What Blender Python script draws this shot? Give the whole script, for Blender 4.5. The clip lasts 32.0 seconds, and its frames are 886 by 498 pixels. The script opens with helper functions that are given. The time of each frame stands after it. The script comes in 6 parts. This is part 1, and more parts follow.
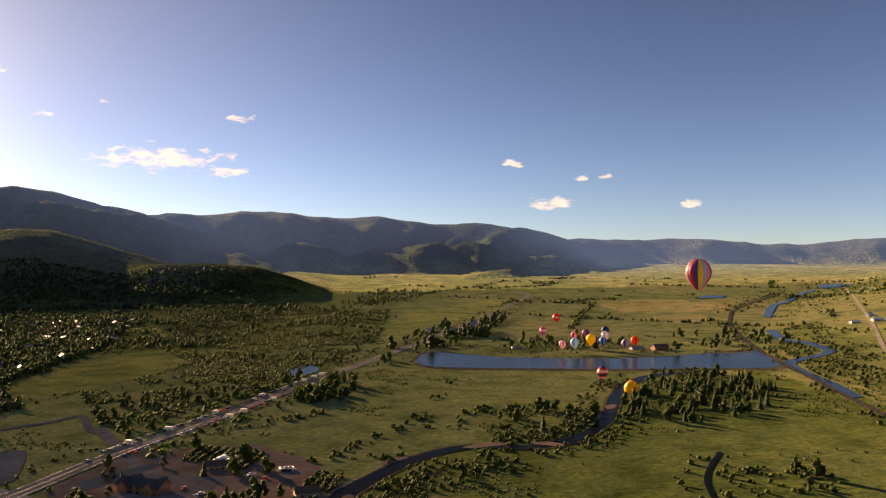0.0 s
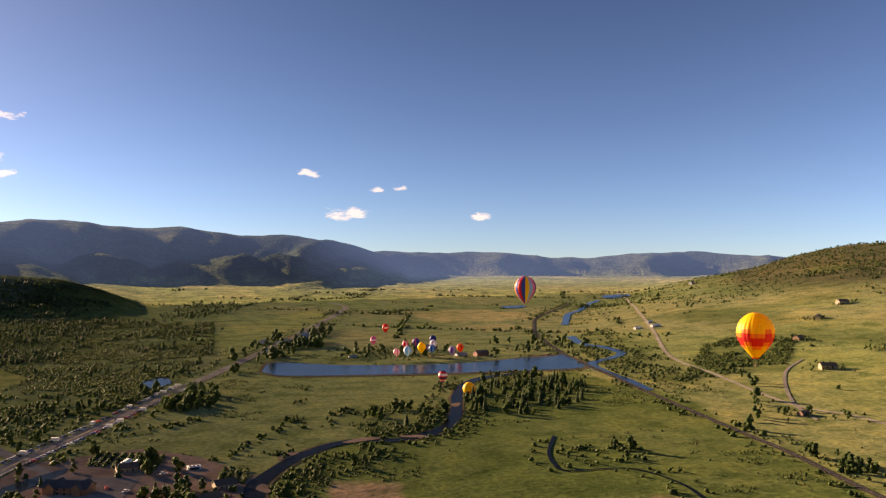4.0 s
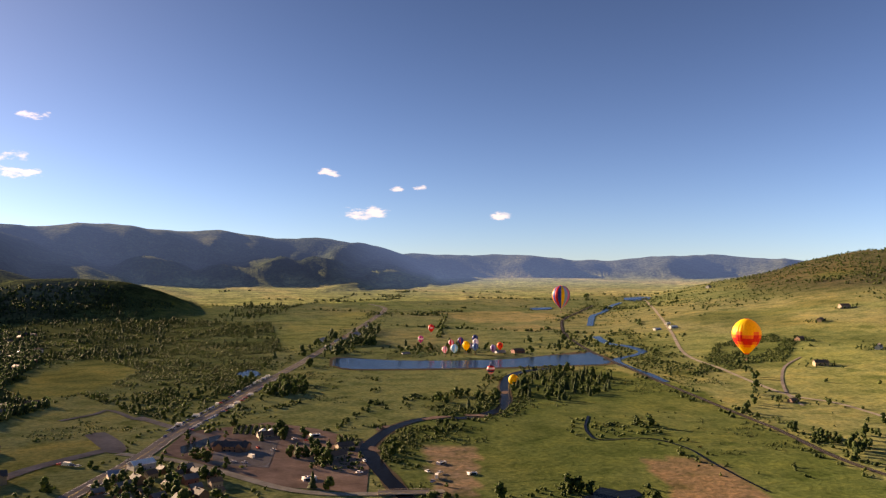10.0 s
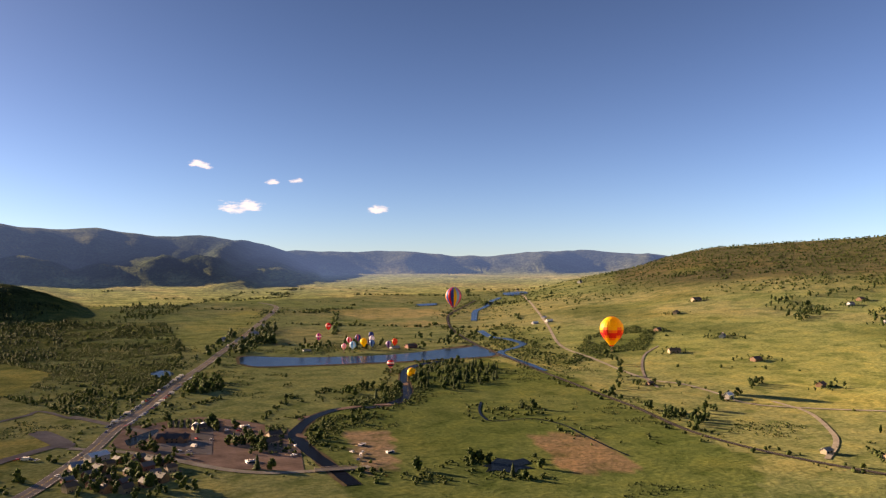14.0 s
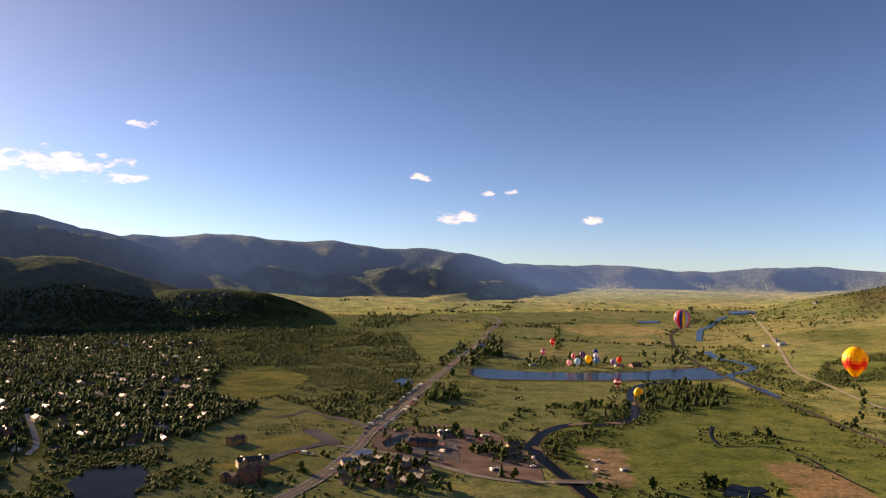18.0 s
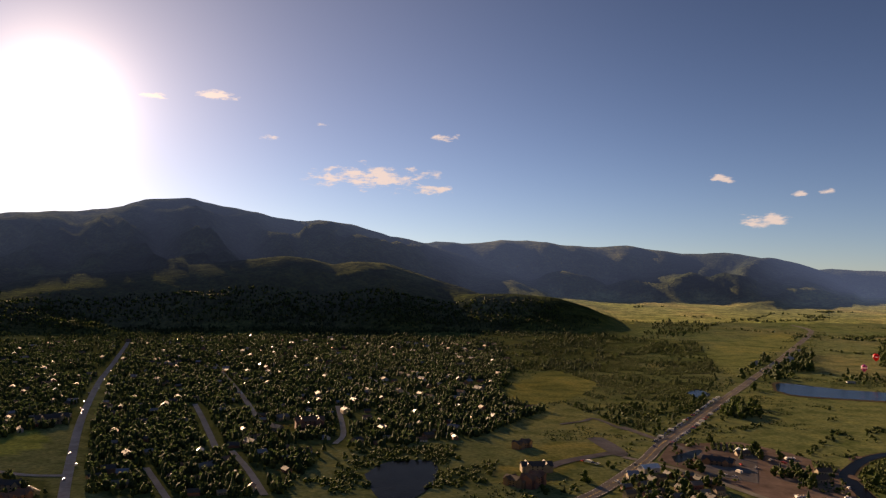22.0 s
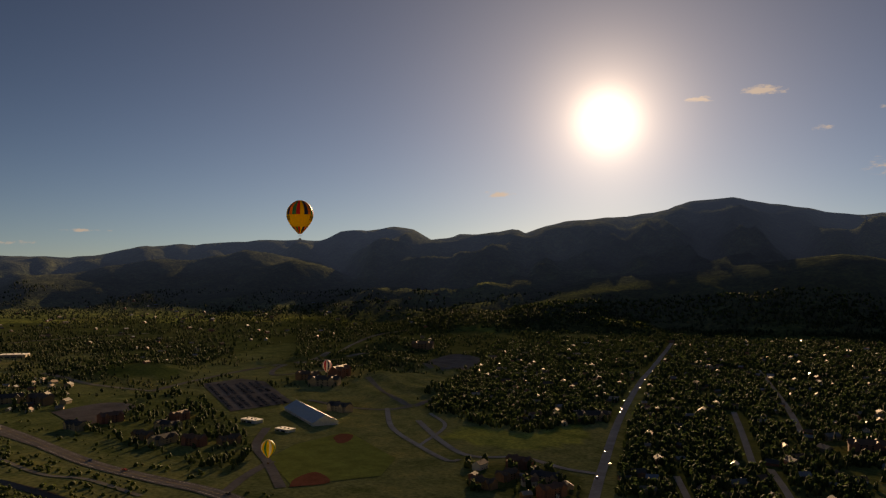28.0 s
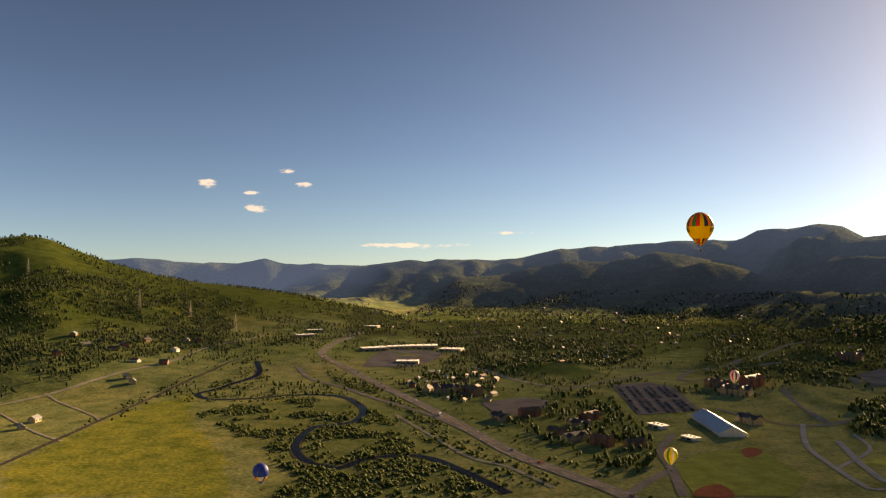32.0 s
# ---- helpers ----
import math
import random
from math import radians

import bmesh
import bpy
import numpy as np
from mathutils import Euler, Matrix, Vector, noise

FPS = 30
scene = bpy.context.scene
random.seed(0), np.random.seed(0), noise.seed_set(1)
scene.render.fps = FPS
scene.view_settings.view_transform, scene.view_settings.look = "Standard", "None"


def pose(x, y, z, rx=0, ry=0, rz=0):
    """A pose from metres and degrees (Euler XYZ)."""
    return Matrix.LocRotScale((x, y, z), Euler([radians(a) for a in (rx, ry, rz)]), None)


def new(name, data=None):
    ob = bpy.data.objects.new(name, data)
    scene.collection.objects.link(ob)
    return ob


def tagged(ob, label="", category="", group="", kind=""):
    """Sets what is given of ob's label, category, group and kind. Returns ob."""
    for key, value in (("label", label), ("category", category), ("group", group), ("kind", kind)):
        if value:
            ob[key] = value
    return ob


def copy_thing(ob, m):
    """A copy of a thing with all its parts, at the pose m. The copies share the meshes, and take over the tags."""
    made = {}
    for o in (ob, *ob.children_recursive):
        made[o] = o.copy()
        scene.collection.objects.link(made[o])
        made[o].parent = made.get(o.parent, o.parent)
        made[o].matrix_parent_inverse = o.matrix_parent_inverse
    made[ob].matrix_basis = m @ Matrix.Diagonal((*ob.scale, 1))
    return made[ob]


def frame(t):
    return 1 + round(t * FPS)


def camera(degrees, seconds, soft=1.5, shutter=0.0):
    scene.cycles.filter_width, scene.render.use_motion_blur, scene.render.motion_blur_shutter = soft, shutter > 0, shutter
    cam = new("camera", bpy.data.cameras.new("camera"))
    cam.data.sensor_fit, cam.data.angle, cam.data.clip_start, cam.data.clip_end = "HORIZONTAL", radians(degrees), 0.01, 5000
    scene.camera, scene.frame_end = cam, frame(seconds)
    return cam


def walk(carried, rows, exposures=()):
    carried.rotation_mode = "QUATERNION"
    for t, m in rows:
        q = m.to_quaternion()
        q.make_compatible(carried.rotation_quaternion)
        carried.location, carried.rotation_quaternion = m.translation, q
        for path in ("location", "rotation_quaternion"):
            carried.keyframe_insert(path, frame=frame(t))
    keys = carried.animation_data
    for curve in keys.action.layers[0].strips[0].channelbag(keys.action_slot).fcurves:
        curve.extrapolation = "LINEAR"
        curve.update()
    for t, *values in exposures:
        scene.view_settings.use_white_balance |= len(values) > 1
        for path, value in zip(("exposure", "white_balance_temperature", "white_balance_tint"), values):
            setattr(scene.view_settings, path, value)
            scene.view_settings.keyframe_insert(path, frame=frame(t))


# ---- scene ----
# The clip's own exposure: it darkens as the lens turns to the sun.
EXPOSURES = [(0.0, 2.12, 9700, 28), (2.0, 2.15, 8400, 27), (16.5, 2.25, 8050, 27), (21.0, 1.95, 8850, 29), (22.5, 1.35, 9300, 27), (24.0, 1.0, 9800, 26), (27.5, 0.66, 10400, 22), (29.5, 0.9, 10600, 20), (31.0, 1.42, 10700, 19), (32.0, 2.0, 10900, 19)]
cam = camera(56.0, 32.0, soft=1.25)


def aim(x, y, z, yaw, pitch, roll):
    return Matrix.Translation((x, y, z)) @ pose(0, 0, 0, 90 + pitch, 0, yaw) @ pose(0, 0, 0, 0, 0, roll)


walk(cam, [
    (0, aim(0.0, -0.0, 127.5, 0.00, 0.29, -0.06)),
    (0.5, aim(-8.8, -9.6, 128.2, 1.19, 0.29, 0.00)),
    (1, aim(-17.6, -19.1, 129.3, 1.71, 0.47, -0.27)),
    (1.5, aim(-26.5, -28.9, 130.6, -5.29, 0.69, 0.13)),
    (2, aim(-35.3, -38.9, 132.0, -10.37, 0.94, 0.08)),
    (2.5, aim(-43.8, -49.1, 133.1, -11.37, 0.89, 0.47)),
    (3, aim(-52.0, -59.6, 133.9, -12.04, 0.66, -0.16)),
    (3.5, aim(-59.6, -70.4, 134.4, -13.13, 1.07, 0.01)),
    (4, aim(-66.7, -81.6, 134.8, -13.99, 1.02, 0.19)),
    (4.5, aim(-73.1, -93.1, 135.1, -14.35, 0.59, 0.25)),
    (6.5, aim(-96.9, -140.8, 137.4, -14.34, 0.49, -0.09)),
    (7, aim(-102.9, -153.2, 138.4, -14.23, 0.61, -0.45)),
    (7.5, aim(-109.1, -166.0, 139.8, -14.51, 0.45, -0.48)),
    (8, aim(-115.4, -179.3, 141.4, -14.21, 0.58, -0.11)),
    (8.5, aim(-121.9, -193.0, 143.3, -13.77, 0.56, 0.16)),
    (9, aim(-128.7, -207.0, 145.3, -13.44, 0.75, 0.19)),
    (9.5, aim(-135.7, -221.2, 147.4, -13.25, 2.03, 1.65)),
    (10, aim(-143.0, -235.5, 149.3, -12.65, 0.97, 0.33)),
    (10.5, aim(-150.5, -249.7, 151.1, -12.86, 0.86, 0.15)),
    (11, aim(-158.1, -263.8, 153.0, -13.36, 1.00, 0.26)),
    (11.5, aim(-165.8, -277.5, 154.9, -13.89, 1.13, 0.42)),
    (12, aim(-173.6, -290.7, 156.8, -14.53, 0.67, 0.48)),
    (12.5, aim(-181.4, -303.2, 158.9, -15.58, 0.87, 0.35)),
    (13, aim(-189.1, -314.7, 160.8, -17.20, 1.10, -0.47)),
    (13.5, aim(-196.3, -325.3, 162.8, -19.42, 0.82, -0.02)),
    (14, aim(-202.9, -334.5, 164.7, -21.04, 0.54, -0.08)),
    (14.5, aim(-208.6, -342.4, 166.6, -22.41, 0.70, -0.06)),
    (16.5, aim(-228.0, -368.0, 174.4, -30.05, 1.12, 0.19)),
    (17, aim(-231.8, -372.9, 175.9, -23.47, 1.35, -0.14)),
    (17.5, aim(-234.4, -376.4, 177.0, -8.80, 0.87, 0.67)),
    (18, aim(-235.9, -378.6, 177.6, -6.39, 1.22, 0.75)),
    (18.5, aim(-236.3, -379.5, 177.9, -3.98, 1.44, 0.78)),
    (19, aim(-235.7, -379.4, 177.9, -1.65, 1.47, 0.78)),
    (19.5, aim(-234.5, -378.3, 177.7, 0.70, 1.35, 0.46)),
    (20, aim(-232.9, -376.3, 177.4, 3.20, 1.15, 0.28)),
    (20.5, aim(-230.9, -373.6, 177.1, 5.80, 1.17, 0.16)),
    (21, aim(-228.9, -370.1, 176.8, 8.35, 1.17, 0.44)),
    (21.5, aim(-227.2, -366.1, 176.6, 10.97, 1.32, 0.61)),
    (22, aim(-226.0, -361.7, 176.5, 13.71, 1.35, 0.80)),
    (22.5, aim(-225.4, -357.1, 176.4, 16.46, 1.41, 0.87)),
    (23, aim(-225.6, -352.2, 176.3, 19.44, 1.19, 0.97)),
    (23.5, aim(-226.5, -347.3, 176.3, 22.53, 1.08, 0.64)),
    (24, aim(-228.0, -342.5, 176.2, 25.60, 1.14, 0.41)),
    (24.5, aim(-229.7, -337.9, 176.0, 28.64, 1.15, 0.14)),
    (25, aim(-231.2, -333.7, 175.8, 31.46, 1.13, 0.15)),
    (25.5, aim(-232.1, -329.9, 175.6, 34.30, 1.17, 0.20)),
    (27.5, aim(-232.7, -316.2, 175.5, 46.98, 1.26, -0.03)),
    (28, aim(-231.7, -313.6, 175.8, 50.25, 1.25, -0.20)),
    (28.5, aim(-229.6, -311.7, 176.4, 53.52, 1.33, -0.08)),
    (29, aim(-226.6, -310.7, 177.2, 57.03, 1.13, 0.37)),
    (29.5, aim(-223.2, -310.6, 178.4, 60.47, 1.03, 0.38)),
    (30, aim(-219.3, -311.1, 179.8, 64.26, 0.96, 0.24)),
    (30.5, aim(-215.2, -312.2, 181.4, 67.85, 1.06, 0.08)),
    (31, aim(-210.7, -313.5, 183.2, 71.30, 1.22, -0.08)),
    (31.5, aim(-205.9, -315.0, 185.0, 74.95, 1.32, -0.15)),
    (32, aim(-201.2, -316.5, 186.8, 78.12, 1.35, -0.45)),
], exposures=EXPOSURES)
# ---- sky, sun ----
SUN_BEARING, SUN_RISE = 39.0, 14.0          # degrees to the left of +y, and above the horizon
GLOW_RISE = 9.8          # where the bright air round the sun shows over the ridge
world = bpy.data.worlds.new("world")
scene.world = world
world.use_nodes = True
wn, wl = world.node_tree.nodes, world.node_tree.links
sky = wn.new("ShaderNodeTexSky")
sky.sky_type = "NISHITA"
sky.sun_disc = False
sky.sun_elevation, sky.sun_rotation = radians(SUN_RISE), radians(-SUN_BEARING)
sky.altitude, sky.air_density, sky.dust_density, sky.ozone_density = 2200, 0.68, 0.4, 3.4
toward = Vector((-math.sin(radians(SUN_BEARING)) * math.cos(radians(SUN_RISE)), math.cos(radians(SUN_BEARING)) * math.cos(radians(SUN_RISE)), math.sin(radians(SUN_RISE))))


def calc(op, a, b=None, c=None):
    n = wn.new("ShaderNodeMath")
    n.operation = op
    for k, v in enumerate((a, b, c)):
        if isinstance(v, bpy.types.NodeSocket):
            wl.new(v, n.inputs[k])
        elif v is not None:
            n.inputs[k].default_value = v
    return n.outputs[0]


direction = wn.new("ShaderNodeTexCoord").outputs["Generated"]
axes = wn.new("ShaderNodeSeparateXYZ")
wl.new(direction, axes.inputs[0])
bearing_ = calc("ARCTAN2", calc("MULTIPLY", axes.outputs[0], -1.0), axes.outputs[1])
rise_ = calc("ARCSINE", axes.outputs[2])
# the sky deepens quickly with height and away from the sun
over = calc("MAXIMUM", calc("SUBTRACT", rise_, radians(3.0)), 0.0)
lift_ = calc("MINIMUM", calc("MULTIPLY_ADD", calc("MULTIPLY", over, over), 1.5, rise_), radians(88))
round_ = calc("MINIMUM", calc("MAXIMUM", calc("MULTIPLY_ADD", calc("SUBTRACT", bearing_, radians(SUN_BEARING)), 1.5, radians(SUN_BEARING)), radians(SUN_BEARING - 178)), radians(SUN_BEARING + 178))
level = calc("COSINE", lift_)
there = wn.new("ShaderNodeCombineXYZ")
wl.new(calc("MULTIPLY", calc("MULTIPLY", calc("SINE", round_), level), -1.0), there.inputs[0])
wl.new(calc("MULTIPLY", calc("COSINE", round_), level), there.inputs[1])
wl.new(calc("SINE", lift_), there.inputs[2])
wl.new(there.outputs[0], sky.inputs[0])
# small fair-weather clouds: bearing, rise, half width, half height in degrees
CLOUDS = [(18.6, 6.2, 5.0, 1.0), (14.6, 5.4, 2.0, 0.35), (29.0, 11.2, 1.6, 0.42), (25.6, 8.6, 0.8, 0.25), (13.6, 8.9, 1.4, 0.3), (-7.3, 3.4, 1.9, 0.52), (-16.5, 3.3, 1.0, 0.36),
          (-4.9, 6.1, 1.0, 0.32), (-9.4, 5.1, 0.6, 0.25), (-11.0, 5.2, 0.6, 0.22), (46.5, 5.0, 1.2, 0.3), (93.9, 5.7, 0.8, 0.35), (90.6, 4.2, 1.1, 0.4), (88.7, 6.7, 0.8, 0.2),
          (87.4, 5.7, 0.8, 0.25), (91.0, 5.2, 0.6, 0.18), (80.0, 1.6, 4.5, 0.22), (73.5, 2.4, 1.6, 0.14), (33.0, 10.9, 1.0, 0.3), (22.0, 9.6, 0.6, 0.2)]
cloud = None
for cb, cr, hw, hh in CLOUDS:
    u = calc("MULTIPLY_ADD", bearing_, 1 / radians(hw), -cb / hw)
    v = calc("MULTIPLY_ADD", rise_, 1 / radians(hh), -cr / hh)
    d = calc("SUBTRACT", 1.0, calc("MULTIPLY_ADD", u, u, calc("MULTIPLY", v, v)))
    cloud = d if cloud is None else calc("MAXIMUM", cloud, d)
stretch = wn.new("ShaderNodeCombineXYZ")
wl.new(bearing_, stretch.inputs[0])
wl.new(calc("MULTIPLY", rise_, 2.6), stretch.inputs[1])
puff = wn.new("ShaderNodeTexNoise")
puff.inputs["Scale"].default_value, puff.inputs["Detail"].default_value, puff.inputs["Roughness"].default_value = 46.0, 6.0, 0.62
wl.new(stretch.outputs[0], puff.inputs["Vector"])
body = calc("MULTIPLY_ADD", calc("SUBTRACT", puff.outputs["Fac"], 0.5), 4.2, calc("MULTIPLY", cloud, 0.9))
fade = wn.new("ShaderNodeMapRange")
fade.interpolation_type = "SMOOTHSTEP"
wl.new(body, fade.inputs["Value"])
for sock, val in (("From Min", 0.25), ("From Max", 1.1), ("To Min", 0.0), ("To Max", 0.85)):
    fade.inputs[sock].default_value = val
near_cloud = calc("GREATER_THAN", cloud, -0.6)
clouded = wn.new("ShaderNodeMix")
clouded.data_type = "RGBA"
wl.new(calc("MULTIPLY", fade.outputs[0], near_cloud), clouded.inputs[0])
deep = wn.new("ShaderNodeMix")
deep.data_type, deep.blend_type = "RGBA", "MULTIPLY"
deep.inputs[0].default_value = 1.0
wl.new(sky.outputs["Color"], deep.inputs[6])
deep.inputs[7].default_value = (0.9, 1.0, 1.055, 1)
wl.new(deep.outputs[2], clouded.inputs[6])
clouded.inputs[7].default_value = (7.2, 7.1, 7.2, 1)
# the bright air round the sun
dot = wn.new("ShaderNodeVectorMath")
dot.operation = "DOT_PRODUCT"
wl.new(direction, dot.inputs[0])
dot.inputs[1].default_value = (-math.sin(radians(SUN_BEARING)) * math.cos(radians(GLOW_RISE)), math.cos(radians(SUN_BEARING)) * math.cos(radians(GLOW_RISE)), math.sin(radians(GLOW_RISE)))
facing = calc("MAXIMUM", dot.outputs["Value"], 0.0)
glow = calc("MULTIPLY_ADD", calc("POWER", facing, 2200.0), 22.0, calc("MULTIPLY_ADD", calc("POWER", facing, 420.0), 9.0, calc("MULTIPLY_ADD", calc("POWER", facing, 75.0), 2.9, calc("MULTIPLY", calc("POWER", facing, 12.0), 1.4))))
tint_ = wn.new("ShaderNodeMix")
tint_.data_type, tint_.blend_type = "RGBA", "ADD"
tint_.inputs[0].default_value = 1.0
wl.new(clouded.outputs[2], tint_.inputs[6])
scaled = wn.new("ShaderNodeVectorMath")
scaled.operation = "SCALE"
scaled.inputs[0].default_value = (1.0, 0.93, 0.86)
wl.new(glow, scaled.inputs["Scale"])
wl.new(scaled.outputs[0], tint_.inputs[7])
background = wn["Background"]
background.inputs["Strength"].default_value = 0.0335
wl.new(tint_.outputs[2], background.inputs["Color"])

sun_data = bpy.data.lights.new("sun", "SUN")
sun_data.energy, sun_data.angle, sun_data.color = 4.4, radians(0.6), (1.0, 0.82, 0.58)
sun = new("sun", sun_data)
sun.rotation_euler = toward.to_track_quat("Z", "Y").to_euler()
# ---- materials ----
def shader(name):
    m = bpy.data.materials.new(name)
    m.use_nodes = True
    return m, m.node_tree.nodes, m.node_tree.links, m.node_tree.nodes["Principled BSDF"]


def noise_node(n, l, scale, detail=4.0, coord="Object", rough_=0.6):
    tc = n.new("ShaderNodeTexCoord")
    t = n.new("ShaderNodeTexNoise")
    t.inputs["Scale"].default_value, t.inputs["Detail"].default_value, t.inputs["Roughness"].default_value = scale, detail, rough_
    l.new(tc.outputs[coord], t.inputs["Vector"])
    return t


def ramp(n, l, source, stops):
    r = n.new("ShaderNodeValToRGB")
    els = r.color_ramp.elements
    while len(els) < len(stops):
        els.new(0.5)
    for e, (p, c) in zip(els, stops):
        e.position, e.color = p, (*c, 1)
    l.new(source, r.inputs["Fac"])
    return r


def mix(n, l, a, b, fac, mode="MIX"):
    m = n.new("ShaderNodeMix")
    m.data_type, m.blend_type = "RGBA", mode
    for sock, val in ((m.inputs[0], fac), (m.inputs[6], a), (m.inputs[7], b)):
        if isinstance(val, bpy.types.NodeSocket):
            l.new(val, sock)
        elif isinstance(val, (int, float)):
            sock.default_value = val
        else:
            sock.default_value = (*val, 1)
    return m.outputs[2]


def bump(n, l, height, strength, distance, bsdf):
    b = n.new("ShaderNodeBump")
    b.inputs["Strength"].default_value, b.inputs["Distance"].default_value = strength, distance
    l.new(height, b.inputs["Height"])
    l.new(b.outputs["Normal"], bsdf.inputs["Normal"])


def surface(name, colour, roughness=0.8, metallic=0.0, scale=0.4, vary=0.25, relief=0.0, island=0.0, per_object=0.0):
    """A plain coat with grain and blotches at two scales."""
    m, n, l, p = shader(name)
    fine, broad = noise_node(n, l, scale * 6, 3), noise_node(n, l, scale, 5)
    lo, hi = [c * (1 - vary) for c in colour], [min(1, c * (1 + vary)) for c in colour]
    c = ramp(n, l, broad.outputs["Fac"], [(0.3, lo), (0.7, hi)]).outputs["Color"]
    g = ramp(n, l, fine.outputs["Fac"], [(0.25, (0.85,) * 3), (0.75, (1.12,) * 3)]).outputs["Color"]
    c = mix(n, l, c, g, 1.0, "MULTIPLY")
    if island or per_object:
        src = n.new("ShaderNodeNewGeometry").outputs["Random Per Island"] if island else n.new("ShaderNodeObjectInfo").outputs["Random"]
        k = island or per_object
        h = ramp(n, l, src, [(0.0, (1 - k,) * 3), (1.0, (1 + k,) * 3)]).outputs["Color"]
        c = mix(n, l, c, h, 1.0, "MULTIPLY")
    l.new(c, p.inputs["Base Color"])
    p.inputs["Roughness"].default_value, p.inputs["Metallic"].default_value = roughness, metallic
    if roughness >= 0.9:
        p.inputs["Specular IOR Level"].default_value, p.inputs["Diffuse Roughness"].default_value = 0.0, 1.0
        bump(n, l, fine.outputs["Fac"], 0.6, 0.7, p)
    if relief:
        bump(n, l, fine.outputs["Fac"], 0.6, relief, p)
    return m


def ground_material():
    m, n, l, p = shader("meadow_and_forest_ground")
    at = n.new("ShaderNodeVertexColor")
    at.layer_name = "cover"
    broad, mid, fine = noise_node(n, l, 0.004, 6), noise_node(n, l, 0.03, 6), noise_node(n, l, 0.22, 5)
    c = at.outputs["Color"]
    c = mix(n, l, c, ramp(n, l, broad.outputs["Fac"], [(0.3, (0.75, 0.8, 0.7)), (0.5, (1, 1, 1)), (0.72, (1.3, 1.12, 0.95))]).outputs["Color"], 1.0, "MULTIPLY")
    c = mix(n, l, c, ramp(n, l, mid.outputs["Fac"], [(0.34, (0.5, 0.6, 0.5)), (0.5, (0.95, 0.97, 0.95)), (0.68, (1.3, 1.2, 1.05))]).outputs["Color"], 1.0, "MULTIPLY")
    c = mix(n, l, c, ramp(n, l, fine.outputs["Fac"], [(0.34, (0.6, 0.66, 0.58)), (0.66, (1.3, 1.26, 1.2))]).outputs["Color"], 1.0, "MULTIPLY")
    l.new(c, p.inputs["Base Color"])
    p.inputs["Roughness"].default_value = 1.0
    p.inputs["Diffuse Roughness"].default_value = 1.0
    p.inputs["Specular IOR Level"].default_value = 0.0
    p.inputs["Sheen Weight"].default_value, p.inputs["Sheen Roughness"].default_value = 0.03, 0.6
    l.new(mix(n, l, c, (0.8, 1.0, 0.45), 0.35), p.inputs["Sheen Tint"])
    add = n.new("ShaderNodeMath")
    add.operation = "MULTIPLY_ADD"
    l.new(mid.outputs["Fac"], add.inputs[0])
    add.inputs[1].default_value = 3.0
    l.new(fine.outputs["Fac"], add.inputs[2])
    bump(n, l, add.outputs[0], 0.45, 1.5, p)
    return m


def foliage(name, dark, light, warm):
    m, n, l, p = shader(name)
    isl = n.new("ShaderNodeNewGeometry").outputs["Random Per Island"]
    c = ramp(n, l, isl, [(0.0, dark), (0.6, light), (1.0, warm)]).outputs["Color"]
    t = noise_node(n, l, 0.9, 4)
    c = mix(n, l, c, ramp(n, l, t.outputs["Fac"], [(0.3, (0.55, 0.6, 0.5)), (0.7, (1.3, 1.3, 1.2))]).outputs["Color"], 1.0, "MULTIPLY")
    l.new(c, p.inputs["Base Color"])
    p.inputs["Roughness"].default_value = 0.8
    p.inputs["Specular IOR Level"].default_value = 0.2
    bump(n, l, t.outputs["Fac"], 0.8, 0.6, p)
    tr = n.new("ShaderNodeBsdfTranslucent")
    l.new(c, tr.inputs["Color"])
    ms = n.new("ShaderNodeMixShader")
    ms.inputs[0].default_value = 0.42
    l.new(p.outputs[0], ms.inputs[1])
    l.new(tr.outputs[0], ms.inputs[2])
    l.new(ms.outputs[0], n["Material Output"].inputs["Surface"])
    return m


def water_material(name, colour, rough_=0.06, gleam=1.16):
    m, n, l, p = shader(name)
    t = noise_node(n, l, 0.05, 4)
    c = ramp(n, l, t.outputs["Fac"], [(0.3, [k * 0.7 for k in colour]), (0.7, [k * 1.3 for k in colour])]).outputs["Color"]
    l.new(c, p.inputs["Base Color"])
    p.inputs["Roughness"].default_value = rough_
    p.inputs["IOR"].default_value = gleam
    w = noise_node(n, l, 0.35, 3)
    bump(n, l, w.outputs["Fac"], 0.55, 0.5, p)
    return m


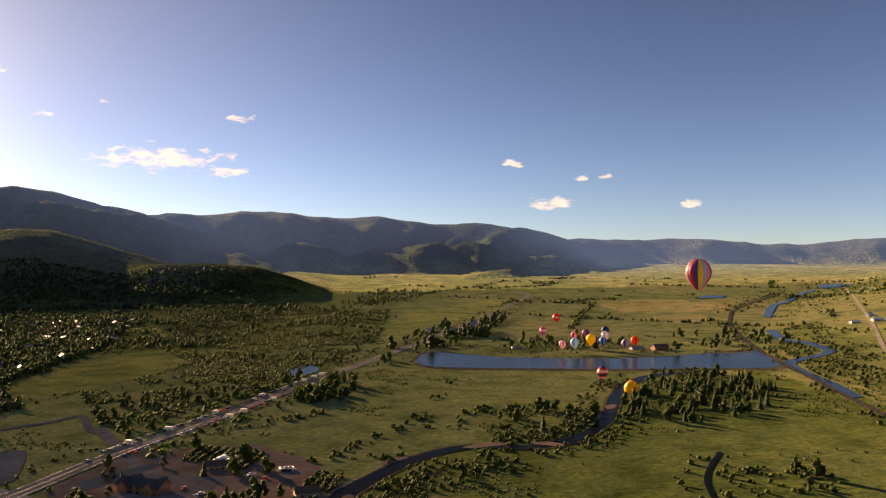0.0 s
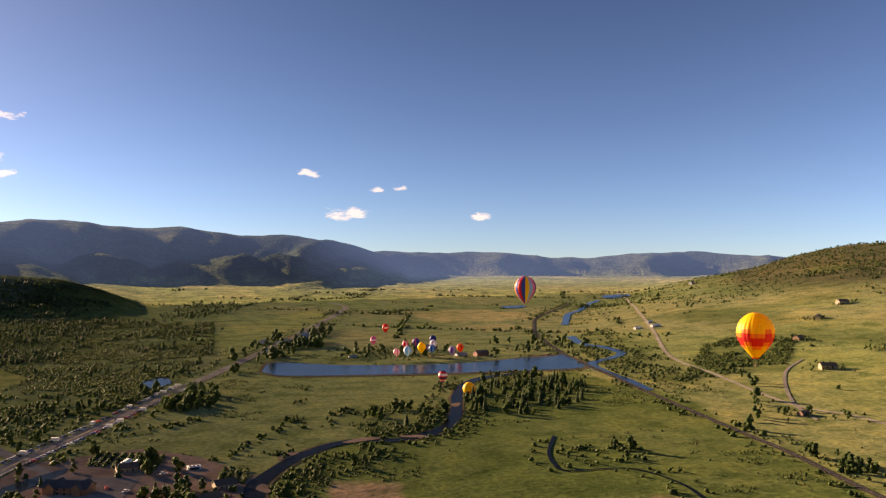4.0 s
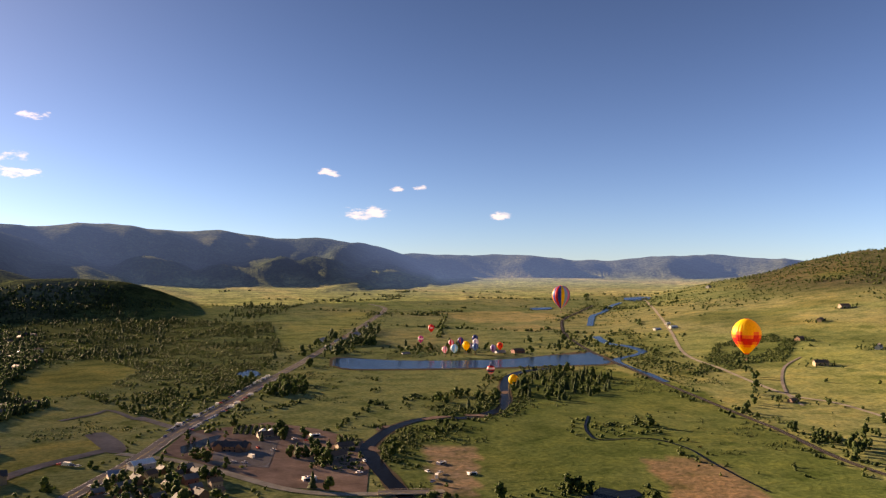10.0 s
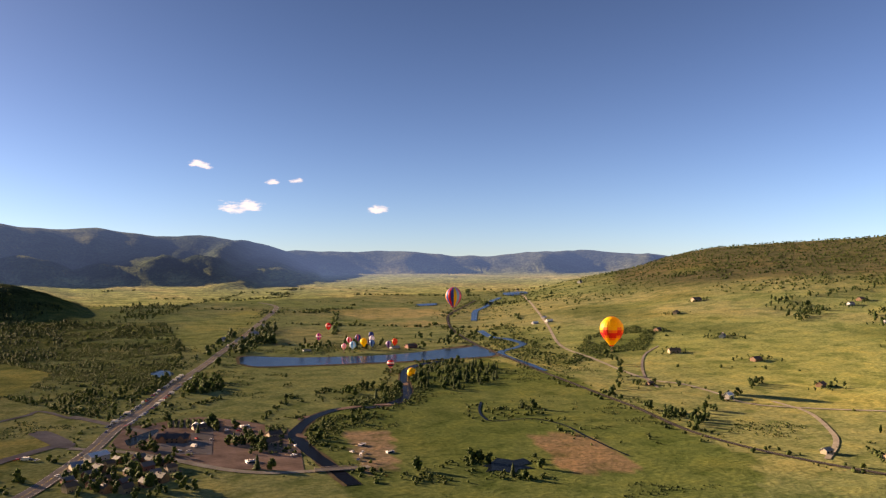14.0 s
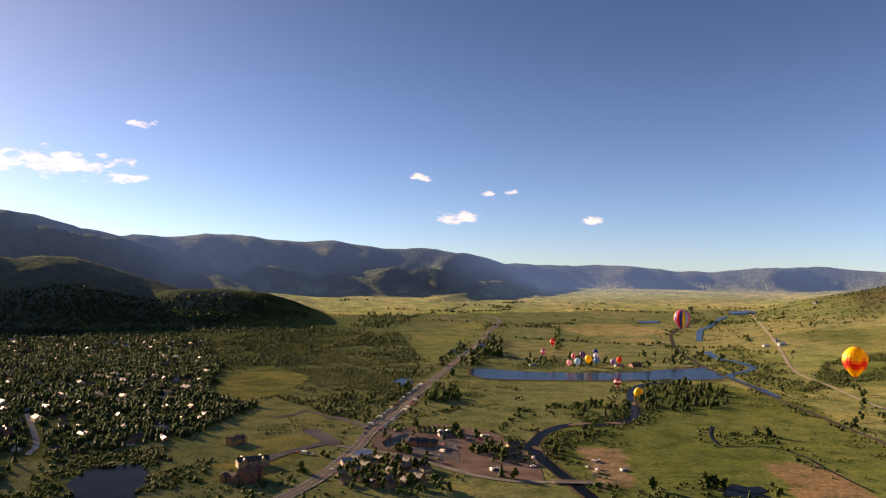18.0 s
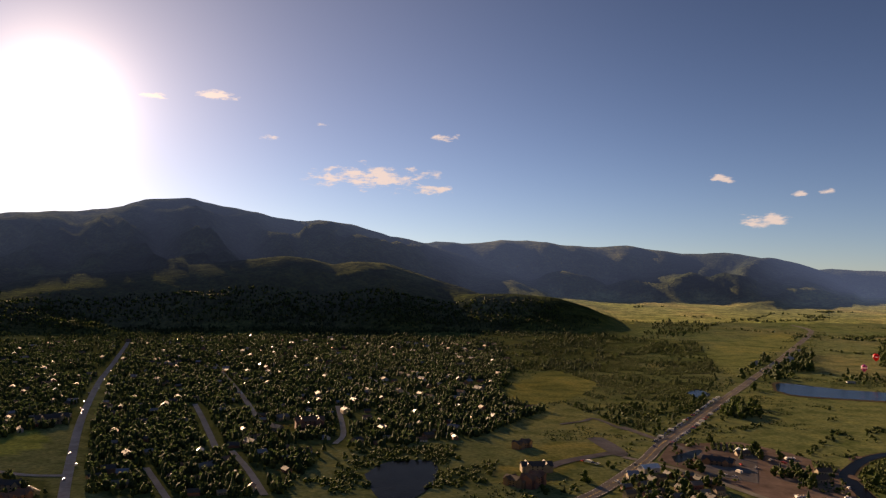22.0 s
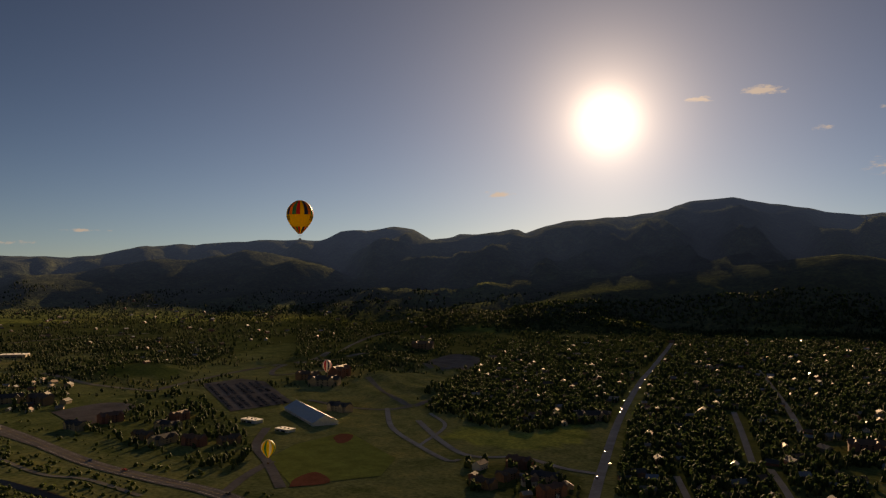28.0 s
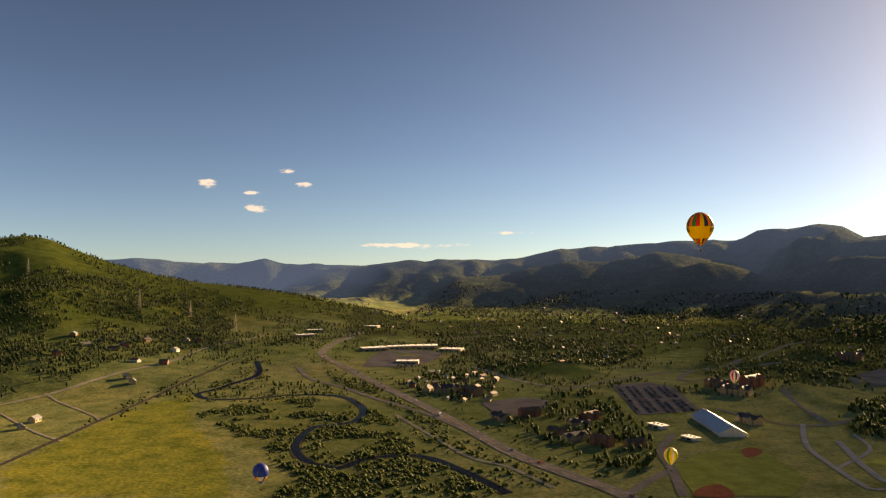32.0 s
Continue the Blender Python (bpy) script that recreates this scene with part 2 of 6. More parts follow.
def far_material():
    """Forested far mountains; their haze is painted as emission from the air attribute."""
    m, n, l, p = shader("far_mountains_painted_haze")
    at = n.new("ShaderNodeVertexColor")
    at.layer_name = "cover"
    broad, mid, fine = noise_node(n, l, 0.004, 6), noise_node(n, l, 0.02, 6), noise_node(n, l, 0.07, 4)
    c = mix(n, l, at.outputs["Color"], ramp(n, l, broad.outputs["Fac"], [(0.3, (0.75, 0.8, 0.75)), (0.7, (1.2, 1.15, 1.05))]).outputs["Color"], 1.0, "MULTIPLY")
    c = mix(n, l, c, ramp(n, l, mid.outputs["Fac"], [(0.36, (0.6, 0.64, 0.62)), (0.64, (1.35, 1.3, 1.2))]).outputs["Color"], 1.0, "MULTIPLY")
    c = mix(n, l, c, ramp(n, l, fine.outputs["Fac"], [(0.36, (0.6, 0.62, 0.62)), (0.64, (1.35, 1.35, 1.3))]).outputs["Color"], 1.0, "MULTIPLY")
    l.new(c, p.inputs["Base Color"])
    p.inputs["Roughness"].default_value, p.inputs["Specular IOR Level"].default_value = 1.0, 0.0
    bump(n, l, fine.outputs["Fac"], 0.7, 9.0, p)
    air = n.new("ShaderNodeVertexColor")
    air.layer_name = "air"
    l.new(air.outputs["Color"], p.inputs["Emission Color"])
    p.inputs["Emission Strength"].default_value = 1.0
    return m


M_GROUND = ground_material()
M_FAR = far_material()
M_LEAF = foliage("broadleaf_foliage", (0.030, 0.055, 0.017), (0.052, 0.084, 0.024), (0.078, 0.108, 0.031))
M_TOWN_LEAF = foliage("dark_garden_foliage", (0.022, 0.043, 0.020), (0.042, 0.068, 0.029), (0.066, 0.09, 0.038))
M_SHRUB = foliage("willow_foliage", (0.040, 0.066, 0.019), (0.068, 0.098, 0.026), (0.098, 0.122, 0.036))
M_PINE = foliage("conifer_foliage", (0.028, 0.05, 0.022), (0.05, 0.08, 0.032), (0.078, 0.105, 0.042))
M_BARK = surface("bark", (0.11, 0.08, 0.055), 0.95, scale=2.0, relief=0.05)
M_ASPHALT = surface("worn_asphalt", (0.26, 0.225, 0.19), 0.9, scale=0.05, vary=0.2)
# town streets: the low sun's glare is put into a paler base colour
M_STREET = surface("glare_pale_street_asphalt", (0.43, 0.395, 0.35), 0.9, scale=0.05, vary=0.2)
M_LOT = surface("parking_asphalt", (0.21, 0.185, 0.165), 0.9, scale=0.04, vary=0.3)
M_GRAVEL = surface("gravel_track", (0.36, 0.315, 0.24), 0.95, scale=0.06, vary=0.25)
M_DIRT = surface("bare_dirt", (0.26, 0.18, 0.135), 0.95, scale=0.05, vary=0.35, relief=0.15)
M_CLAY = surface("red_infield_clay", (0.34, 0.12, 0.065), 0.95, scale=0.1, vary=0.2)
M_LAWN = surface("mown_lawn", (0.30, 0.32, 0.075), 0.95, scale=0.05, vary=0.25)
M_BANK = surface("river_mud", (0.15, 0.115, 0.07), 0.9, scale=0.08, vary=0.35)
M_WATER = water_material("lake_water", (0.007, 0.017, 0.038), 0.1, 1.10)
M_RIVER = water_material("river_water", (0.0032, 0.0036, 0.005), 0.1, 1.03)
M_POND = water_material("pond_water", (0.004, 0.007, 0.012), 0.2, 1.04)
M_PAINT_WHITE = surface("road_paint_white", (0.7, 0.7, 0.66), 0.7, scale=0.5)
M_PAINT_YELLOW = surface("road_paint_yellow", (0.6, 0.42, 0.06), 0.7, scale=0.5)
M_BALLAST = surface("rail_ballast", (0.092, 0.08, 0.068), 0.95, scale=0.5, vary=0.3)
M_STEEL = surface("worn_steel", (0.32, 0.28, 0.25), 0.4, 0.9, scale=0.8)
M_GLASS, _n, _l, _p = shader("window_glass")
_p.inputs["Base Color"].default_value, _p.inputs["Roughness"].default_value = (0.02, 0.025, 0.03, 1), 0.05
M_RUBBER = surface("black_rubber", (0.02, 0.02, 0.02), 0.8)
M_WICKER = surface("wicker", (0.16, 0.09, 0.04), 0.8, scale=4, relief=0.02)
# ---- the lie of the land ----
HUB = (-220.0, -330.0)          # the middle of the valley floor, under the balloon
EYE = 176.0
RIM = 4680.0


def lattice(ix, iy, seed):
    n = (ix * 374761393 + iy * 668265263 + seed * 1442695041) & 0x7FFFFFFF
    n = ((n ^ (n >> 13)) * 1274126177) & 0x7FFFFFFF
    return ((n ^ (n >> 16)) & 0xFFFF) / 65535.0


def value_noise(x, y, seed=0):
    x, y = np.asarray(x, float), np.asarray(y, float)
    ix, iy = np.floor(x).astype(np.int64), np.floor(y).astype(np.int64)
    fx, fy = x - ix, y - iy
    fx, fy = fx * fx * (3 - 2 * fx), fy * fy * (3 - 2 * fy)
    a, b = lattice(ix, iy, seed), lattice(ix + 1, iy, seed)
    c, d = lattice(ix, iy + 1, seed), lattice(ix + 1, iy + 1, seed)
    return (a + (b - a) * fx) * (1 - fy) + (c + (d - c) * fx) * fy


def rough(x, y, octaves=4, seed=0):
    total, gain, size = 0, 0.5, 1.0
    for k in range(octaves):
        total = total + gain * (value_noise(x * size, y * size, seed + k) - 0.5)
        gain, size = gain * 0.5, size * 2.03
    return total


def smooth(a, b, x):
    p = np.clip((x - a) / (b - a), 0, 1)
    return p * p * (3 - 2 * p)


# Each ridge: distance of its crest, distance of its foot, wander of the foot, shape, and its skyline (bearing, rise) in degrees.
RIDGES = [
    (4050, 2450, 350, 1.15, [6.6, -1.31, 9.3, -0.34, 12, 0.72, 15.5, 1.85, 17.5, 2.35, 19, 2.72, 21.6, 3.15, 24.1, 3.25, 27, 3.65, 29.3, 4.2, 30.8, 4.42, 33.6, 4.3, 35.5, 3.75, 38.6, 3.25, 40.1, 3.24, 42, 3.15, 44.6, 2.3, 45.1, 2.6, 48.2, 2.24, 48.9, 2.31, 49.6, 2.05, 51, 1.97, 54, 1, 58, -0.4, 62, -2]),
    (4500, 3350, 550, 1.25, [-12.7, -0.97, -10.9, 0.18, -9.9, 0.55, -8.1, 0.91, -6, 1.14, -4.3, 1.36, -2.3, 1.17, 0, 1.52, 1.7, 1.71, 3.5, 1.6, 5.8, 1.83, 8.1, 2.07, 10.1, 1.99, 12.4, 1.79, 14.3, 1.95, 15.5, 1.67, 17, 1.6]),
    (4640, 4350, 80, 0.8, [-40.3, -0.23, -36.8, -0.09, -35, 0.09, -33.1, 0.2, -31.3, 0.35, -29.4, 0.28, -27.1, 0.24, -25.5, 0.08, -24, -0.08, -21.7, 0, -18.9, 0.23, -17, 0.35, -14.7, 0.24, -12, 0.35, -9.4, 0.2, -6.4, 0.13]),
    (3000, 900, 30, 1.6, [-119, 2.5, -100, 2.2, -75, 1.7, -51.5, 1.28, -49.4, 1.04, -46.1, 0.85, -42.8, 0.65, -39.2, 0.38, -36.7, -0.12, -34.1, -0.98, -31, -1.6, -27, -2.6, -22, -3.6]),
    (4250, 3000, 500, 1.1, [49.8, 1.6, 50.7, 1.68, 51.6, 2.25, 52.2, 2.61, 53.5, 2.87, 55.4, 2.5, 57.1, 2.51, 58.8, 1.68, 61.7, 1, 65.2, 0.15]),
    (4450, 3500, 400, 1, [46.7, 1.37, 49.6, 1.6, 52.2, 1.61, 57.8, 1.9, 60.6, 1.94, 64.2, 1.84, 66.8, 1.69, 69.8, 1.5, 72.5, 0.88, 74.4, 0.77, 76.7, 0.77, 78.3, 0.92, 79.1, 0.73, 80.2, 0.8, 82.2, 0.5, 85.2, 0.38, 86.8, -0.15, 88.3, -0.6]),
    (4660, 4350, 80, 0.8, [83.7, 0.42, 86, 0.5, 89, 0.62, 90.1, 0.89, 91.6, 0.67, 93.8, 0.6, 96.3, 0.83, 98.4, 0.95, 101.4, 0.88]),
    (2700, 1350, 120, 1.25, [78, -3.6, 83, -2.5, 86.8, -1.61, 90.5, -1, 94.2, -0.56, 97, -0.01, 99.7, 0.81, 102, 1.74, 103.3, 2.33, 104.6, 2.53, 106.1, 2.31, 112, 2.8, 125, 3.2, 160, 3, 239, 2.5]),
    (2750, 2150, 250, 1, [7, -3.1, 10, -2.2, 12.2, -1.4, 14.4, -0.75, 15.8, -0.3, 17.9, 0.35, 20, 0.45, 21.6, 0.2, 23.2, 0.6, 24.8, 0.75, 34.7, -0.4, 38.6, -0.7, 40.1, -0.8, 43.1, -1.5, 45.3, -2.2]),
    (3750, 3150, 200, 1, [56, -1.6, 58.5, 0.4, 61, 0.9, 63.5, 1.2, 65.5, 0.8, 67.4, 0.55, 69.5, 0.6, 71.3, 0.3, 74, -0.3, 77, -0.4, 79, -1.4]),
    (3450, 2950, 200, 1, [53, -2.2, 56.4, -0.6, 58.4, 0.2, 60.4, 0.6, 62.5, -0.1, 65.1, -1.1, 67, -1.4, 69, -1.0, 71, -1.5, 73, -2.4]),
    (2480, 2180, 60, 1, [2, -3.4, 4, -2.5, 6, -1.9, 9, -1.65, 12, -1.7, 15, -2.4]),
]


MOUNDS = [(-1685, 752, 70, 16), (-1661, 169, 90, 10), (-1612, 210, 60, 8), (-1384, 395, 60, 5), (-1952, 1239, 200, 30), (-1271, 471, 55, 10)]

# grass banks: course, half width, height
BANKS = [([(-1614, 413), (-1633, 553), (-1554, 608), (-1410, 587), (-1305, 589)], 26, 9), ([(-1396, 474), (-1251, 422), (-1181, 414), (-1130, 427)], 24, 8), ([(-1300, 399), (-1171, 345), (-1092, 337)], 22, 6)]


def terrain(x, y):
    """Height of the ground. Bearings are counted from +y to the left."""
    x, y = np.asarray(x, float), np.asarray(y, float)
    dx, dy = x - HUB[0], y - HUB[1]
    r = np.hypot(dx, dy) + 1e-6
    az = np.degrees(np.arctan2(-dx, dy))
    az = np.where(az < -120, az + 360, az)
    base = 85.0 * (np.clip(r - 1500, 0, None) / 3000) ** 1.3
    base = base + 2.2 * rough(x / 260, y / 260, 3, 3) * smooth(300, 900, r)
    for mx, my, across, high in MOUNDS:
        base = base + high * np.exp(-(((x - mx) ** 2 + (y - my) ** 2) / across ** 2) ** 1.5)
    for line, half, high in BANKS:
        d = np.full(np.shape(x), 1e9)
        for (ax, ay), (bx, by) in zip(line[:-1], line[1:]):
            k = np.clip(((x - ax) * (bx - ax) + (y - ay) * (by - ay)) / ((bx - ax) ** 2 + (by - ay) ** 2), 0, 1)
            d = np.minimum(d, np.hypot(x - ax - k * (bx - ax), y - ay - k * (by - ay)))
        base = base + high * np.exp(-(d / half) ** 2)
    shape_, flat = np.shape(x), [np.ravel(v) for v in (x, y, r, az, base)]
    z = flat[4].copy()
    for crest, foot, wander, shape, sky in RIDGES:
        bearing = np.array(sky[0::2], float)
        rise = np.array(sky[1::2], float)
        on = (flat[2] > foot - 0.5 * wander) & (flat[3] > bearing[0] - 9) & (flat[3] < bearing[-1] + 9)
        if not on.any():
            continue
        x_, y_, r_, az_, base_ = [v[on] for v in flat]
        e = np.interp(az_, bearing, rise) - 0.9 * (np.clip(bearing[0] - az_, 0, None) + np.clip(az_ - bearing[-1], 0, None))
        top = EYE + crest * np.tan(np.radians(np.clip(e, -8, 20)))
        if crest > 3000:
            top = top + 22 * rough(az_ * 0.9, az_ * 0 + crest, 3, 5) * smooth(3000, 4000, crest)
        fold = np.abs(rough(x_ / 520 + foot, y_ / 520, 4, 11)) * 2
        start = foot + wander * (2 * fold - 0.4)
        p = np.clip((r_ - start) / (crest - start), 0, 1)
        swell = np.sin(np.pi * np.sqrt(p))
        rills = 1 + (0.7 if crest > 2400 and foot > 1200 else 0.3) * (0.28 - np.abs(rough(x_ / 480, y_ / 480, 5, 21)) * 2) * swell
        if crest > 4000:
            along, down = az_ * crest * 0.01745 / 430 + 0.5 * rough(x_ / 700, y_ / 700, 2, 25), r_ / 1500 + crest
            rills = rills + 1.9 * (0.26 - np.abs(rough(along, down, 4, 27)) * 2.2) * swell
        h = (top - base_) * np.power(p, shape) * rills
        fall = 1 - 0.75 * smooth(crest, crest + 420, r_)
        z[on] = np.maximum(z[on], base_ + np.maximum(h, 0) * fall)
    return z.reshape(shape_)
# ---- plan: courses of roads and water, outlines of fields and woods ----
HIGHWAY_SOUTH = [(-380, 120), (-310, 220), (-268, 300), (-248, 360), (-226, 442), (-210, 520), (-178, 640), (-151, 745), (-126, 840), (-76, 1020), (-42, 1150), (18, 1360), (84, 1600), (196, 2010), (216, 2150), (190, 2268)]
HIGHWAY_NORTH = [(-380, 120), (-520, 20), (-690, -25), (-837, -31), (-922, -53), (-1025, -77), (-1206, -95), (-1455, -128), (-1721, -171), (-1834, -206), (-1932, -206), (-2110, -161), (-2269, -89)]
FRONTAGE_ROAD = [(-1740, -263), (-1633, -244), (-1546, -206), (-1412, -168), (-1252, -115), (-1134, -92)]
RIVER_PATH = [(-1263, -157), (-1128, -139), (-1007, -122), (-958, -96), (-879, -80)]
YARD_ROAD = [(-246, 451), (-218, 433), (-195, 414), (-164, 377), (-125, 326), (-94, 306), (-70, 302), (-47, 297), (-21, 300)]
STUB_ROAD = [(-320, 602), (-294, 634), (-288, 654), (-274, 638), (-255, 602), (-238, 587)]
VILLAGE_STREET = [(-251, 608), (-185, 502), (-146, 437)]
STRIP = [(-323, 352), (-300, 411), (-264, 458), (-248, 476)]
PLAZA = [(-285, 529), (-270, 539), (-241, 468), (-253, 455)]
WEST_ROAD = [(1217, 2573), (888, 1807), (646, 1254), (511, 951), (473, 783), (438, 598), (455, 536), (454, 470), (452, 396), (559, 308), (582, 280)]
WEST_ROAD_NORTH = [(-1478, -685), (-1552, -628), (-1668, -568), (-1801, -493), (-1968, -446), (-2060, -370), (-2162, -322)]
RAIL = [(854, 2122), (742, 1939), (598, 1702), (515, 1497), (469, 1351), (400, 1041), (365, 818), (342, 657), (325, 493), (319, 434), (297, 314), (286, 248), (346, 137), (357, 103)]
RAIL_NORTH = [(-1080, -570), (-1196, -546), (-1352, -514), (-1559, -466), (-1722, -409), (-1858, -364)]
DRIVE_A = [(414, 531), (441, 596), (497, 686), (556, 763), (617, 815)]
DRIVE_B = [(479, 408), (469, 344), (417, 264), (381, 225), (332, 187)]
DRIVE_C = [(-1548, -643), (-1363, -543), (-1317, -524)]
DRIVE_D = [(-1408, -665), (-1258, -585), (-1189, -539)]
MAIN_STREET = [(-638, 167), (-701, 255), (-848, 466), (-1010, 718), (-1083, 840), (-1323, 1248)]
CROSS_ROAD = [(-989, 278), (-877, 222), (-812, 202), (-776, 233), (-723, 232), (-693, 240)]
STREET_A = [(-572, 200), (-613, 247), (-646, 284)]
STREET_B = [(-782, 598), (-713, 498), (-619, 359)]
STREET_C = [(-607, 365), (-561, 306), (-510, 234)]
STREET_D = [(-726, 991), (-619, 861), (-511, 716)]
STREET_E = [(-526, 425), (-538, 481), (-605, 639)]
STREET_F = [(-975, 995), (-779, 711), (-658, 523)]
STREET_G = [(-1040, 514), (-1112, 630), (-1057, 560), (-952, 518), (-910, 458)]
CREST_ROAD = [(-1415, 128), (-1490, 234), (-1567, 374), (-1610, 532), (-1892, 843), (-1935, 977)]
CURVE_ROAD = [(-1480, 539), (-1450, 364), (-1506, 369), (-1579, 446), (-1572, 577), (-1515, 651), (-1327, 572)]
HILL_ROAD = [(-1282, 410), (-1232, 389), (-1107, 334), (-1066, 334), (-1102, 393)]
HILL_ROAD_B = [(-1202, 260), (-1115, 270), (-1074, 295), (-1066, 334)]
PARK_ROAD = [(-1080, 300), (-975, 231), (-880, 194), (-813, 174), (-809, 185)]
PARK_LOOP = [(-880, 194), (-943, 280), (-1016, 318)]
RAMP = [(-916, 52), (-882, 10), (-841, -30)]
RAMP_B = [(-1063, 125), (-988, 74), (-910, 46), (-829, 14)]
TOWN_ROAD = [(-2260, 109), (-2293, 235), (-2300, 453)]
TOWN_ROAD_B = [(-1730, 64), (-1562, 81), (-1415, 128)]
RIVER = [(-47, 251), (-49, 306), (-53, 353), (-55, 404), (-50, 449), (-17, 517), (20, 551), (55, 547), (95, 577), (121, 628), (153, 737), (187, 824), (231, 877), (292, 898)]
RIVER_UPPER = [(354, 719), (367, 785), (376, 879), (395, 951), (442, 987), (476, 1028), (486, 1113), (479, 1173), (514, 1307)]
RIVER_FAR = [(592, 1523), (699, 1765), (774, 1873), (887, 2068), (973, 2192)]
LAKE = [(-34, 978), (-18, 1065), (37, 1038), (88, 1016), (227, 1006), (358, 1066), (402, 1071), (372, 921), (291, 920), (198, 913), (69, 921), (-12, 935)]
CREEK = [(177, 534), (153, 483), (143, 447), (145, 428), (187, 426), (201, 387), (195, 338), (190, 289), (188, 255)]
POND_DARK = [(60, 273), (68, 270), (83, 287), (92, 276), (103, 278), (101, 262), (92, 258), (97, 246), (84, 249), (76, 238), (66, 252), (56, 249), (64, 261)]
POND_SIDE = [(-169, 909), (-149, 949), (-135, 900), (-155, 860)]
POND_FAR = [(1069, 2378), (1158, 2406), (1064, 2176), (1031, 2276)]
POND_FAR_B = [(623, 2039), (688, 2050), (666, 1990), (611, 1980)]
POND_TOWN = [(-458, 317), (-452, 367), (-415, 381), (-394, 314), (-399, 253), (-423, 250)]
POND_YARD = [(-201, 467), (-173, 508), (-175, 484), (-196, 442)]
RIVER_NORTH = [(-1806, -337), (-1700, -331), (-1639, -349), (-1564, -390), (-1514, -421), (-1455, -396), (-1449, -336), (-1469, -279), (-1437, -215), (-1341, -192), (-1261, -201), (-1218, -223), (-1204, -261), (-1148, -281), (-1087, -289), (-1025, -279), (-991, -252), (-1017, -228), (-1029, -192), (-1012, -161), (-953, -141), (-871, -122)]
YARD = [(-201, 528), (-129, 560), (-88, 520), (-53, 462), (-59, 384), (-72, 303), (-124, 330), (-173, 397), (-214, 446)]
LOT = [(-175, 484), (-123, 474), (-133, 384), (-173, 402)]
DIRT_EAST = [(-3, 431), (39, 432), (-1, 281), (-33, 277)]
BROWN = [(142, 358), (191, 360), (195, 296), (177, 224), (160, 205), (124, 218), (122, 261)]
PALE_FIELD = [(-133, 1291), (-73, 1667), (131, 2039), (154, 1780), (59, 1583), (-78, 1184)]
GOLD_FIELD = [(339, 1957), (536, 1958), (641, 1832), (572, 1673), (356, 1659)]
GOLD_B = [(349, 1536), (472, 1577), (513, 1498), (421, 1429)]
LAWN_PARK = [(-896, 231), (-796, 254), (-781, 333), (-852, 400), (-852, 313), (-933, 306)]
LAWN_FIELD = [(-928, 55), (-967, 106), (-988, 182), (-851, 144), (-808, 97), (-829, 24)]
INFIELD_A = [(-826, 20), (-846, 36), (-855, 62), (-817, 52)]
INFIELD_B = [(-969, 151), (-982, 168), (-968, 175), (-943, 153), (-942, 140)]
MEADOW_N = [(-962, -536), (-1069, -567), (-1417, -488), (-1505, -428), (-1227, -404), (-1094, -365), (-918, -355)]
GRASS_A = [(-432, 837), (-391, 1136), (-295, 970), (-319, 794), (-378, 718)]
GRASS_B = [(-351, 368), (-321, 500), (-258, 537), (-267, 414), (-311, 332)]
HILL_GRASS = [(-1809, 1034), (-2014, 1295), (-2054, 1423), (-1843, 1247), (-1738, 1093)]
PARKING = [(-1441, 215), (-1457, 288), (-1405, 301), (-1198, 234), (-1186, 141)]
LOT_B = [(-1446, 655), (-1460, 728), (-1299, 594), (-1302, 571)]
LOT_C = [(-1751, -147), (-1962, -75), (-1973, 49), (-1764, -38)]
LOT_D = [(-1320, -30), (-1350, 44), (-1296, 64), (-1209, -23)]
GRASS_N = [(-1810, 107), (-1770, 200), (-1565, 235), (-1519, 206), (-1609, 95)]
ROUND_LOT = [(-1458, 676), (-1498, 771), (-1415, 761), (-1326, 667), (-1300, 576)]
V_SCRUB = [(-574, 1389), (-428, 1775), (-109, 1741), (-97, 1189), (-153, 772), (-211, 576), (-238, 583), (-334, 764), (-380, 581)]
V_CLUMP = [(-136, 807), (-114, 867), (-79, 820), (-87, 715), (-115, 701), (-136, 747)]
V_WOOD = [(138, 670), (209, 838), (288, 886), (313, 780), (256, 663), (176, 618)]
V_ISLE = [(25, 683), (69, 706), (130, 668), (101, 588), (59, 562), (30, 582)]
V_ISLE_B = [(-53, 403), (-16, 492), (42, 521), (57, 491), (10, 461), (-38, 380)]
V_BRUSH = [(413, 757), (596, 1006), (741, 1091), (700, 939), (553, 765), (493, 771)]
V_LAKE = [(-86, 1063), (4, 1415), (122, 1574), (71, 1252), (-20, 1090)]
V_LAKE_B = [(64, 1205), (207, 1278), (472, 1237), (465, 1069), (294, 1060), (96, 1052)]
V_RIVER_R = [(464, 1219), (624, 1408), (494, 920), (420, 725), (378, 807)]
V_CREEK = [(145, 455), (178, 525), (233, 531), (210, 405), (191, 434)]
V_SOUTH = [(-42, 245), (-9, 267), (82, 313), (117, 287), (100, 212)]
V_TOWN = [(-1377, 1214), (-1098, 1528), (-565, 1534), (-450, 1100), (-424, 789), (-348, 690), (-399, 488), (-467, 428), (-524, 399), (-496, 236), (-557, 204), (-644, 200), (-779, 386), (-1034, 781)]
V_TOWN_N = [(-1116, 437), (-1579, 957), (-1400, 1202), (-1051, 774), (-831, 433), (-875, 336)]
V_POND = [(-465, 250), (-491, 342), (-467, 428), (-408, 457), (-393, 346), (-358, 408), (-349, 309)]
V_BLOCK = [(-797, 182), (-765, 221), (-689, 228), (-640, 161), (-727, 118)]
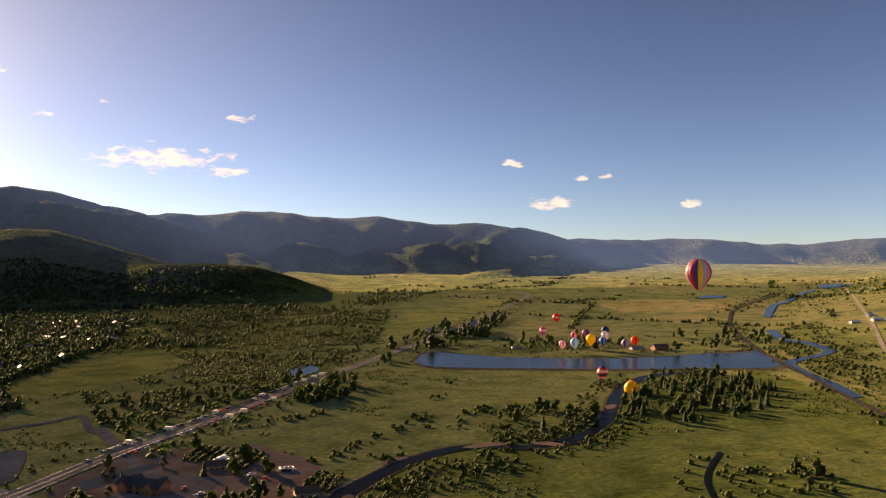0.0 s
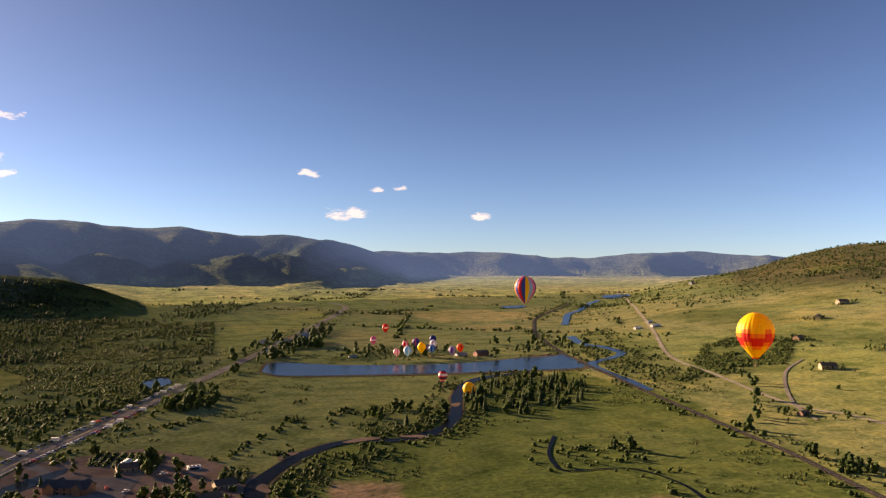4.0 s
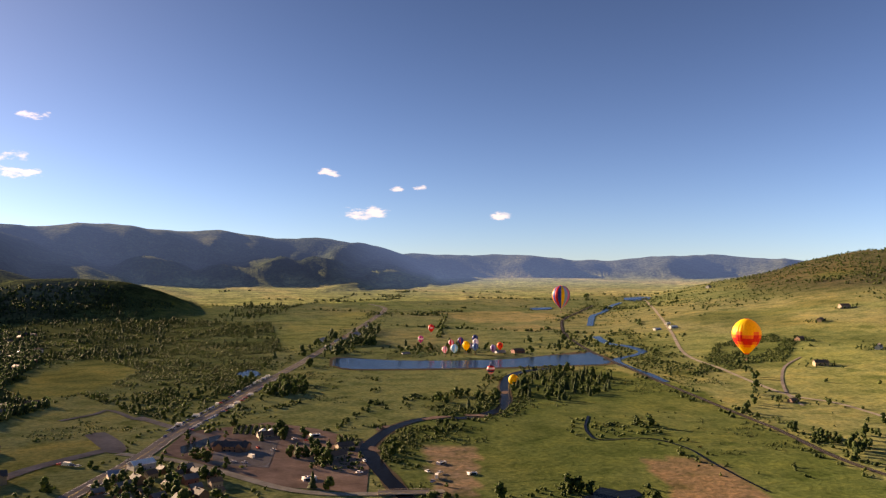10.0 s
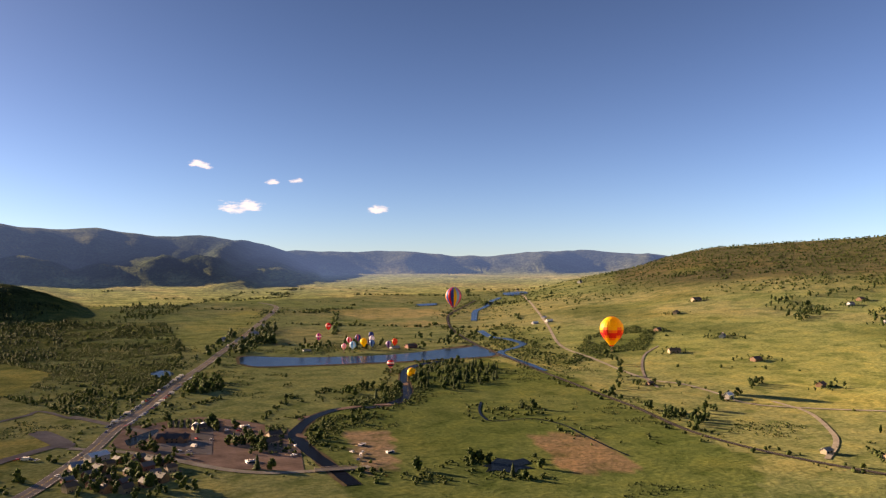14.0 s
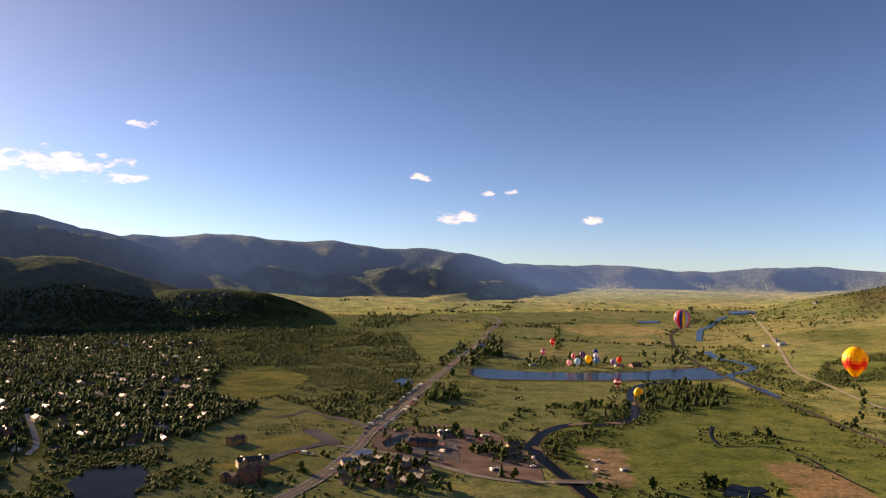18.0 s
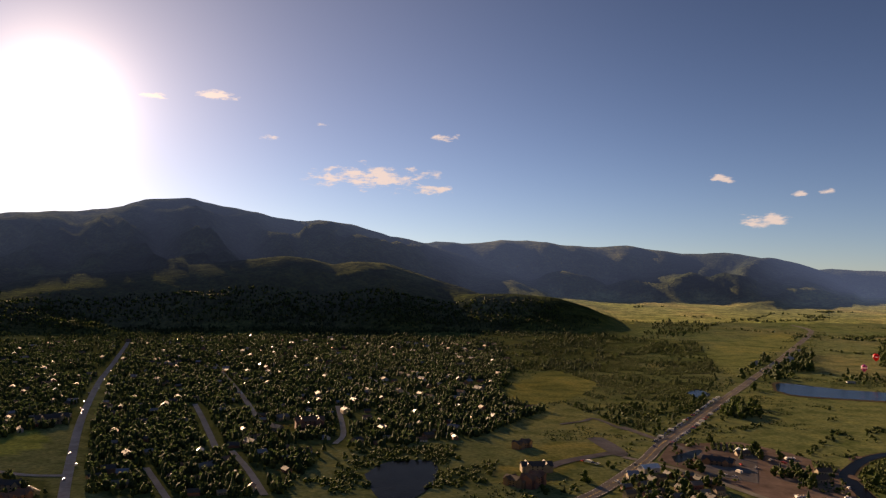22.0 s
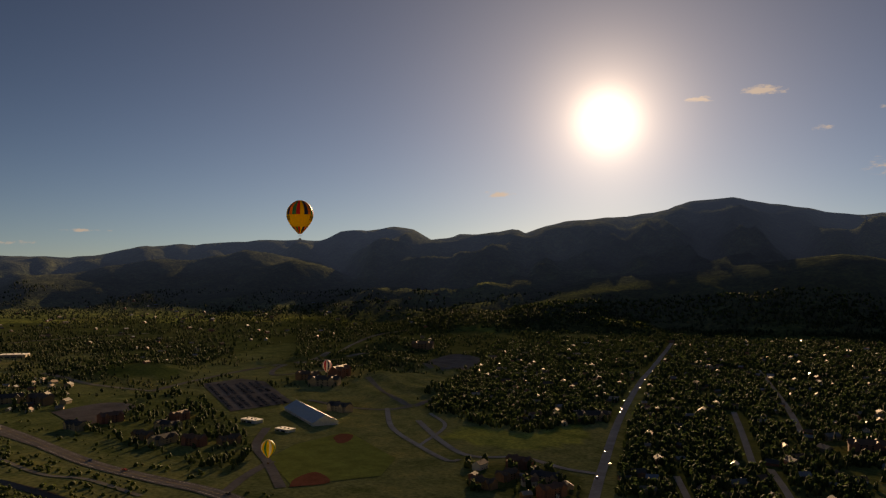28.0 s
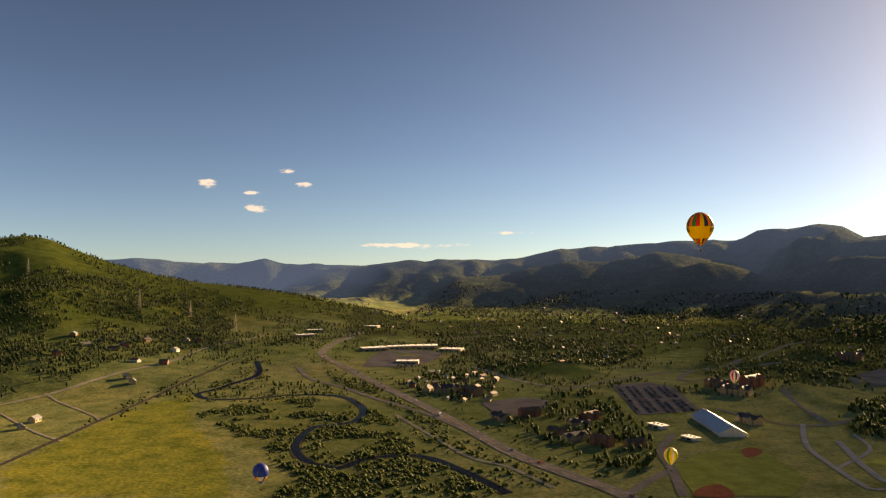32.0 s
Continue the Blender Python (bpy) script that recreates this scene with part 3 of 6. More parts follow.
V_N_RIVER = [(-1328, -409), (-1217, -365), (-981, -294), (-903, -314), (-859, -125), (-1004, -163), (-1224, -170), (-1389, -187), (-1445, -296), (-1404, -351)]
V_N_HILL = [(-2343, -936), (-2540, -829), (-2675, -513), (-2274, -389), (-2051, -405), (-1784, -588), (-1569, -624), (-1533, -701)]
V_N_TOWN = [(-2528, -124), (-3704, 458), (-2273, 1396), (-1587, 834), (-1991, 912), (-1876, 557), (-1591, 193), (-2219, 245), (-2253, -91)]
V_N_MID = [(-1212, -36), (-1415, 128), (-1349, 173), (-1070, 101), (-988, 74), (-890, 3), (-1011, -21)]
V_N_HOUSES = [(-1547, -114), (-1747, 24), (-1567, 63), (-1340, -9), (-1329, -68)]
V_N_SLOPE = [(-1095, 356), (-1249, 552), (-981, 329), (-1013, 322)]
V_N_STRIP = [(-1750, -220), (-1427, -132), (-1155, -107), (-1196, -126), (-1574, -203)]
WEST_TRACK = [(619, 199), (729, 268), (809, 302), (862, 361), (925, 421), (1044, 519), (1130, 573)]
HOUSE_TRACK = [(657, 352), (675, 350), (625, 294), (588, 256)]
POND_WEST = [(535, 185), (520, 157), (504, 143), (516, 133), (487, 111), (465, 113), (475, 128), (503, 151)]
WEST_ROAD += [(640, 165), (690, 60)]
RAIL[-3:] = [(305, 221), (331, 144), (365, 84), (411, 33)]
BELT = [(-463, 1514), (-367, 1701), (-228, 1842), (-152, 1950), (-100, 2300)]
TREE_ROW = [(299, 312), (348, 372), (415, 423), (466, 459), (545, 504)]
MEADOW_DITCH = [(15, 874), (-12, 698), (-12, 640), (-14, 558)]
MEADOW_BAND = [(-176, 666), (-143, 637), (-112, 648), (-95, 675)]
DITCH_B = [(-78, 510), (-48, 572), (-16, 657)]
ISLE_LOOP = [(34, 689), (12, 632), (10, 562), (17, 527)]
CREEK_B = [(512, 802), (447, 665), (376, 562), (327, 501)]
FIELD_LINE = [(248, 314), (221, 248), (189, 195)]
SLOPE_ROW = [(1196, 1572), (1324, 1534), (1480, 1479)]
SLOPE_ROW_B = [(1086, 1055), (1230, 1033), (1447, 1069)]
GROVE = [(1000, 1002), (1086, 1055), (1090, 899), (948, 846)]
GROVE_B = [(1095, 847), (1264, 830), (1084, 680), (985, 697)]
WILLOW_RING = [(-488, 271), (-503, 345), (-483, 396), (-422, 417), (-383, 388)]
# ---- ground, water, roads ----
def inside(poly, x, y):
    hit = np.zeros(np.shape(x), bool)
    px, py = np.array([p[0] for p in poly], float), np.array([p[1] for p in poly], float)
    for i in range(len(px)):
        j = i - 1
        cross = (py[i] > y) != (py[j] > y)
        with np.errstate(divide="ignore", invalid="ignore"):
            at = (px[j] - px[i]) * (y - py[i]) / (py[j] - py[i]) + px[i]
        hit ^= cross & (x < at)
    return hit


def near_line(course, x, y):
    """Distance to a course."""
    best = np.full(np.shape(x), 1e9)
    for (ax, ay), (bx, by) in zip(course[:-1], course[1:]):
        vx, vy = bx - ax, by - ay
        k = np.clip(((x - ax) * vx + (y - ay) * vy) / (vx * vx + vy * vy + 1e-9), 0, 1)
        best = np.minimum(best, np.hypot(x - ax - k * vx, y - ay - k * vy))
    return best


def mesh_of(name, verts, tris):
    """A mesh from arrays of corners and triangles."""
    me = bpy.data.meshes.new(name)
    verts, tris = np.asarray(verts, np.float32), np.asarray(tris, np.int32)
    me.vertices.add(len(verts))
    me.vertices.foreach_set("co", verts.ravel())
    me.loops.add(tris.size)
    me.loops.foreach_set("vertex_index", tris.ravel())
    me.polygons.add(len(tris))
    me.polygons.foreach_set("loop_start", np.arange(0, tris.size, 3, dtype=np.int32))
    me.update(calc_edges=True)
    return me


def built(name, me, material, parent=None, label=""):
    ob = new(name, me)
    if material and not me.materials:
        me.materials.append(material)
    if parent:
        ob.parent = parent
    if label:
        ob["label"] = label
    return ob


def part(name, bm, material, parent=None, label=""):
    me = bpy.data.meshes.new(name)
    bm.to_mesh(me)
    bm.free()
    return built(name, me, material, parent, label)


# the sheet of ground: rings about the hub, close together where the camera passes
SPOKES, RINGS = 800, 255
ring_r = np.concatenate([[0.0], 40 * (RIM / 40) ** (np.arange(RINGS) / (RINGS - 1))])
spoke = np.radians(np.arange(SPOKES) * 360 / SPOKES)
gx = HUB[0] - np.outer(ring_r, np.sin(spoke))
gy = HUB[1] + np.outer(ring_r, np.cos(spoke))
gz = terrain(gx, gy)
idx = np.arange((RINGS + 1) * SPOKES).reshape(RINGS + 1, SPOKES)
a, b = idx[:-1], idx[1:]
a2, b2 = np.roll(a, -1, 1), np.roll(b, -1, 1)
quads = np.concatenate([np.stack([a, a2, b2], -1).reshape(-1, 3), np.stack([a, b2, b], -1).reshape(-1, 3)])
quads = quads[SPOKES:]          # the first ring's inner triangles have no area
all_verts = np.stack([gx, gy, gz], -1).reshape(-1, 3)
reach = np.hypot(gx - HUB[0], gy - HUB[1]).ravel()
turn_ = np.degrees(np.arctan2(-(gx - HUB[0]), gy - HUB[1])).ravel()
edge = np.interp(turn_, [-44, -38, -24, -12, 0, 6, 10, 50, 60, 86, 104, 111], [9000, 3300, 3100, 2800, 2600, 2400, 2150, 2150, 2500, 2700, 3300, 9000])
distant = (reach > edge)[quads].any(1)
ground_mesh = mesh_of("ground", all_verts, quads[~distant])

X, Y, Z = gx.ravel(), gy.ravel(), gz.ravel()
wx, wy = X + 14 * rough(X / 40, Y / 40, 3, 31) * 2, Y + 14 * rough(X / 40, Y / 40, 3, 37) * 2
R = np.hypot(X - HUB[0], Y - HUB[1])
AZ = np.degrees(np.arctan2(-(X - HUB[0]), Y - HUB[1]))
cover = np.tile(np.array([0.185, 0.185, 0.062]), (len(X), 1))


def lay(mask, colour):
    k = np.clip(np.asarray(mask, float), 0, 1)[:, None]
    cover[:] = cover * (1 - k) + np.array(colour) * k


lush = smooth(-0.12, 0.16, rough(X / 420, Y / 420, 4, 41))
lay(lush * 0.75, (0.105, 0.13, 0.042))
RIVER_MEADOW = [(-60, 150), (-60, 420), (20, 560), (100, 600), (160, 760), (340, 900), (360, 650), (315, 430), (285, 220), (200, 120)]
tone = 0.55 + 0.9 * rough(X / 130, Y / 130, 4, 43)
lay(inside(RIVER_MEADOW, wx, wy) * np.clip(tone + 0.25, 0, 0.9), (0.072, 0.098, 0.021))
lay(smooth(420, 620, X) * smooth(-500, -100, Y) * 0.75, (0.245, 0.245, 0.062))
plain = smooth(1150, 1900, R)
lay(plain * 0.8, (0.155, 0.17, 0.062))
lay(smooth(1900, 2600, R) * 0.5, (0.115, 0.135, 0.052))
strips = rough((X * 0.8 + Y * 0.6) / 190, (Y * 0.8 - X * 0.6) / 520, 3, 47)
lay(smooth(0.06, 0.14, strips) * smooth(1100, 1700, R) * 0.6, (0.21, 0.19, 0.075))
lay(smooth(0.08, 0.16, -strips) * smooth(1300, 1900, R) * 0.8, (0.15, 0.175, 0.055))
for area, colour in ((PALE_FIELD, (0.2, 0.205, 0.06)), (GOLD_FIELD, (0.31, 0.24, 0.09)), (GOLD_B, (0.29, 0.23, 0.09)), (MEADOW_N, (0.19, 0.185, 0.03)),
                     (GRASS_A, (0.24, 0.21, 0.05)), (GRASS_B, (0.22, 0.19, 0.05)), (HILL_GRASS, (0.17, 0.18, 0.04)), (LAWN_PARK, (0.25, 0.26, 0.05)),
                     (BROWN, (0.19, 0.125, 0.06)), (DIRT_EAST, (0.22, 0.15, 0.08)), (GRASS_N, (0.08, 0.11, 0.026))):
    lay(inside(area, wx, wy), colour)
for area in (V_TOWN, V_TOWN_N, V_BLOCK, V_N_TOWN):
    lay(inside(area, wx, wy) * 0.75, (0.05, 0.068, 0.018))
lay(inside(V_SCRUB, wx, wy) * np.clip(0.35 + 1.6 * rough(X / 90, Y / 90, 3, 45), 0, 0.8), (0.065, 0.085, 0.022))
for area in (V_POND, V_N_RIVER, V_N_MID, V_ISLE, V_ISLE_B, V_WOOD, V_N_HILL, V_BRUSH, V_LAKE, V_RIVER_R):
    lay(inside(area, wx, wy) * 0.5, (0.065, 0.085, 0.022))
# forest on the slopes
high = smooth(7, 32, Z - 85.0 * (np.clip(R - 1500, 0, None) / 3000) ** 1.3)
west = (AZ < -30) | ((AZ > 84) & (R < 2850))
cover *= np.array([1.28, 1.3, 1.75])
lay(high * smooth(-14, -4, AZ) * ~west, (0.05, 0.062, 0.036))
lay(smooth(40, 90, Z - 85.0 * (np.clip(R - 1500, 0, None) / 3000) ** 1.3) * smooth(-4, -14, AZ) * smooth(-40, -30, AZ), (0.05, 0.062, 0.036))
lay(smooth(-0.02, 0.12, rough(X / 210, Y / 210, 4, 53)) * smooth(55, 150, Z) * west, (0.08, 0.10, 0.03))
lay(smooth(2120, 2300, R + 60 * rough(X / 90, Y / 90, 3, 57)) * (AZ < -33) * (AZ > -100) * smooth(55, 110, Z), (0.085, 0.078, 0.05))
lay(smooth(30, 90, Z) * (AZ > 84) * (R < 2850), (0.075, 0.1, 0.028))
lay(smooth(1400, 1550, R) * smooth(2750, 2550, R) * smooth(-1, 3, AZ) * smooth(64, 58, AZ) * ~inside(HILL_GRASS, wx, wy) * 0.75, (0.05, 0.065, 0.022))
glades = smooth(0.10, 0.2, rough(X / 330, Y / 330, 4, 59))
lay(glades * high * (Z < 190) * 0.7, (0.10, 0.12, 0.045))
lay(glades * high * (Z >= 190) * 0.35, (0.075, 0.085, 0.045))
# farthest hills: dark forest, its colour greyed and blued to suggest haze
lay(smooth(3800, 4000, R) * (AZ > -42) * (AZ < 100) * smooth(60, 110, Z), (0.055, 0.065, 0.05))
# mountain relief shading put into the cover: dark and pale streaks running downslope
relief_streak = rough(AZ * 70 / 330 + 0.6 * rough(X / 600, Y / 600, 3, 151), R / 1300, 4, 153)
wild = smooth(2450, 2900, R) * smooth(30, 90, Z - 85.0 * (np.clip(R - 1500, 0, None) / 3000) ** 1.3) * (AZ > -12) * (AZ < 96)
lay(smooth(0.02, 0.10, relief_streak) * wild * 0.7, (0.07, 0.08, 0.046))
lay(smooth(0.0, 0.08, -relief_streak) * wild * 0.75, (0.026, 0.038, 0.03))
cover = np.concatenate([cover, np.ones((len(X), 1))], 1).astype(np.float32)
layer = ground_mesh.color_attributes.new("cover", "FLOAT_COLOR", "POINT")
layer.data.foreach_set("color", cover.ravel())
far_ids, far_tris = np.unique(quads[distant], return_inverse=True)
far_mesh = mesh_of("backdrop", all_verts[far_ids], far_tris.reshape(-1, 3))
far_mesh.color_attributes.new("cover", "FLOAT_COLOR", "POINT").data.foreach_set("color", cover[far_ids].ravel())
# blue haze put into the emission, stronger with distance and along the valley
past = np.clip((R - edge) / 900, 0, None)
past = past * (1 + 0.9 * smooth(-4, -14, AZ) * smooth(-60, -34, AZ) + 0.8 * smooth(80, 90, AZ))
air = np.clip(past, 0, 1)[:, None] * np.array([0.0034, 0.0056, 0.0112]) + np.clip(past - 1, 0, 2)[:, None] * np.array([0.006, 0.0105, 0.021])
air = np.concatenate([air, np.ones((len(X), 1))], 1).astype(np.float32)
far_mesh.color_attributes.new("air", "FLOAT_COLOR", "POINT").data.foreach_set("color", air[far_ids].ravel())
far_mesh.polygons.foreach_set("use_smooth", np.ones(len(far_mesh.polygons), bool))
tagged(built("backdrop", far_mesh, M_FAR), "far mountains round the valley with painted blue haze", "mountains", kind="structure")
ground_mesh.polygons.foreach_set("use_smooth", np.ones(len(ground_mesh.polygons), bool))
ground = tagged(built("ground", ground_mesh, M_GROUND), "green valley floor rising to forested mountains", "ground", kind="structure")


def course_of(points, step=9.0):
    """A smooth course through points, evenly sampled."""
    p = [Vector(q) for q in points]
    p = [p[0] * 2 - p[1]] + p + [p[-1] * 2 - p[-2]]
    out = []
    for i in range(1, len(p) - 2):
        n = max(2, int((p[i + 1] - p[i]).length / step))
        for k in range(n):
            t = k / n
            out.append(0.5 * (2 * p[i] + (p[i + 1] - p[i - 1]) * t + (2 * p[i - 1] - 5 * p[i] + 4 * p[i + 1] - p[i + 2]) * t * t + (3 * p[i] - p[i - 1] - 3 * p[i + 1] + p[i + 2]) * t ** 3))
    out.append(p[-2])
    return np.array([(q.x, q.y) for q in out])


def ribbon(name, points, width, lift, material, parent=None, shift=0.0, ragged=0.0, seed=0, thick=0.0):
    c = course_of(points)
    d = np.gradient(c, axis=0)
    d /= np.linalg.norm(d, axis=1)[:, None] + 1e-9
    side = np.stack([-d[:, 1], d[:, 0]], 1)
    w = width * np.ones(len(c))
    wl_, wr_ = w / 2, w / 2
    if ragged:
        s = np.arange(len(c))
        wl_ = w / 2 * (1 + ragged * 2 * rough(s / 5.0, s * 0 + seed, 3, 61))
        wr_ = w / 2 * (1 + ragged * 2 * rough(s / 5.0, s * 0 + seed + 9, 3, 67))
    cols = []
    for k in (1.0, 0.5, 0.0, -0.5, -1.0):
        off = shift + (wl_ * k if k > 0 else wr_ * k)
        q = c + side * np.reshape(off, (-1, 1))
        cols.append(np.concatenate([q, (terrain(q[:, 0], q[:, 1]) + lift)[:, None]], 1))
    n, m = len(c), len(cols)
    v = np.stack(cols, 1).reshape(-1, 3)
    i = np.arange(n * m).reshape(n, m)
    f = np.concatenate([np.stack([i[:-1, :-1], i[:-1, 1:], i[1:, 1:]], -1).reshape(-1, 3), np.stack([i[:-1, :-1], i[1:, 1:], i[1:, :-1]], -1).reshape(-1, 3)])
    return built(name, mesh_of(name, v, f), material, parent)


def sheet(name, outline, lift, material, parent=None, smooth_edge=True):
    """A flat patch that follows the ground inside an outline."""
    c = course_of(list(outline) + [outline[0]], 8.0)[:-1] if smooth_edge else np.array(outline, float)
    bm = bmesh.new()
    vs = [bm.verts.new((q[0], q[1], float(terrain(q[0], q[1])) + lift)) for q in c]
    bm.faces.new(vs)
    bmesh.ops.triangulate(bm, faces=bm.faces[:])
    bm.normal_update()
    for fc in bm.faces:
        if fc.normal.z < 0:
            fc.normal_flip()
    return part(name, bm, material, parent)


def road(name, points, width, material, label, category="road", lift=0.5, **k):
    return tagged(ribbon(name, points, width, lift, material, **k), label, category, kind="structure")


tagged(ribbon("river_bank", RIVER, 14.5, 0.35, M_BANK, ragged=0.5, seed=1), "brown mud and gravel bank along the river", "river bank", kind="structure")
tagged(ribbon("river", RIVER, 11.5, 0.55, M_RIVER, ragged=0.3, seed=2), "dark calm river winding through meadow", "river", kind="structure")
tagged(ribbon("river_reach", RIVER_UPPER, 14, 0.55, M_WATER, ragged=0.3, seed=3), "blue river bend beside the railway", "river", kind="structure")
tagged(ribbon("river_reach", RIVER_FAR, 15, 0.8, M_WATER, ragged=0.3, seed=4), "far blue reach of river among trees", "river", kind="structure")
tagged(ribbon("river_bank", RIVER_NORTH, 12, 0.35, M_BANK, ragged=0.5, seed=5), "muddy bank of the willow-lined river", "river bank", kind="structure")
tagged(ribbon("river_reach", RIVER_NORTH, 9, 0.55, M_RIVER, ragged=0.3, seed=6), "dark river winding through willow scrub", "river", kind="structure")
tagged(ribbon("creek", CREEK, 2.6, 0.5, M_RIVER, ragged=0.4, seed=7), "narrow dark creek in an oxbow", "creek", kind="structure")
tagged(sheet("lake_shore", [(x * 1.0 + (x - 190) * 0.02, y + (y - 990) * 0.16) for x, y in LAKE], 0.4, M_BANK), "bare earth shore round the lake", "shore", kind="structure")
tagged(sheet("lake", LAKE, 0.6, M_WATER), "long blue lake reflecting the sky", "lake", kind="structure")
for bx, by, turn, long, wide in ((28, 552, 20, 34, 5), (70, 556, -30, 26, 5), (-30, 512, 55, 26, 4), (139, 690, 65, 24, 4), (-49, 430, 95, 22, 3.5)):
    c_, s_ = math.cos(math.radians(turn)), math.sin(math.radians(turn))
    bar = [(bx + math.cos(k * 0.7854) * long / 2 * c_ - math.sin(k * 0.7854) * wide * (0.8 + 0.3 * (k % 3)) * s_, by + math.cos(k * 0.7854) * long / 2 * s_ + math.sin(k * 0.7854) * wide * (0.8 + 0.3 * (k % 3)) * c_) for k in range(8)]
    tagged(sheet("gravel_bar", bar, 0.7, M_DIRT), "pale brown gravel bar at a river bend", "gravel bar", kind="structure")
for outline, words in ((POND_DARK, "small dark pond in the meadow"), (POND_SIDE, "small blue pond beside the highway"), (POND_TOWN, "dark round pond among willows"), (POND_YARD, "dark narrow pond beside the yard")):
    tagged(sheet("pond", outline, 0.55, M_POND if "dark" in words else M_WATER), words, "pond", kind="structure")
tagged(sheet("pond", POND_WEST, 0.6, M_WATER), "small blue farm pond in a green field", "pond", kind="structure")


for outline in (POND_FAR, POND_FAR_B):
    tagged(sheet("pond", outline, 1.5, M_WATER), "far pale pond on the valley floor", "pond", kind="structure")

tagged(sheet("yard", YARD, 0.35, M_DIRT, smooth_edge=False), "bare brown dirt yard of a builder's depot", "yard", kind="structure")
tagged(sheet("parking_lot", LOT, 0.55, M_LOT, smooth_edge=False), "grey asphalt parking lot with faded lines", "parking lot", kind="structure")
tagged(sheet("parking_lot", PARKING, 0.5, M_LOT, smooth_edge=False), "grey-brown parking lot full of cars", "parking lot", kind="structure")
for outline in (LOT_B, LOT_C, LOT_D, ROUND_LOT):
    tagged(sheet("parking_lot", outline, 0.6, M_LOT), "grey paved lot among trees and buildings", "parking lot", kind="structure")
tagged(sheet("pavement", PLAZA, 0.45, M_LOT), "cracked grey paved apron beside the highway", "pavement", kind="structure")
tagged(sheet("playing_field", LAWN_FIELD, 0.4, M_LAWN, smooth_edge=False), "mown green playing field", "playing field", kind="structure")
for outline in (INFIELD_A, INFIELD_B):
    tagged(sheet("infield", outline, 0.6, M_CLAY), "red clay baseball infield", "infield", kind="structure")

for name, points in (("highway_south", HIGHWAY_SOUTH), ("highway_north", HIGHWAY_NORTH)):
    hw = road(name, points, 13.5 if name == "highway_south" else 17, M_ASPHALT, "wide worn grey highway across the valley", "highway")
    ribbon("centre_line", points, 0.2, 0.62, M_PAINT_YELLOW, hw)
    for s in (-5.8, 5.8):
        ribbon("edge_line", points, 0.12, 0.62, M_PAINT_WHITE, hw, shift=s)
for points, width, mat, words in (
        (FRONTAGE_ROAD, 9, M_ASPHALT, "grey frontage road beside the highway"), (RIVER_PATH, 5, M_GRAVEL, "pale gravel path along the river"),
        (YARD_ROAD, 8, M_GRAVEL, "pale dirt road past the yard"), (STUB_ROAD, 6, M_LOT, "grey side road off the highway"),
        (VILLAGE_STREET, 9, M_ASPHALT, "grey street into the village"), (STRIP, 12, M_LOT, "old paved strip beside the highway"),
        (WEST_ROAD, 5.5, M_GRAVEL, "pale county road on the west side"), (WEST_ROAD_NORTH, 8, M_GRAVEL, "pale road below the wooded hill"),
        (DRIVE_A, 3.6, M_ASPHALT, "dark curved driveway to a farmhouse"), (DRIVE_B, 5, M_GRAVEL, "pale curved farm track"),
        (WEST_TRACK, 6, M_GRAVEL, "pale winding track up the west slope"), (HOUSE_TRACK, 4, M_GRAVEL, "short driveway to a house"),
        (DRIVE_C, 4, M_GRAVEL, "thin farm track in the meadow"), (DRIVE_D, 4, M_GRAVEL, "thin farm track to a shed"),
        (MAIN_STREET, 8.5, M_STREET, "straight pale street through the wooded town"), (CROSS_ROAD, 7, M_STREET, "pale curved road past the park"),
        (STREET_A, 5.5, M_STREET, "residential street under trees"), (STREET_B, 6.5, M_STREET, "residential street under trees"),
        (STREET_C, 6, M_STREET, "residential street under trees"), (STREET_D, 7, M_STREET, "residential street under trees"),
        (STREET_E, 6, M_STREET, "residential street under trees"), (STREET_F, 7, M_STREET, "residential street under trees"),
        (STREET_G, 7, M_STREET, "winding street on the slope"), (CREST_ROAD, 10, M_ASPHALT, "grey road past the parking lot"),
        (CURVE_ROAD, 9, M_ASPHALT, "road curving round a grass bank"), (HILL_ROAD, 8, M_ASPHALT, "road winding down the grass slope"),
        (HILL_ROAD_B, 8, M_ASPHALT, "road winding across the grass slope"), (PARK_ROAD, 6, M_STREET, "pale park road"),
        (PARK_LOOP, 4.5, M_STREET, "pale loop road in the park"), (RAMP, 9, M_ASPHALT, "curved road joining the highway"),
        (RAMP_B, 9, M_ASPHALT, "road beside the playing field"), (TOWN_ROAD, 10, M_GRAVEL, "far pale road across the hillside"), (TOWN_ROAD_B, 9, M_GRAVEL, "pale road across the meadow")):
    road("road", points, width, mat, words)
for name, points in (("railway_south", RAIL), ("railway_north", RAIL_NORTH)):
    rw = road(name, points, 6.5, M_BALLAST, "single railway track on dark ballast", "railway", lift=0.7)
    for s in (-0.72, 0.72):
        ribbon("rail", points, 0.16, 0.95, M_STEEL, rw, shift=s)
# ---- trees and scrub ----
rng = np.random.default_rng(7)


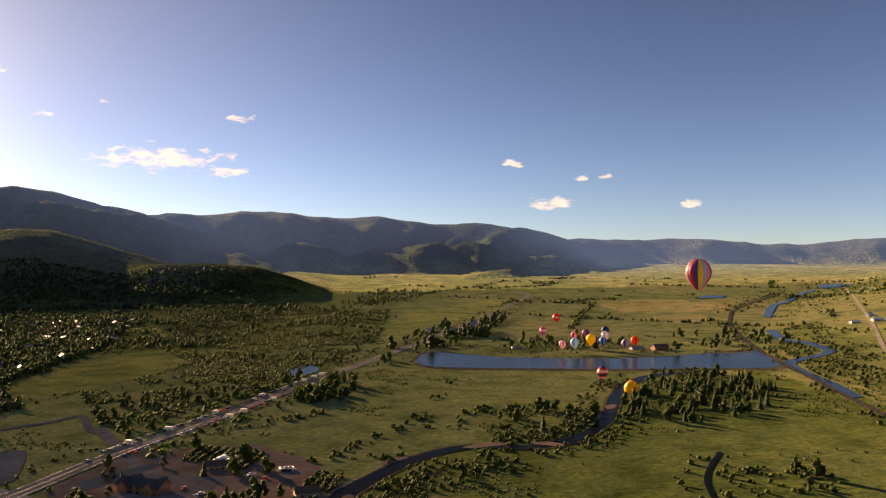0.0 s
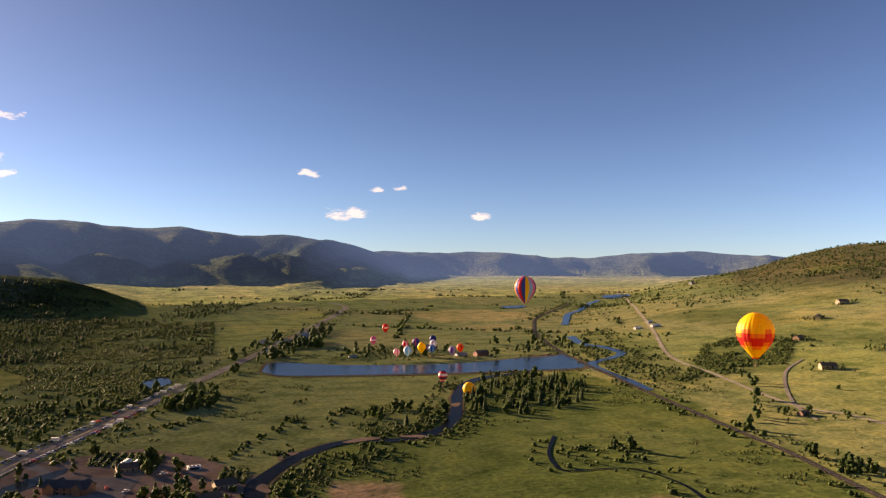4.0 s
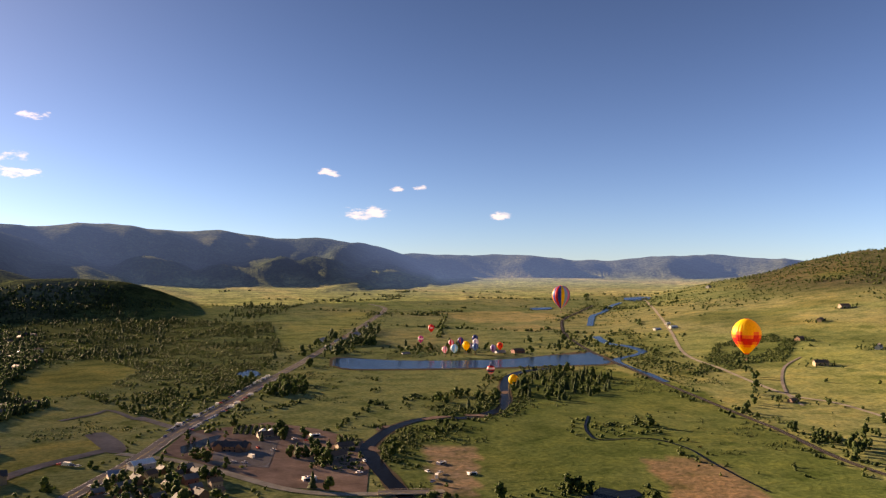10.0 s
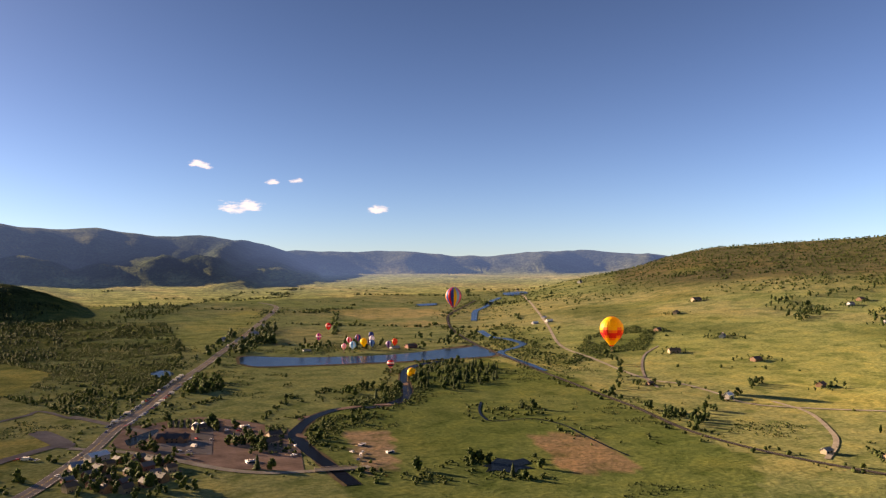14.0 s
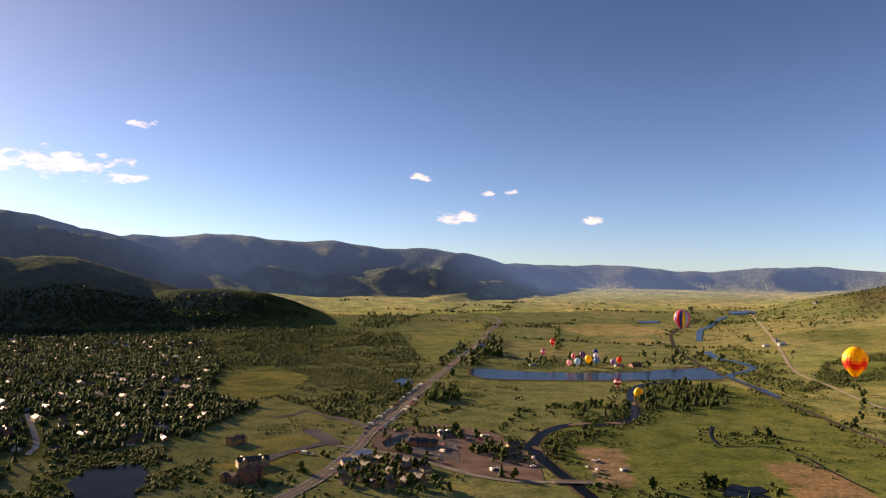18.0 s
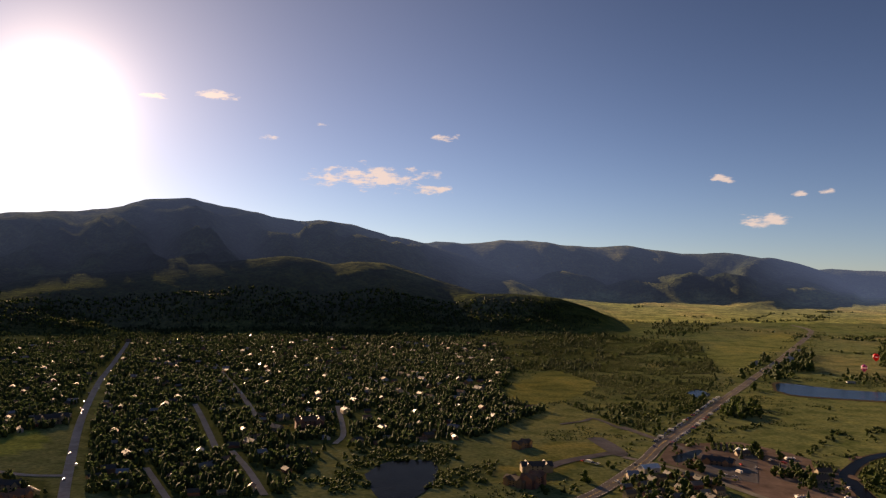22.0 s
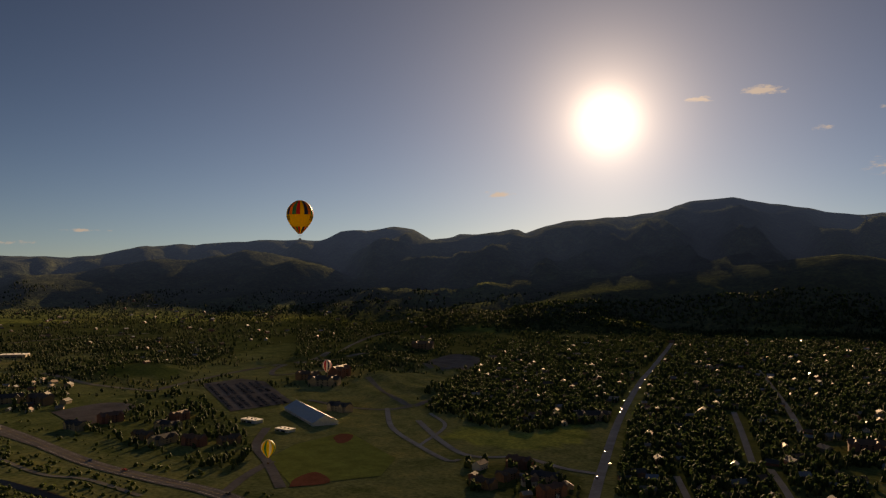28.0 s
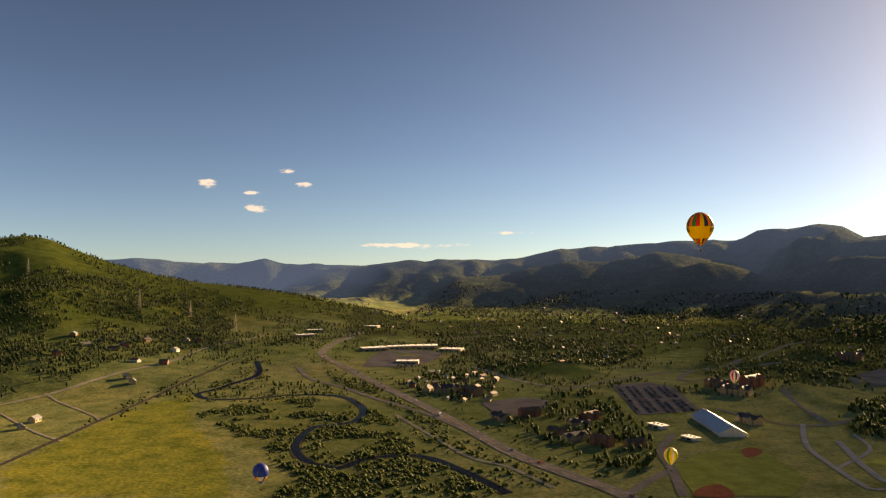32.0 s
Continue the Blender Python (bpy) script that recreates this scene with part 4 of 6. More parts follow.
def ball(rng_, wobble=0.28):
    """A lumpy 20-sided clump."""
    g = (1 + 5 ** 0.5) / 2
    v = np.array([(-1, g, 0), (1, g, 0), (-1, -g, 0), (1, -g, 0), (0, -1, g), (0, 1, g), (0, -1, -g), (0, 1, -g), (g, 0, -1), (g, 0, 1), (-g, 0, -1), (-g, 0, 1)], float)
    v /= np.linalg.norm(v[0])
    f = np.array([int(c, 16) for c in "0b5 051 017 07a 0ab 159 5b4 ba2 a76 718 394 342 326 368 389 495 24b 62a 867 981".replace(" ", "")]).reshape(-1, 3)
    return v * (1 + wobble * rng_.uniform(-1, 1, (12, 1))), f


def joined(bits):
    vs, fs, n = [], [], 0
    for v, f in bits:
        vs.append(v)
        fs.append(f + n)
        n += len(v)
    return np.concatenate(vs), np.concatenate(fs)


def tuft(rng_, at, out, size):
    """A small bent spray of leaves: three thin triangles."""
    bits = []
    for _ in range(3):
        d = out + rng_.normal(0, 0.55, 3)
        d /= np.linalg.norm(d) + 1e-9
        s = np.cross(d, rng_.normal(0, 1, 3))
        s /= np.linalg.norm(s) + 1e-9
        bits.append((np.array([at - s * size * 0.45, at + s * size * 0.45, at + d * size]), np.array([[0, 1, 2]])))
    return joined(bits)


def crown(rng_, lumps, tufts, tall, wide, low=0.25):
    """A crown about 1 high in unit size: lumps of foliage with sprays between them."""
    bits, mids = [], []
    for i in range(lumps):
        a, k = rng_.uniform(0, 6.28), rng_.uniform(0, 1)
        h = low + (1 - low) * (i + 0.5) / lumps
        spread = wide * 0.55 * math.sin(math.pi * min(0.95, max(0.12, (h - low) / (1 - low) * 0.9 + 0.1))) * math.sqrt(k)
        c = np.array([math.cos(a) * spread, math.sin(a) * spread, h * tall])
        s = wide * rng_.uniform(0.24, 0.4)
        v, f = ball(rng_)
        bits.append((v * np.array([s, s, s * rng_.uniform(0.8, 1.2)]) + c, f))
        mids.append((c, s))
    for _ in range(tufts):
        c, s = mids[rng_.integers(len(mids))]
        d = rng_.normal(0, 1, 3)
        d[2] = abs(d[2]) * 0.8 + 0.05
        d /= np.linalg.norm(d)
        bits.append(tuft(rng_, c + d * s * 0.9, d, s * 0.75))
    return joined(bits)


def conifer(rng_, tiers, sides=7):
    bits = []
    for i in range(tiers):
        h0, h1 = 0.1 + 0.8 * i / tiers, 0.1 + 0.8 * (i + 1.7) / tiers
        r0 = 0.24 * (1 - i / tiers) + 0.035
        ring = []
        for k in range(sides):
            a = 6.283 * k / sides + i * 0.5
            r = r0 * rng_.uniform(0.65, 1.15)
            ring.append((math.cos(a) * r, math.sin(a) * r, h0 - rng_.uniform(0, 0.05)))
        v = np.array(ring + [(0, 0, min(1.0, h1))])
        f = np.array([(k, (k + 1) % sides, sides) for k in range(sides)])
        bits.append((v, f))
    return joined(bits)


def stem(height, r0, r1, sides=6):
    a = np.arange(sides) * 6.283 / sides
    low = np.stack([np.cos(a) * r0, np.sin(a) * r0, a * 0], 1)
    top = np.stack([np.cos(a) * r1, np.sin(a) * r1, a * 0 + height], 1)
    f = []
    for k in range(sides):
        j = (k + 1) % sides
        f += [(k, j, sides + j), (k, sides + j, sides + k)]
    return np.concatenate([low, top]), np.array(f)


def limbs(rng_, height, n=5):
    """A tapered trunk with a few forking limbs."""
    bits = [stem(height, 0.028, 0.012)]
    for _ in range(n):
        a, h = rng_.uniform(0, 6.28), height * rng_.uniform(0.45, 0.9)
        v, f = stem(0.3, 0.011, 0.004, 4)
        tilt = rng_.uniform(0.5, 0.9)
        c, s = math.cos(tilt), math.sin(tilt)
        v = v @ np.array([[c, 0, -s], [0, 1, 0], [s, 0, c]])
        c, s = math.cos(a), math.sin(a)
        bits.append((v @ np.array([[c, s, 0], [-s, c, 0], [0, 0, 1]]) + np.array([0, 0, h]), f))
    return joined(bits)


LAWN_EAST = [(-910, 241), (-810, 225), (-736, 275), (-795, 349), (-825, 350), (-875, 276)]
KEEP_OFF = [(HIGHWAY_SOUTH, 14), (HIGHWAY_NORTH, 15), (YARD_ROAD, 7), (RIVER, 7.5), (RIVER_UPPER, 9), (RIVER_FAR, 10), (RIVER_NORTH, 7), (CREEK, 4), (WEST_ROAD, 6), (WEST_ROAD_NORTH, 6),
            (RAIL, 6), (RAIL_NORTH, 6), (MAIN_STREET, 13), (CROSS_ROAD, 9), (STREET_A, 7), (STREET_B, 10), (STREET_C, 7), (STREET_D, 5), (STREET_E, 7), (STREET_F, 5), (CREST_ROAD, 9), (CURVE_ROAD, 8),
            (HILL_ROAD, 7), (PARK_ROAD, 8), (PARK_LOOP, 6), (RAMP, 8), (RAMP_B, 8), (VILLAGE_STREET, 9), (STUB_ROAD, 8), (FRONTAGE_ROAD, 7), (DRIVE_A, 5)]
KEEP_CLEAR = [LAKE, POND_DARK, POND_SIDE, POND_TOWN, POND_YARD, LOT, PARKING, LOT_B, LOT_C, LOT_D, ROUND_LOT, LAWN_FIELD, PLAZA, LAWN_PARK, GRASS_B, GRASS_A, LAWN_EAST]
FOOTPRINTS = []


def allowed(x, y):
    ok = np.ones(len(x), bool)
    for course, gap in KEEP_OFF:
        ok &= near_line(course, x, y) > gap
    for area in KEEP_CLEAR:
        ok &= ~inside(area, x, y)
    if FOOTPRINTS:
        f = np.array(FOOTPRINTS)
        order_ = np.argsort(f[:, 0])
        f = f[order_]
        widest = f[:, 2].max()
        lo, hi = np.searchsorted(f[:, 0], x - widest), np.searchsorted(f[:, 0], x + widest)
        for i in np.nonzero(ok & (hi > lo))[0]:
            q = f[lo[i]:hi[i]]
            ok[i] = ((x[i] - q[:, 0]) ** 2 + (y[i] - q[:, 1]) ** 2 > q[:, 2] ** 2).all()
    return ok


def scatter(area, per_hectare, patch=60.0, bare=0.0, seed=0):
    """Points inside an outline, thinned by patches: bare is the share left open."""
    px, py = [p[0] for p in area], [p[1] for p in area]
    n = int((max(px) - min(px)) * (max(py) - min(py)) / 1e4 * per_hectare)
    x, y = rng.uniform(min(px), max(px), n), rng.uniform(min(py), max(py), n)
    ok = inside(area, x, y)
    x, y = x[ok], y[ok]
    if bare:
        v = rough(x / patch, y / patch, 3, 70 + seed)
        ok = v > np.quantile(v, bare)
        x, y = x[ok], y[ok]
    ok = allowed(x, y)
    return x[ok], y[ok]


def beside(course, half, per_100m, jitter=1.0, gap=0.0):
    """Points along both sides of a course."""
    c = course_of(course, 10.0)
    n = int(len(c) * 10 / 100 * per_100m)
    i = rng.integers(0, len(c) - 1, n)
    d = c[i + 1] - c[i]
    d /= np.linalg.norm(d, axis=1)[:, None] + 1e-9
    off = (gap + rng.uniform(0, 1, n) ** 1.3 * half) * rng.choice([-1, 1], n)
    x = c[i, 0] - d[:, 1] * off + rng.normal(0, jitter, n)
    y = c[i, 1] + d[:, 0] * off + rng.normal(0, jitter, n)
    v = rough(x / 70, y / 70, 3, 83)
    ok = allowed(x, y) & (v > -0.09)
    return x[ok], y[ok]


def planted(name, templates, x, y, size, squash, material, label, category):
    """Many plants as one mesh."""
    if len(x) == 0:
        return
    pick = rng.integers(0, len(templates), len(x))
    vs, fs, n = [], [], 0
    for k, (tv, tf) in enumerate(templates):
        m = pick == k
        cx, cy, s = x[m], y[m], size[m]
        if not len(cx):
            continue
        a = rng.uniform(0, 6.28, len(cx))
        ca, sa = np.cos(a)[:, None] * s[:, None], np.sin(a)[:, None] * s[:, None]
        w = squash * rng.uniform(0.85, 1.2, len(cx))[:, None]
        px = (tv[:, 0] * ca - tv[:, 1] * sa) * w + cx[:, None]
        py = (tv[:, 0] * sa + tv[:, 1] * ca) * w + cy[:, None]
        pz = tv[:, 2] * s[:, None] + terrain(cx, cy)[:, None] - 0.1
        vs.append(np.stack([px, py, pz], -1).reshape(-1, 3))
        fs.append((tf[None] + (np.arange(len(cx)) * len(tv))[:, None, None]).reshape(-1, 3) + n)
        n += len(cx) * len(tv)
    ob = built(name, mesh_of(name, np.concatenate(vs), np.concatenate(fs)), material)
    ob.data.polygons.foreach_set("use_smooth", np.ones(len(ob.data.polygons), bool))
    return tagged(ob, label, category, kind="stuff")


def oval(rng_, wide, tufts, tall=1.0):
    """One ragged lump a plant, for far thickets."""
    v, f = ball(rng_, 0.38)
    h = tall * 0.52
    v = v * np.array([wide * rng_.uniform(0.8, 1.25), wide * rng_.uniform(0.8, 1.25), h]) + np.array([0, 0, h * 0.92])
    v[:, :2] *= (1.15 - 0.45 * v[:, 2:3] / tall)
    bits = [(v, f)]
    for _ in range(tufts):
        d = rng_.normal(0, 1, 3)
        d[2] = abs(d[2]) + 0.2
        d /= np.linalg.norm(d)
        bits.append(tuft(rng_, d * np.array([wide, wide, h]) * 0.85 + np.array([0, 0, h]), d, wide * 0.9))
    return joined(bits)


trng = np.random.default_rng(3)
TREES = [crown(trng, 6, 12, 1.0, 0.62, 0.22) for _ in range(6)]
TOWN_TREES = [oval(trng, 0.3, 2) for _ in range(8)]
FAR_TREES = [crown(trng, 3, 2, 1.0, 0.75, 0.15) for _ in range(6)]
SHRUBS = [crown(trng, 3, 6, 0.75, 1.1, 0.1) for _ in range(6)]
FAR_SHRUBS = [oval(trng, 0.52, 1, 0.8) for _ in range(8)]
PINES = [conifer(trng, 5) for _ in range(5)]
FAR_PINES = [conifer(trng, 2, 5) for _ in range(4)]
# ---- buildings ----
def box(bm, x0, x1, y0, y1, z0, z1):
    v = [bm.verts.new(p) for p in ((x0, y0, z0), (x1, y0, z0), (x1, y1, z0), (x0, y1, z0), (x0, y0, z1), (x1, y0, z1), (x1, y1, z1), (x0, y1, z1))]
    for f in ((0, 3, 2, 1), (4, 5, 6, 7), (0, 1, 5, 4), (1, 2, 6, 5), (2, 3, 7, 6), (3, 0, 4, 7)):
        bm.faces.new([v[k] for k in f])


def block(name, size, material, parent, label=""):
    bm = bmesh.new()
    box(bm, *size)
    return part(name, bm, material, parent, label)


def gable_walls(bm, w, d, h, ridge):
    """Walls with two pointed ends; the ridge runs along x."""
    x, y = w / 2, d / 2
    v = [bm.verts.new(p) for p in ((-x, -y, -1), (x, -y, -1), (x, y, -1), (-x, y, -1), (-x, -y, h), (x, -y, h), (x, y, h), (-x, y, h), (-x, 0, h + ridge), (x, 0, h + ridge))]
    for f in ((0, 1, 5, 4), (2, 3, 7, 6), (1, 2, 6, 9, 5), (3, 0, 4, 8, 7), (4, 5, 9, 8), (6, 7, 8, 9), (0, 3, 2, 1)):
        bm.faces.new([v[k] for k in f])


def gable_roof(bm, w, d, h, ridge, over=0.6, thick=0.3):
    x, y = w / 2 + over, d / 2 + over
    drop = over * ridge / (d / 2)
    for s in (-1, 1):
        pts = [(-x, s * y, h - drop), (x, s * y, h - drop), (x, 0, h + ridge), (-x, 0, h + ridge)]
        low = [bm.verts.new((p[0], p[1], p[2] + 0.06)) for p in pts]
        top = [bm.verts.new((p[0], p[1], p[2] + 0.06 + thick)) for p in pts]
        order = (0, 1, 2, 3) if s < 0 else (3, 2, 1, 0)
        bm.faces.new([top[k] for k in order])
        bm.faces.new([low[k] for k in reversed(order)])
        for a in range(4):
            b = (a + 1) % 4
            bm.faces.new([low[a], low[b], top[b], top[a]] if s < 0 else [low[b], low[a], top[a], top[b]])


def coat(name, c, r=0.85, **k):
    return surface(name, c, r, scale=0.3, vary=0.18, per_object=0.12, **k)


WALLS = [coat("tan_siding", (0.24, 0.19, 0.13)), coat("white_siding", (0.38, 0.365, 0.34)), coat("brown_siding", (0.17, 0.10, 0.06)), coat("grey_siding", (0.36, 0.37, 0.38)), coat("red_siding", (0.17, 0.07, 0.05)), coat("cream_siding", (0.27, 0.225, 0.16))]
ROOFS = [coat("grey_shingles", (0.15, 0.145, 0.14), 0.8), coat("brown_shingles", (0.11, 0.078, 0.058), 0.8), coat("dark_shingles", (0.05, 0.05, 0.054), 0.8), coat("rust_roof", (0.15, 0.08, 0.055), 0.7), coat("pale_metal_roof", (0.21, 0.22, 0.235), 0.6), coat("slate_blue_roof", (0.17, 0.22, 0.28), 0.45)]
M_WHITE = surface("white_sheeting", (0.8, 0.8, 0.78), 0.6, scale=0.2, vary=0.08)
M_BLUE_ROOF = surface("pale_blue_metal_roof", (0.27, 0.4, 0.54), 0.6, 0.0, scale=0.1, vary=0.08)
M_DOOR = surface("dark_door", (0.10, 0.05, 0.03), 0.5)


def house(w, d, h, ridge, wall, roof, label, category="house", group="", chimney=True):
    """A gabled house: wall, roof, door, windows, chimney."""
    top = new(category.replace(" ", "_"), None)
    bm = bmesh.new()
    gable_walls(bm, w, d, h, ridge)
    part("wall", bm, wall, top)
    bm = bmesh.new()
    gable_roof(bm, w, d, h, ridge)
    r = part("roof", bm, roof, top)
    if chimney:
        block("chimney", (w * 0.2, w * 0.2 + 0.9, 0.6, 1.5, h, h + ridge + 1.0), M_DOOR, r)
    block("door", (-0.55, 0.55, -d / 2 - 0.08, -d / 2 + 0.05, 0, 2.1), M_DOOR, top)
    n = 2 if w < 30 else 6
    for side in (-1, 1):
        for k in range(n):
            x = -w / 2 + w * (k + 0.5) / n + (1.2 if abs(-w / 2 + w * (k + 0.5) / n) < 1.2 and side < 0 else 0)
            y0, y1 = sorted((side * (d / 2 + 0.07), side * (d / 2 - 0.05)))
            block("window", (x - 0.75, x + 0.75, y0, y1, 0.9, 2.3), M_GLASS, top)
    return tagged(top, label, category, group)


def lodge(w, d, storeys, wall, roof, label, category="apartment house", group=""):
    """A long house of several storeys with two cross gables and a row of windows on each storey."""
    top = new(category.replace(" ", "_"), None)
    h, ridge = storeys * 3.0, d * 0.28
    bm = bmesh.new()
    gable_walls(bm, w, d, h, ridge)
    part("wall", bm, wall, top)
    bm = bmesh.new()
    gable_roof(bm, w, d, h, ridge, 0.9)
    part("roof", bm, roof, top)
    for x in (-w * 0.3, w * 0.3):
        bm = bmesh.new()
        gable_walls(bm, d + 5, w * 0.2, h, ridge * 0.9)
        bmesh.ops.transform(bm, matrix=pose(x, 0, 0, 0, 0, 90), verts=bm.verts)
        g = part("gable", bm, wall, top)
        bm = bmesh.new()
        gable_roof(bm, d + 5, w * 0.2, h, ridge * 0.9, 0.8)
        bmesh.ops.transform(bm, matrix=pose(x, 0, 0, 0, 0, 90), verts=bm.verts)
        part("gable_roof", bm, roof, g)
    for s in range(storeys):
        for side in (-1, 1):
            for k in range(3):
                x = (k - 1) * w * 0.16
                y0, y1 = sorted((side * (d / 2 + 0.1), side * (d / 2 - 0.05)))
                block("window", (x - 1.0, x + 1.0, y0, y1, s * 3 + 0.9, s * 3 + 2.4), M_GLASS, top)
    return tagged(top, label, category, group)


def store(w, d, h, wall, roof, label, category="store"):
    """A long flat-roofed building with a parapet and a glass front."""
    top = new(category.replace(" ", "_"), None)
    block("wall", (-w / 2, w / 2, -d / 2, d / 2, -1, h), wall, top)
    block("roof", (-w / 2 - 0.3, w / 2 + 0.3, -d / 2 - 0.3, d / 2 + 0.3, h + 0.01, h + 0.5), roof, top)
    for k in range(int(w / 14)):
        x = -w / 2 + 7 + 14 * k
        block("shop_window", (x - 5, x + 5, -d / 2 - 0.12, -d / 2 + 0.05, 0.3, 3.0), M_GLASS, top)
    for k in range(3):
        x = (k - 1) * w * 0.28
        block("roof_unit", (x - 1.5, x + 1.5, -1.2, 1.2, h + 0.51, h + 1.8), M_STEEL, top)
    return tagged(top, label, category)


def stand(ob, x, y, turn, scale=1.0):
    ob.matrix_basis = pose(x, y, float(terrain(x, y)), 0, 0, turn)
    ob.scale = (scale,) * 3
    return ob


def spread(models, places, gap):
    """Places the models and copies of them; each place is x, y, turn, scale."""
    fresh = set()
    for k, (x, y, turn, s) in enumerate(places):
        m = models[k % len(models)]
        if m in fresh:
            t = copy_thing(m, pose(x, y, float(terrain(x, y)), 0, 0, turn))
            t.scale = (s,) * 3
        else:
            fresh.add(m)
            stand(m, x, y, turn, s)
        FOOTPRINTS.append((x, y, gap * s))


# town houses under the trees, far houses on the slopes
kinds = []
for k, (w, d, h) in enumerate(((13, 9, 3.4), (16, 10, 5.6), (12, 10, 5.4), (18, 11, 3.6), (14, 9, 5.8), (11, 8, 3.2), (20, 12, 5.6), (15, 10, 3.4))):
    names = ["tan", "white", "brown", "grey", "red", "cream"]
    roofs = ["grey shingle", "brown shingle", "dark shingle", "rust-red", "pale metal", "slate-blue"]
    a, b = k % 6, (k * 5 + (4 if k % 2 else 0)) % 6
    kinds.append(house(w, d, h, d * 0.3, WALLS[a], ROOFS[b], f"{names[a]} wooden house with {roofs[b]} roof among trees", "house", "town houses"))


def strewn(area, n, gap, seed):
    r = np.random.default_rng(seed)
    px, py = [p[0] for p in area], [p[1] for p in area]
    x, y = r.uniform(min(px), max(px), n * 40), r.uniform(min(py), max(py), n * 40)
    ok = inside(area, x, y) & allowed(x, y)
    out = []
    for a, b in zip(x[ok], y[ok]):
        if all((a - c[0]) ** 2 + (b - c[1]) ** 2 > gap * gap for c in out):
            out.append((a, b, r.choice([30.0, 120.0, 57.0, 147.0]) + r.normal(0, 8), r.uniform(0.55, 0.85)))
        if len(out) == n:
            break
    return out


places = strewn(V_TOWN, 260, 21, 1) + strewn(V_TOWN_N, 95, 23, 2) + strewn(V_BLOCK, 9, 22, 3) + strewn(V_N_HOUSES, 30, 22, 4) + strewn(V_N_TOWN, 44, 90, 5)
places += [(x, y, 20 * k, 1.1) for k, (x, y) in enumerate([(-1960, -691), (-1949, -637), (-1931, -592), (-1786, -550), (-1768, -499), (-1880, -604), (-1888, -656), (-2005, -560), (-1931, -497), (-2038, -485), (-2040, -462), (-1779, -681)])]
places.sort(key=lambda q: math.hypot(q[0] - HUB[0], q[1] - HUB[1]))
spread(kinds, places[:255], 10)


def far_houses(spots, seed):
    """Small gabled houses too far off to count, as one mesh."""
    r = np.random.default_rng(seed)
    verts, faces, index = [], [], []
    for x, y, turn, s in spots:
        w, d, h = r.uniform(11, 19) * s / 2, r.uniform(8, 12) * s / 2, r.uniform(3.2, 5.8) * s
        top, z = h + d * 0.55, float(terrain(x, y))
        c_, s_ = math.cos(math.radians(turn)), math.sin(math.radians(turn))
        n = len(verts)
        o = 0.5
        for px, py, pz in ((-w, -d, -1), (w, -d, -1), (w, d, -1), (-w, d, -1), (-w, -d, h), (w, -d, h), (w, d, h), (-w, d, h), (-w, 0, top), (w, 0, top),
                           (-w - o, -d - o, h - 0.2), (w + o, -d - o, h - 0.2), (w + o, 0, top + 0.25), (-w - o, 0, top + 0.25), (-w - o, d + o, h - 0.2), (w + o, d + o, h - 0.2)):
            verts.append((x + px * c_ - py * s_, y + px * s_ + py * c_, z + pz))
        faces += [tuple(n + k for k in f) for f in ((0, 1, 5, 4), (2, 3, 7, 6), (1, 2, 6, 9, 5), (3, 0, 4, 8, 7), (10, 11, 12, 13), (13, 12, 15, 14))]
        wall, cap = int(r.choice([0, 2, 2, 2, 3, 4, 4])), int(r.choice([0, 1, 2, 2, 2, 3, 4, 5]))
        index += [wall] * 4 + [6 + cap] * 2
        FOOTPRINTS.append((x, y, 9 * s))
    me = bpy.data.meshes.new("far_houses")
    me.from_pydata(verts, [], faces)
    for m_ in WALLS + ROOFS:
        me.materials.append(m_)
    me.polygons.foreach_set("material_index", index)
    me.update()
    return tagged(built("far_houses", me, None), "wooden town houses with shingle and metal roofs under trees", "houses", kind="stuff")


more = strewn(V_TOWN, 300, 16, 11) + strewn(V_TOWN_N, 110, 16, 12) + strewn(V_N_TOWN, 90, 40, 13)
far_houses(places[255:] + [q for q in more if all(math.hypot(q[0] - p[0], q[1] - p[1]) > 15 for p in places)], 14)

# farmhouses on the west side
farm = [house(22, 14, 4.5, 4.5, WALLS[2], ROOFS[3], "brown farmhouse with rust-red roof on a grassy slope", "farmhouse", "west side farmhouses"),
        house(24, 13, 5.5, 4.2, WALLS[0], ROOFS[1], "tan farmhouse with brown roof on a grassy slope", "farmhouse", "west side farmhouses"),
        house(18, 12, 5.5, 4.0, WALLS[3], ROOFS[0], "grey farmhouse with grey roof beside trees", "farmhouse", "west side farmhouses")]
FARMS = [(715, 952, 20, 1.2), (596, 744, -15, 1.3), (742, 810, 40, 1.2), (650, 626, 10, 1.2), (997, 1205, 0, 1.5), (1192, 2046, 30, 1.5), (593, 450, 25, 1.1), (693, 381, -20, 1.2), (755, 823, 60, 1.0),
              (1201, 945, 15, 1.4), (857, 1091, 35, 1.2), (1039, 741, 5, 1.2), (1210, 860, 45, 1.3), (854, 395, -30, 1.2), (904, 372, 20, 1.1), (467, 219, -25, 1.0), (381, 169, 10, 0.9), (1143, 916, 0, 1.2), (418, 553, 15, 0.8), (1193, 721, 10, 1.1)]
FARM_PLACES = [(f[0], f[1]) for f in FARMS]
spread(farm, [(x, y, t, k * 0.58) for x, y, t, k in FARMS], 10)
barn = house(30, 13, 5.0, 4.0, WALLS[1], M_WHITE, "long white metal barn beside the county road", "barn", chimney=False)
spread([barn], [(638, 1293, 15, 0.5), (671, 1289, 15, 0.6), (697, 1362, 30, 0.5)], 12)
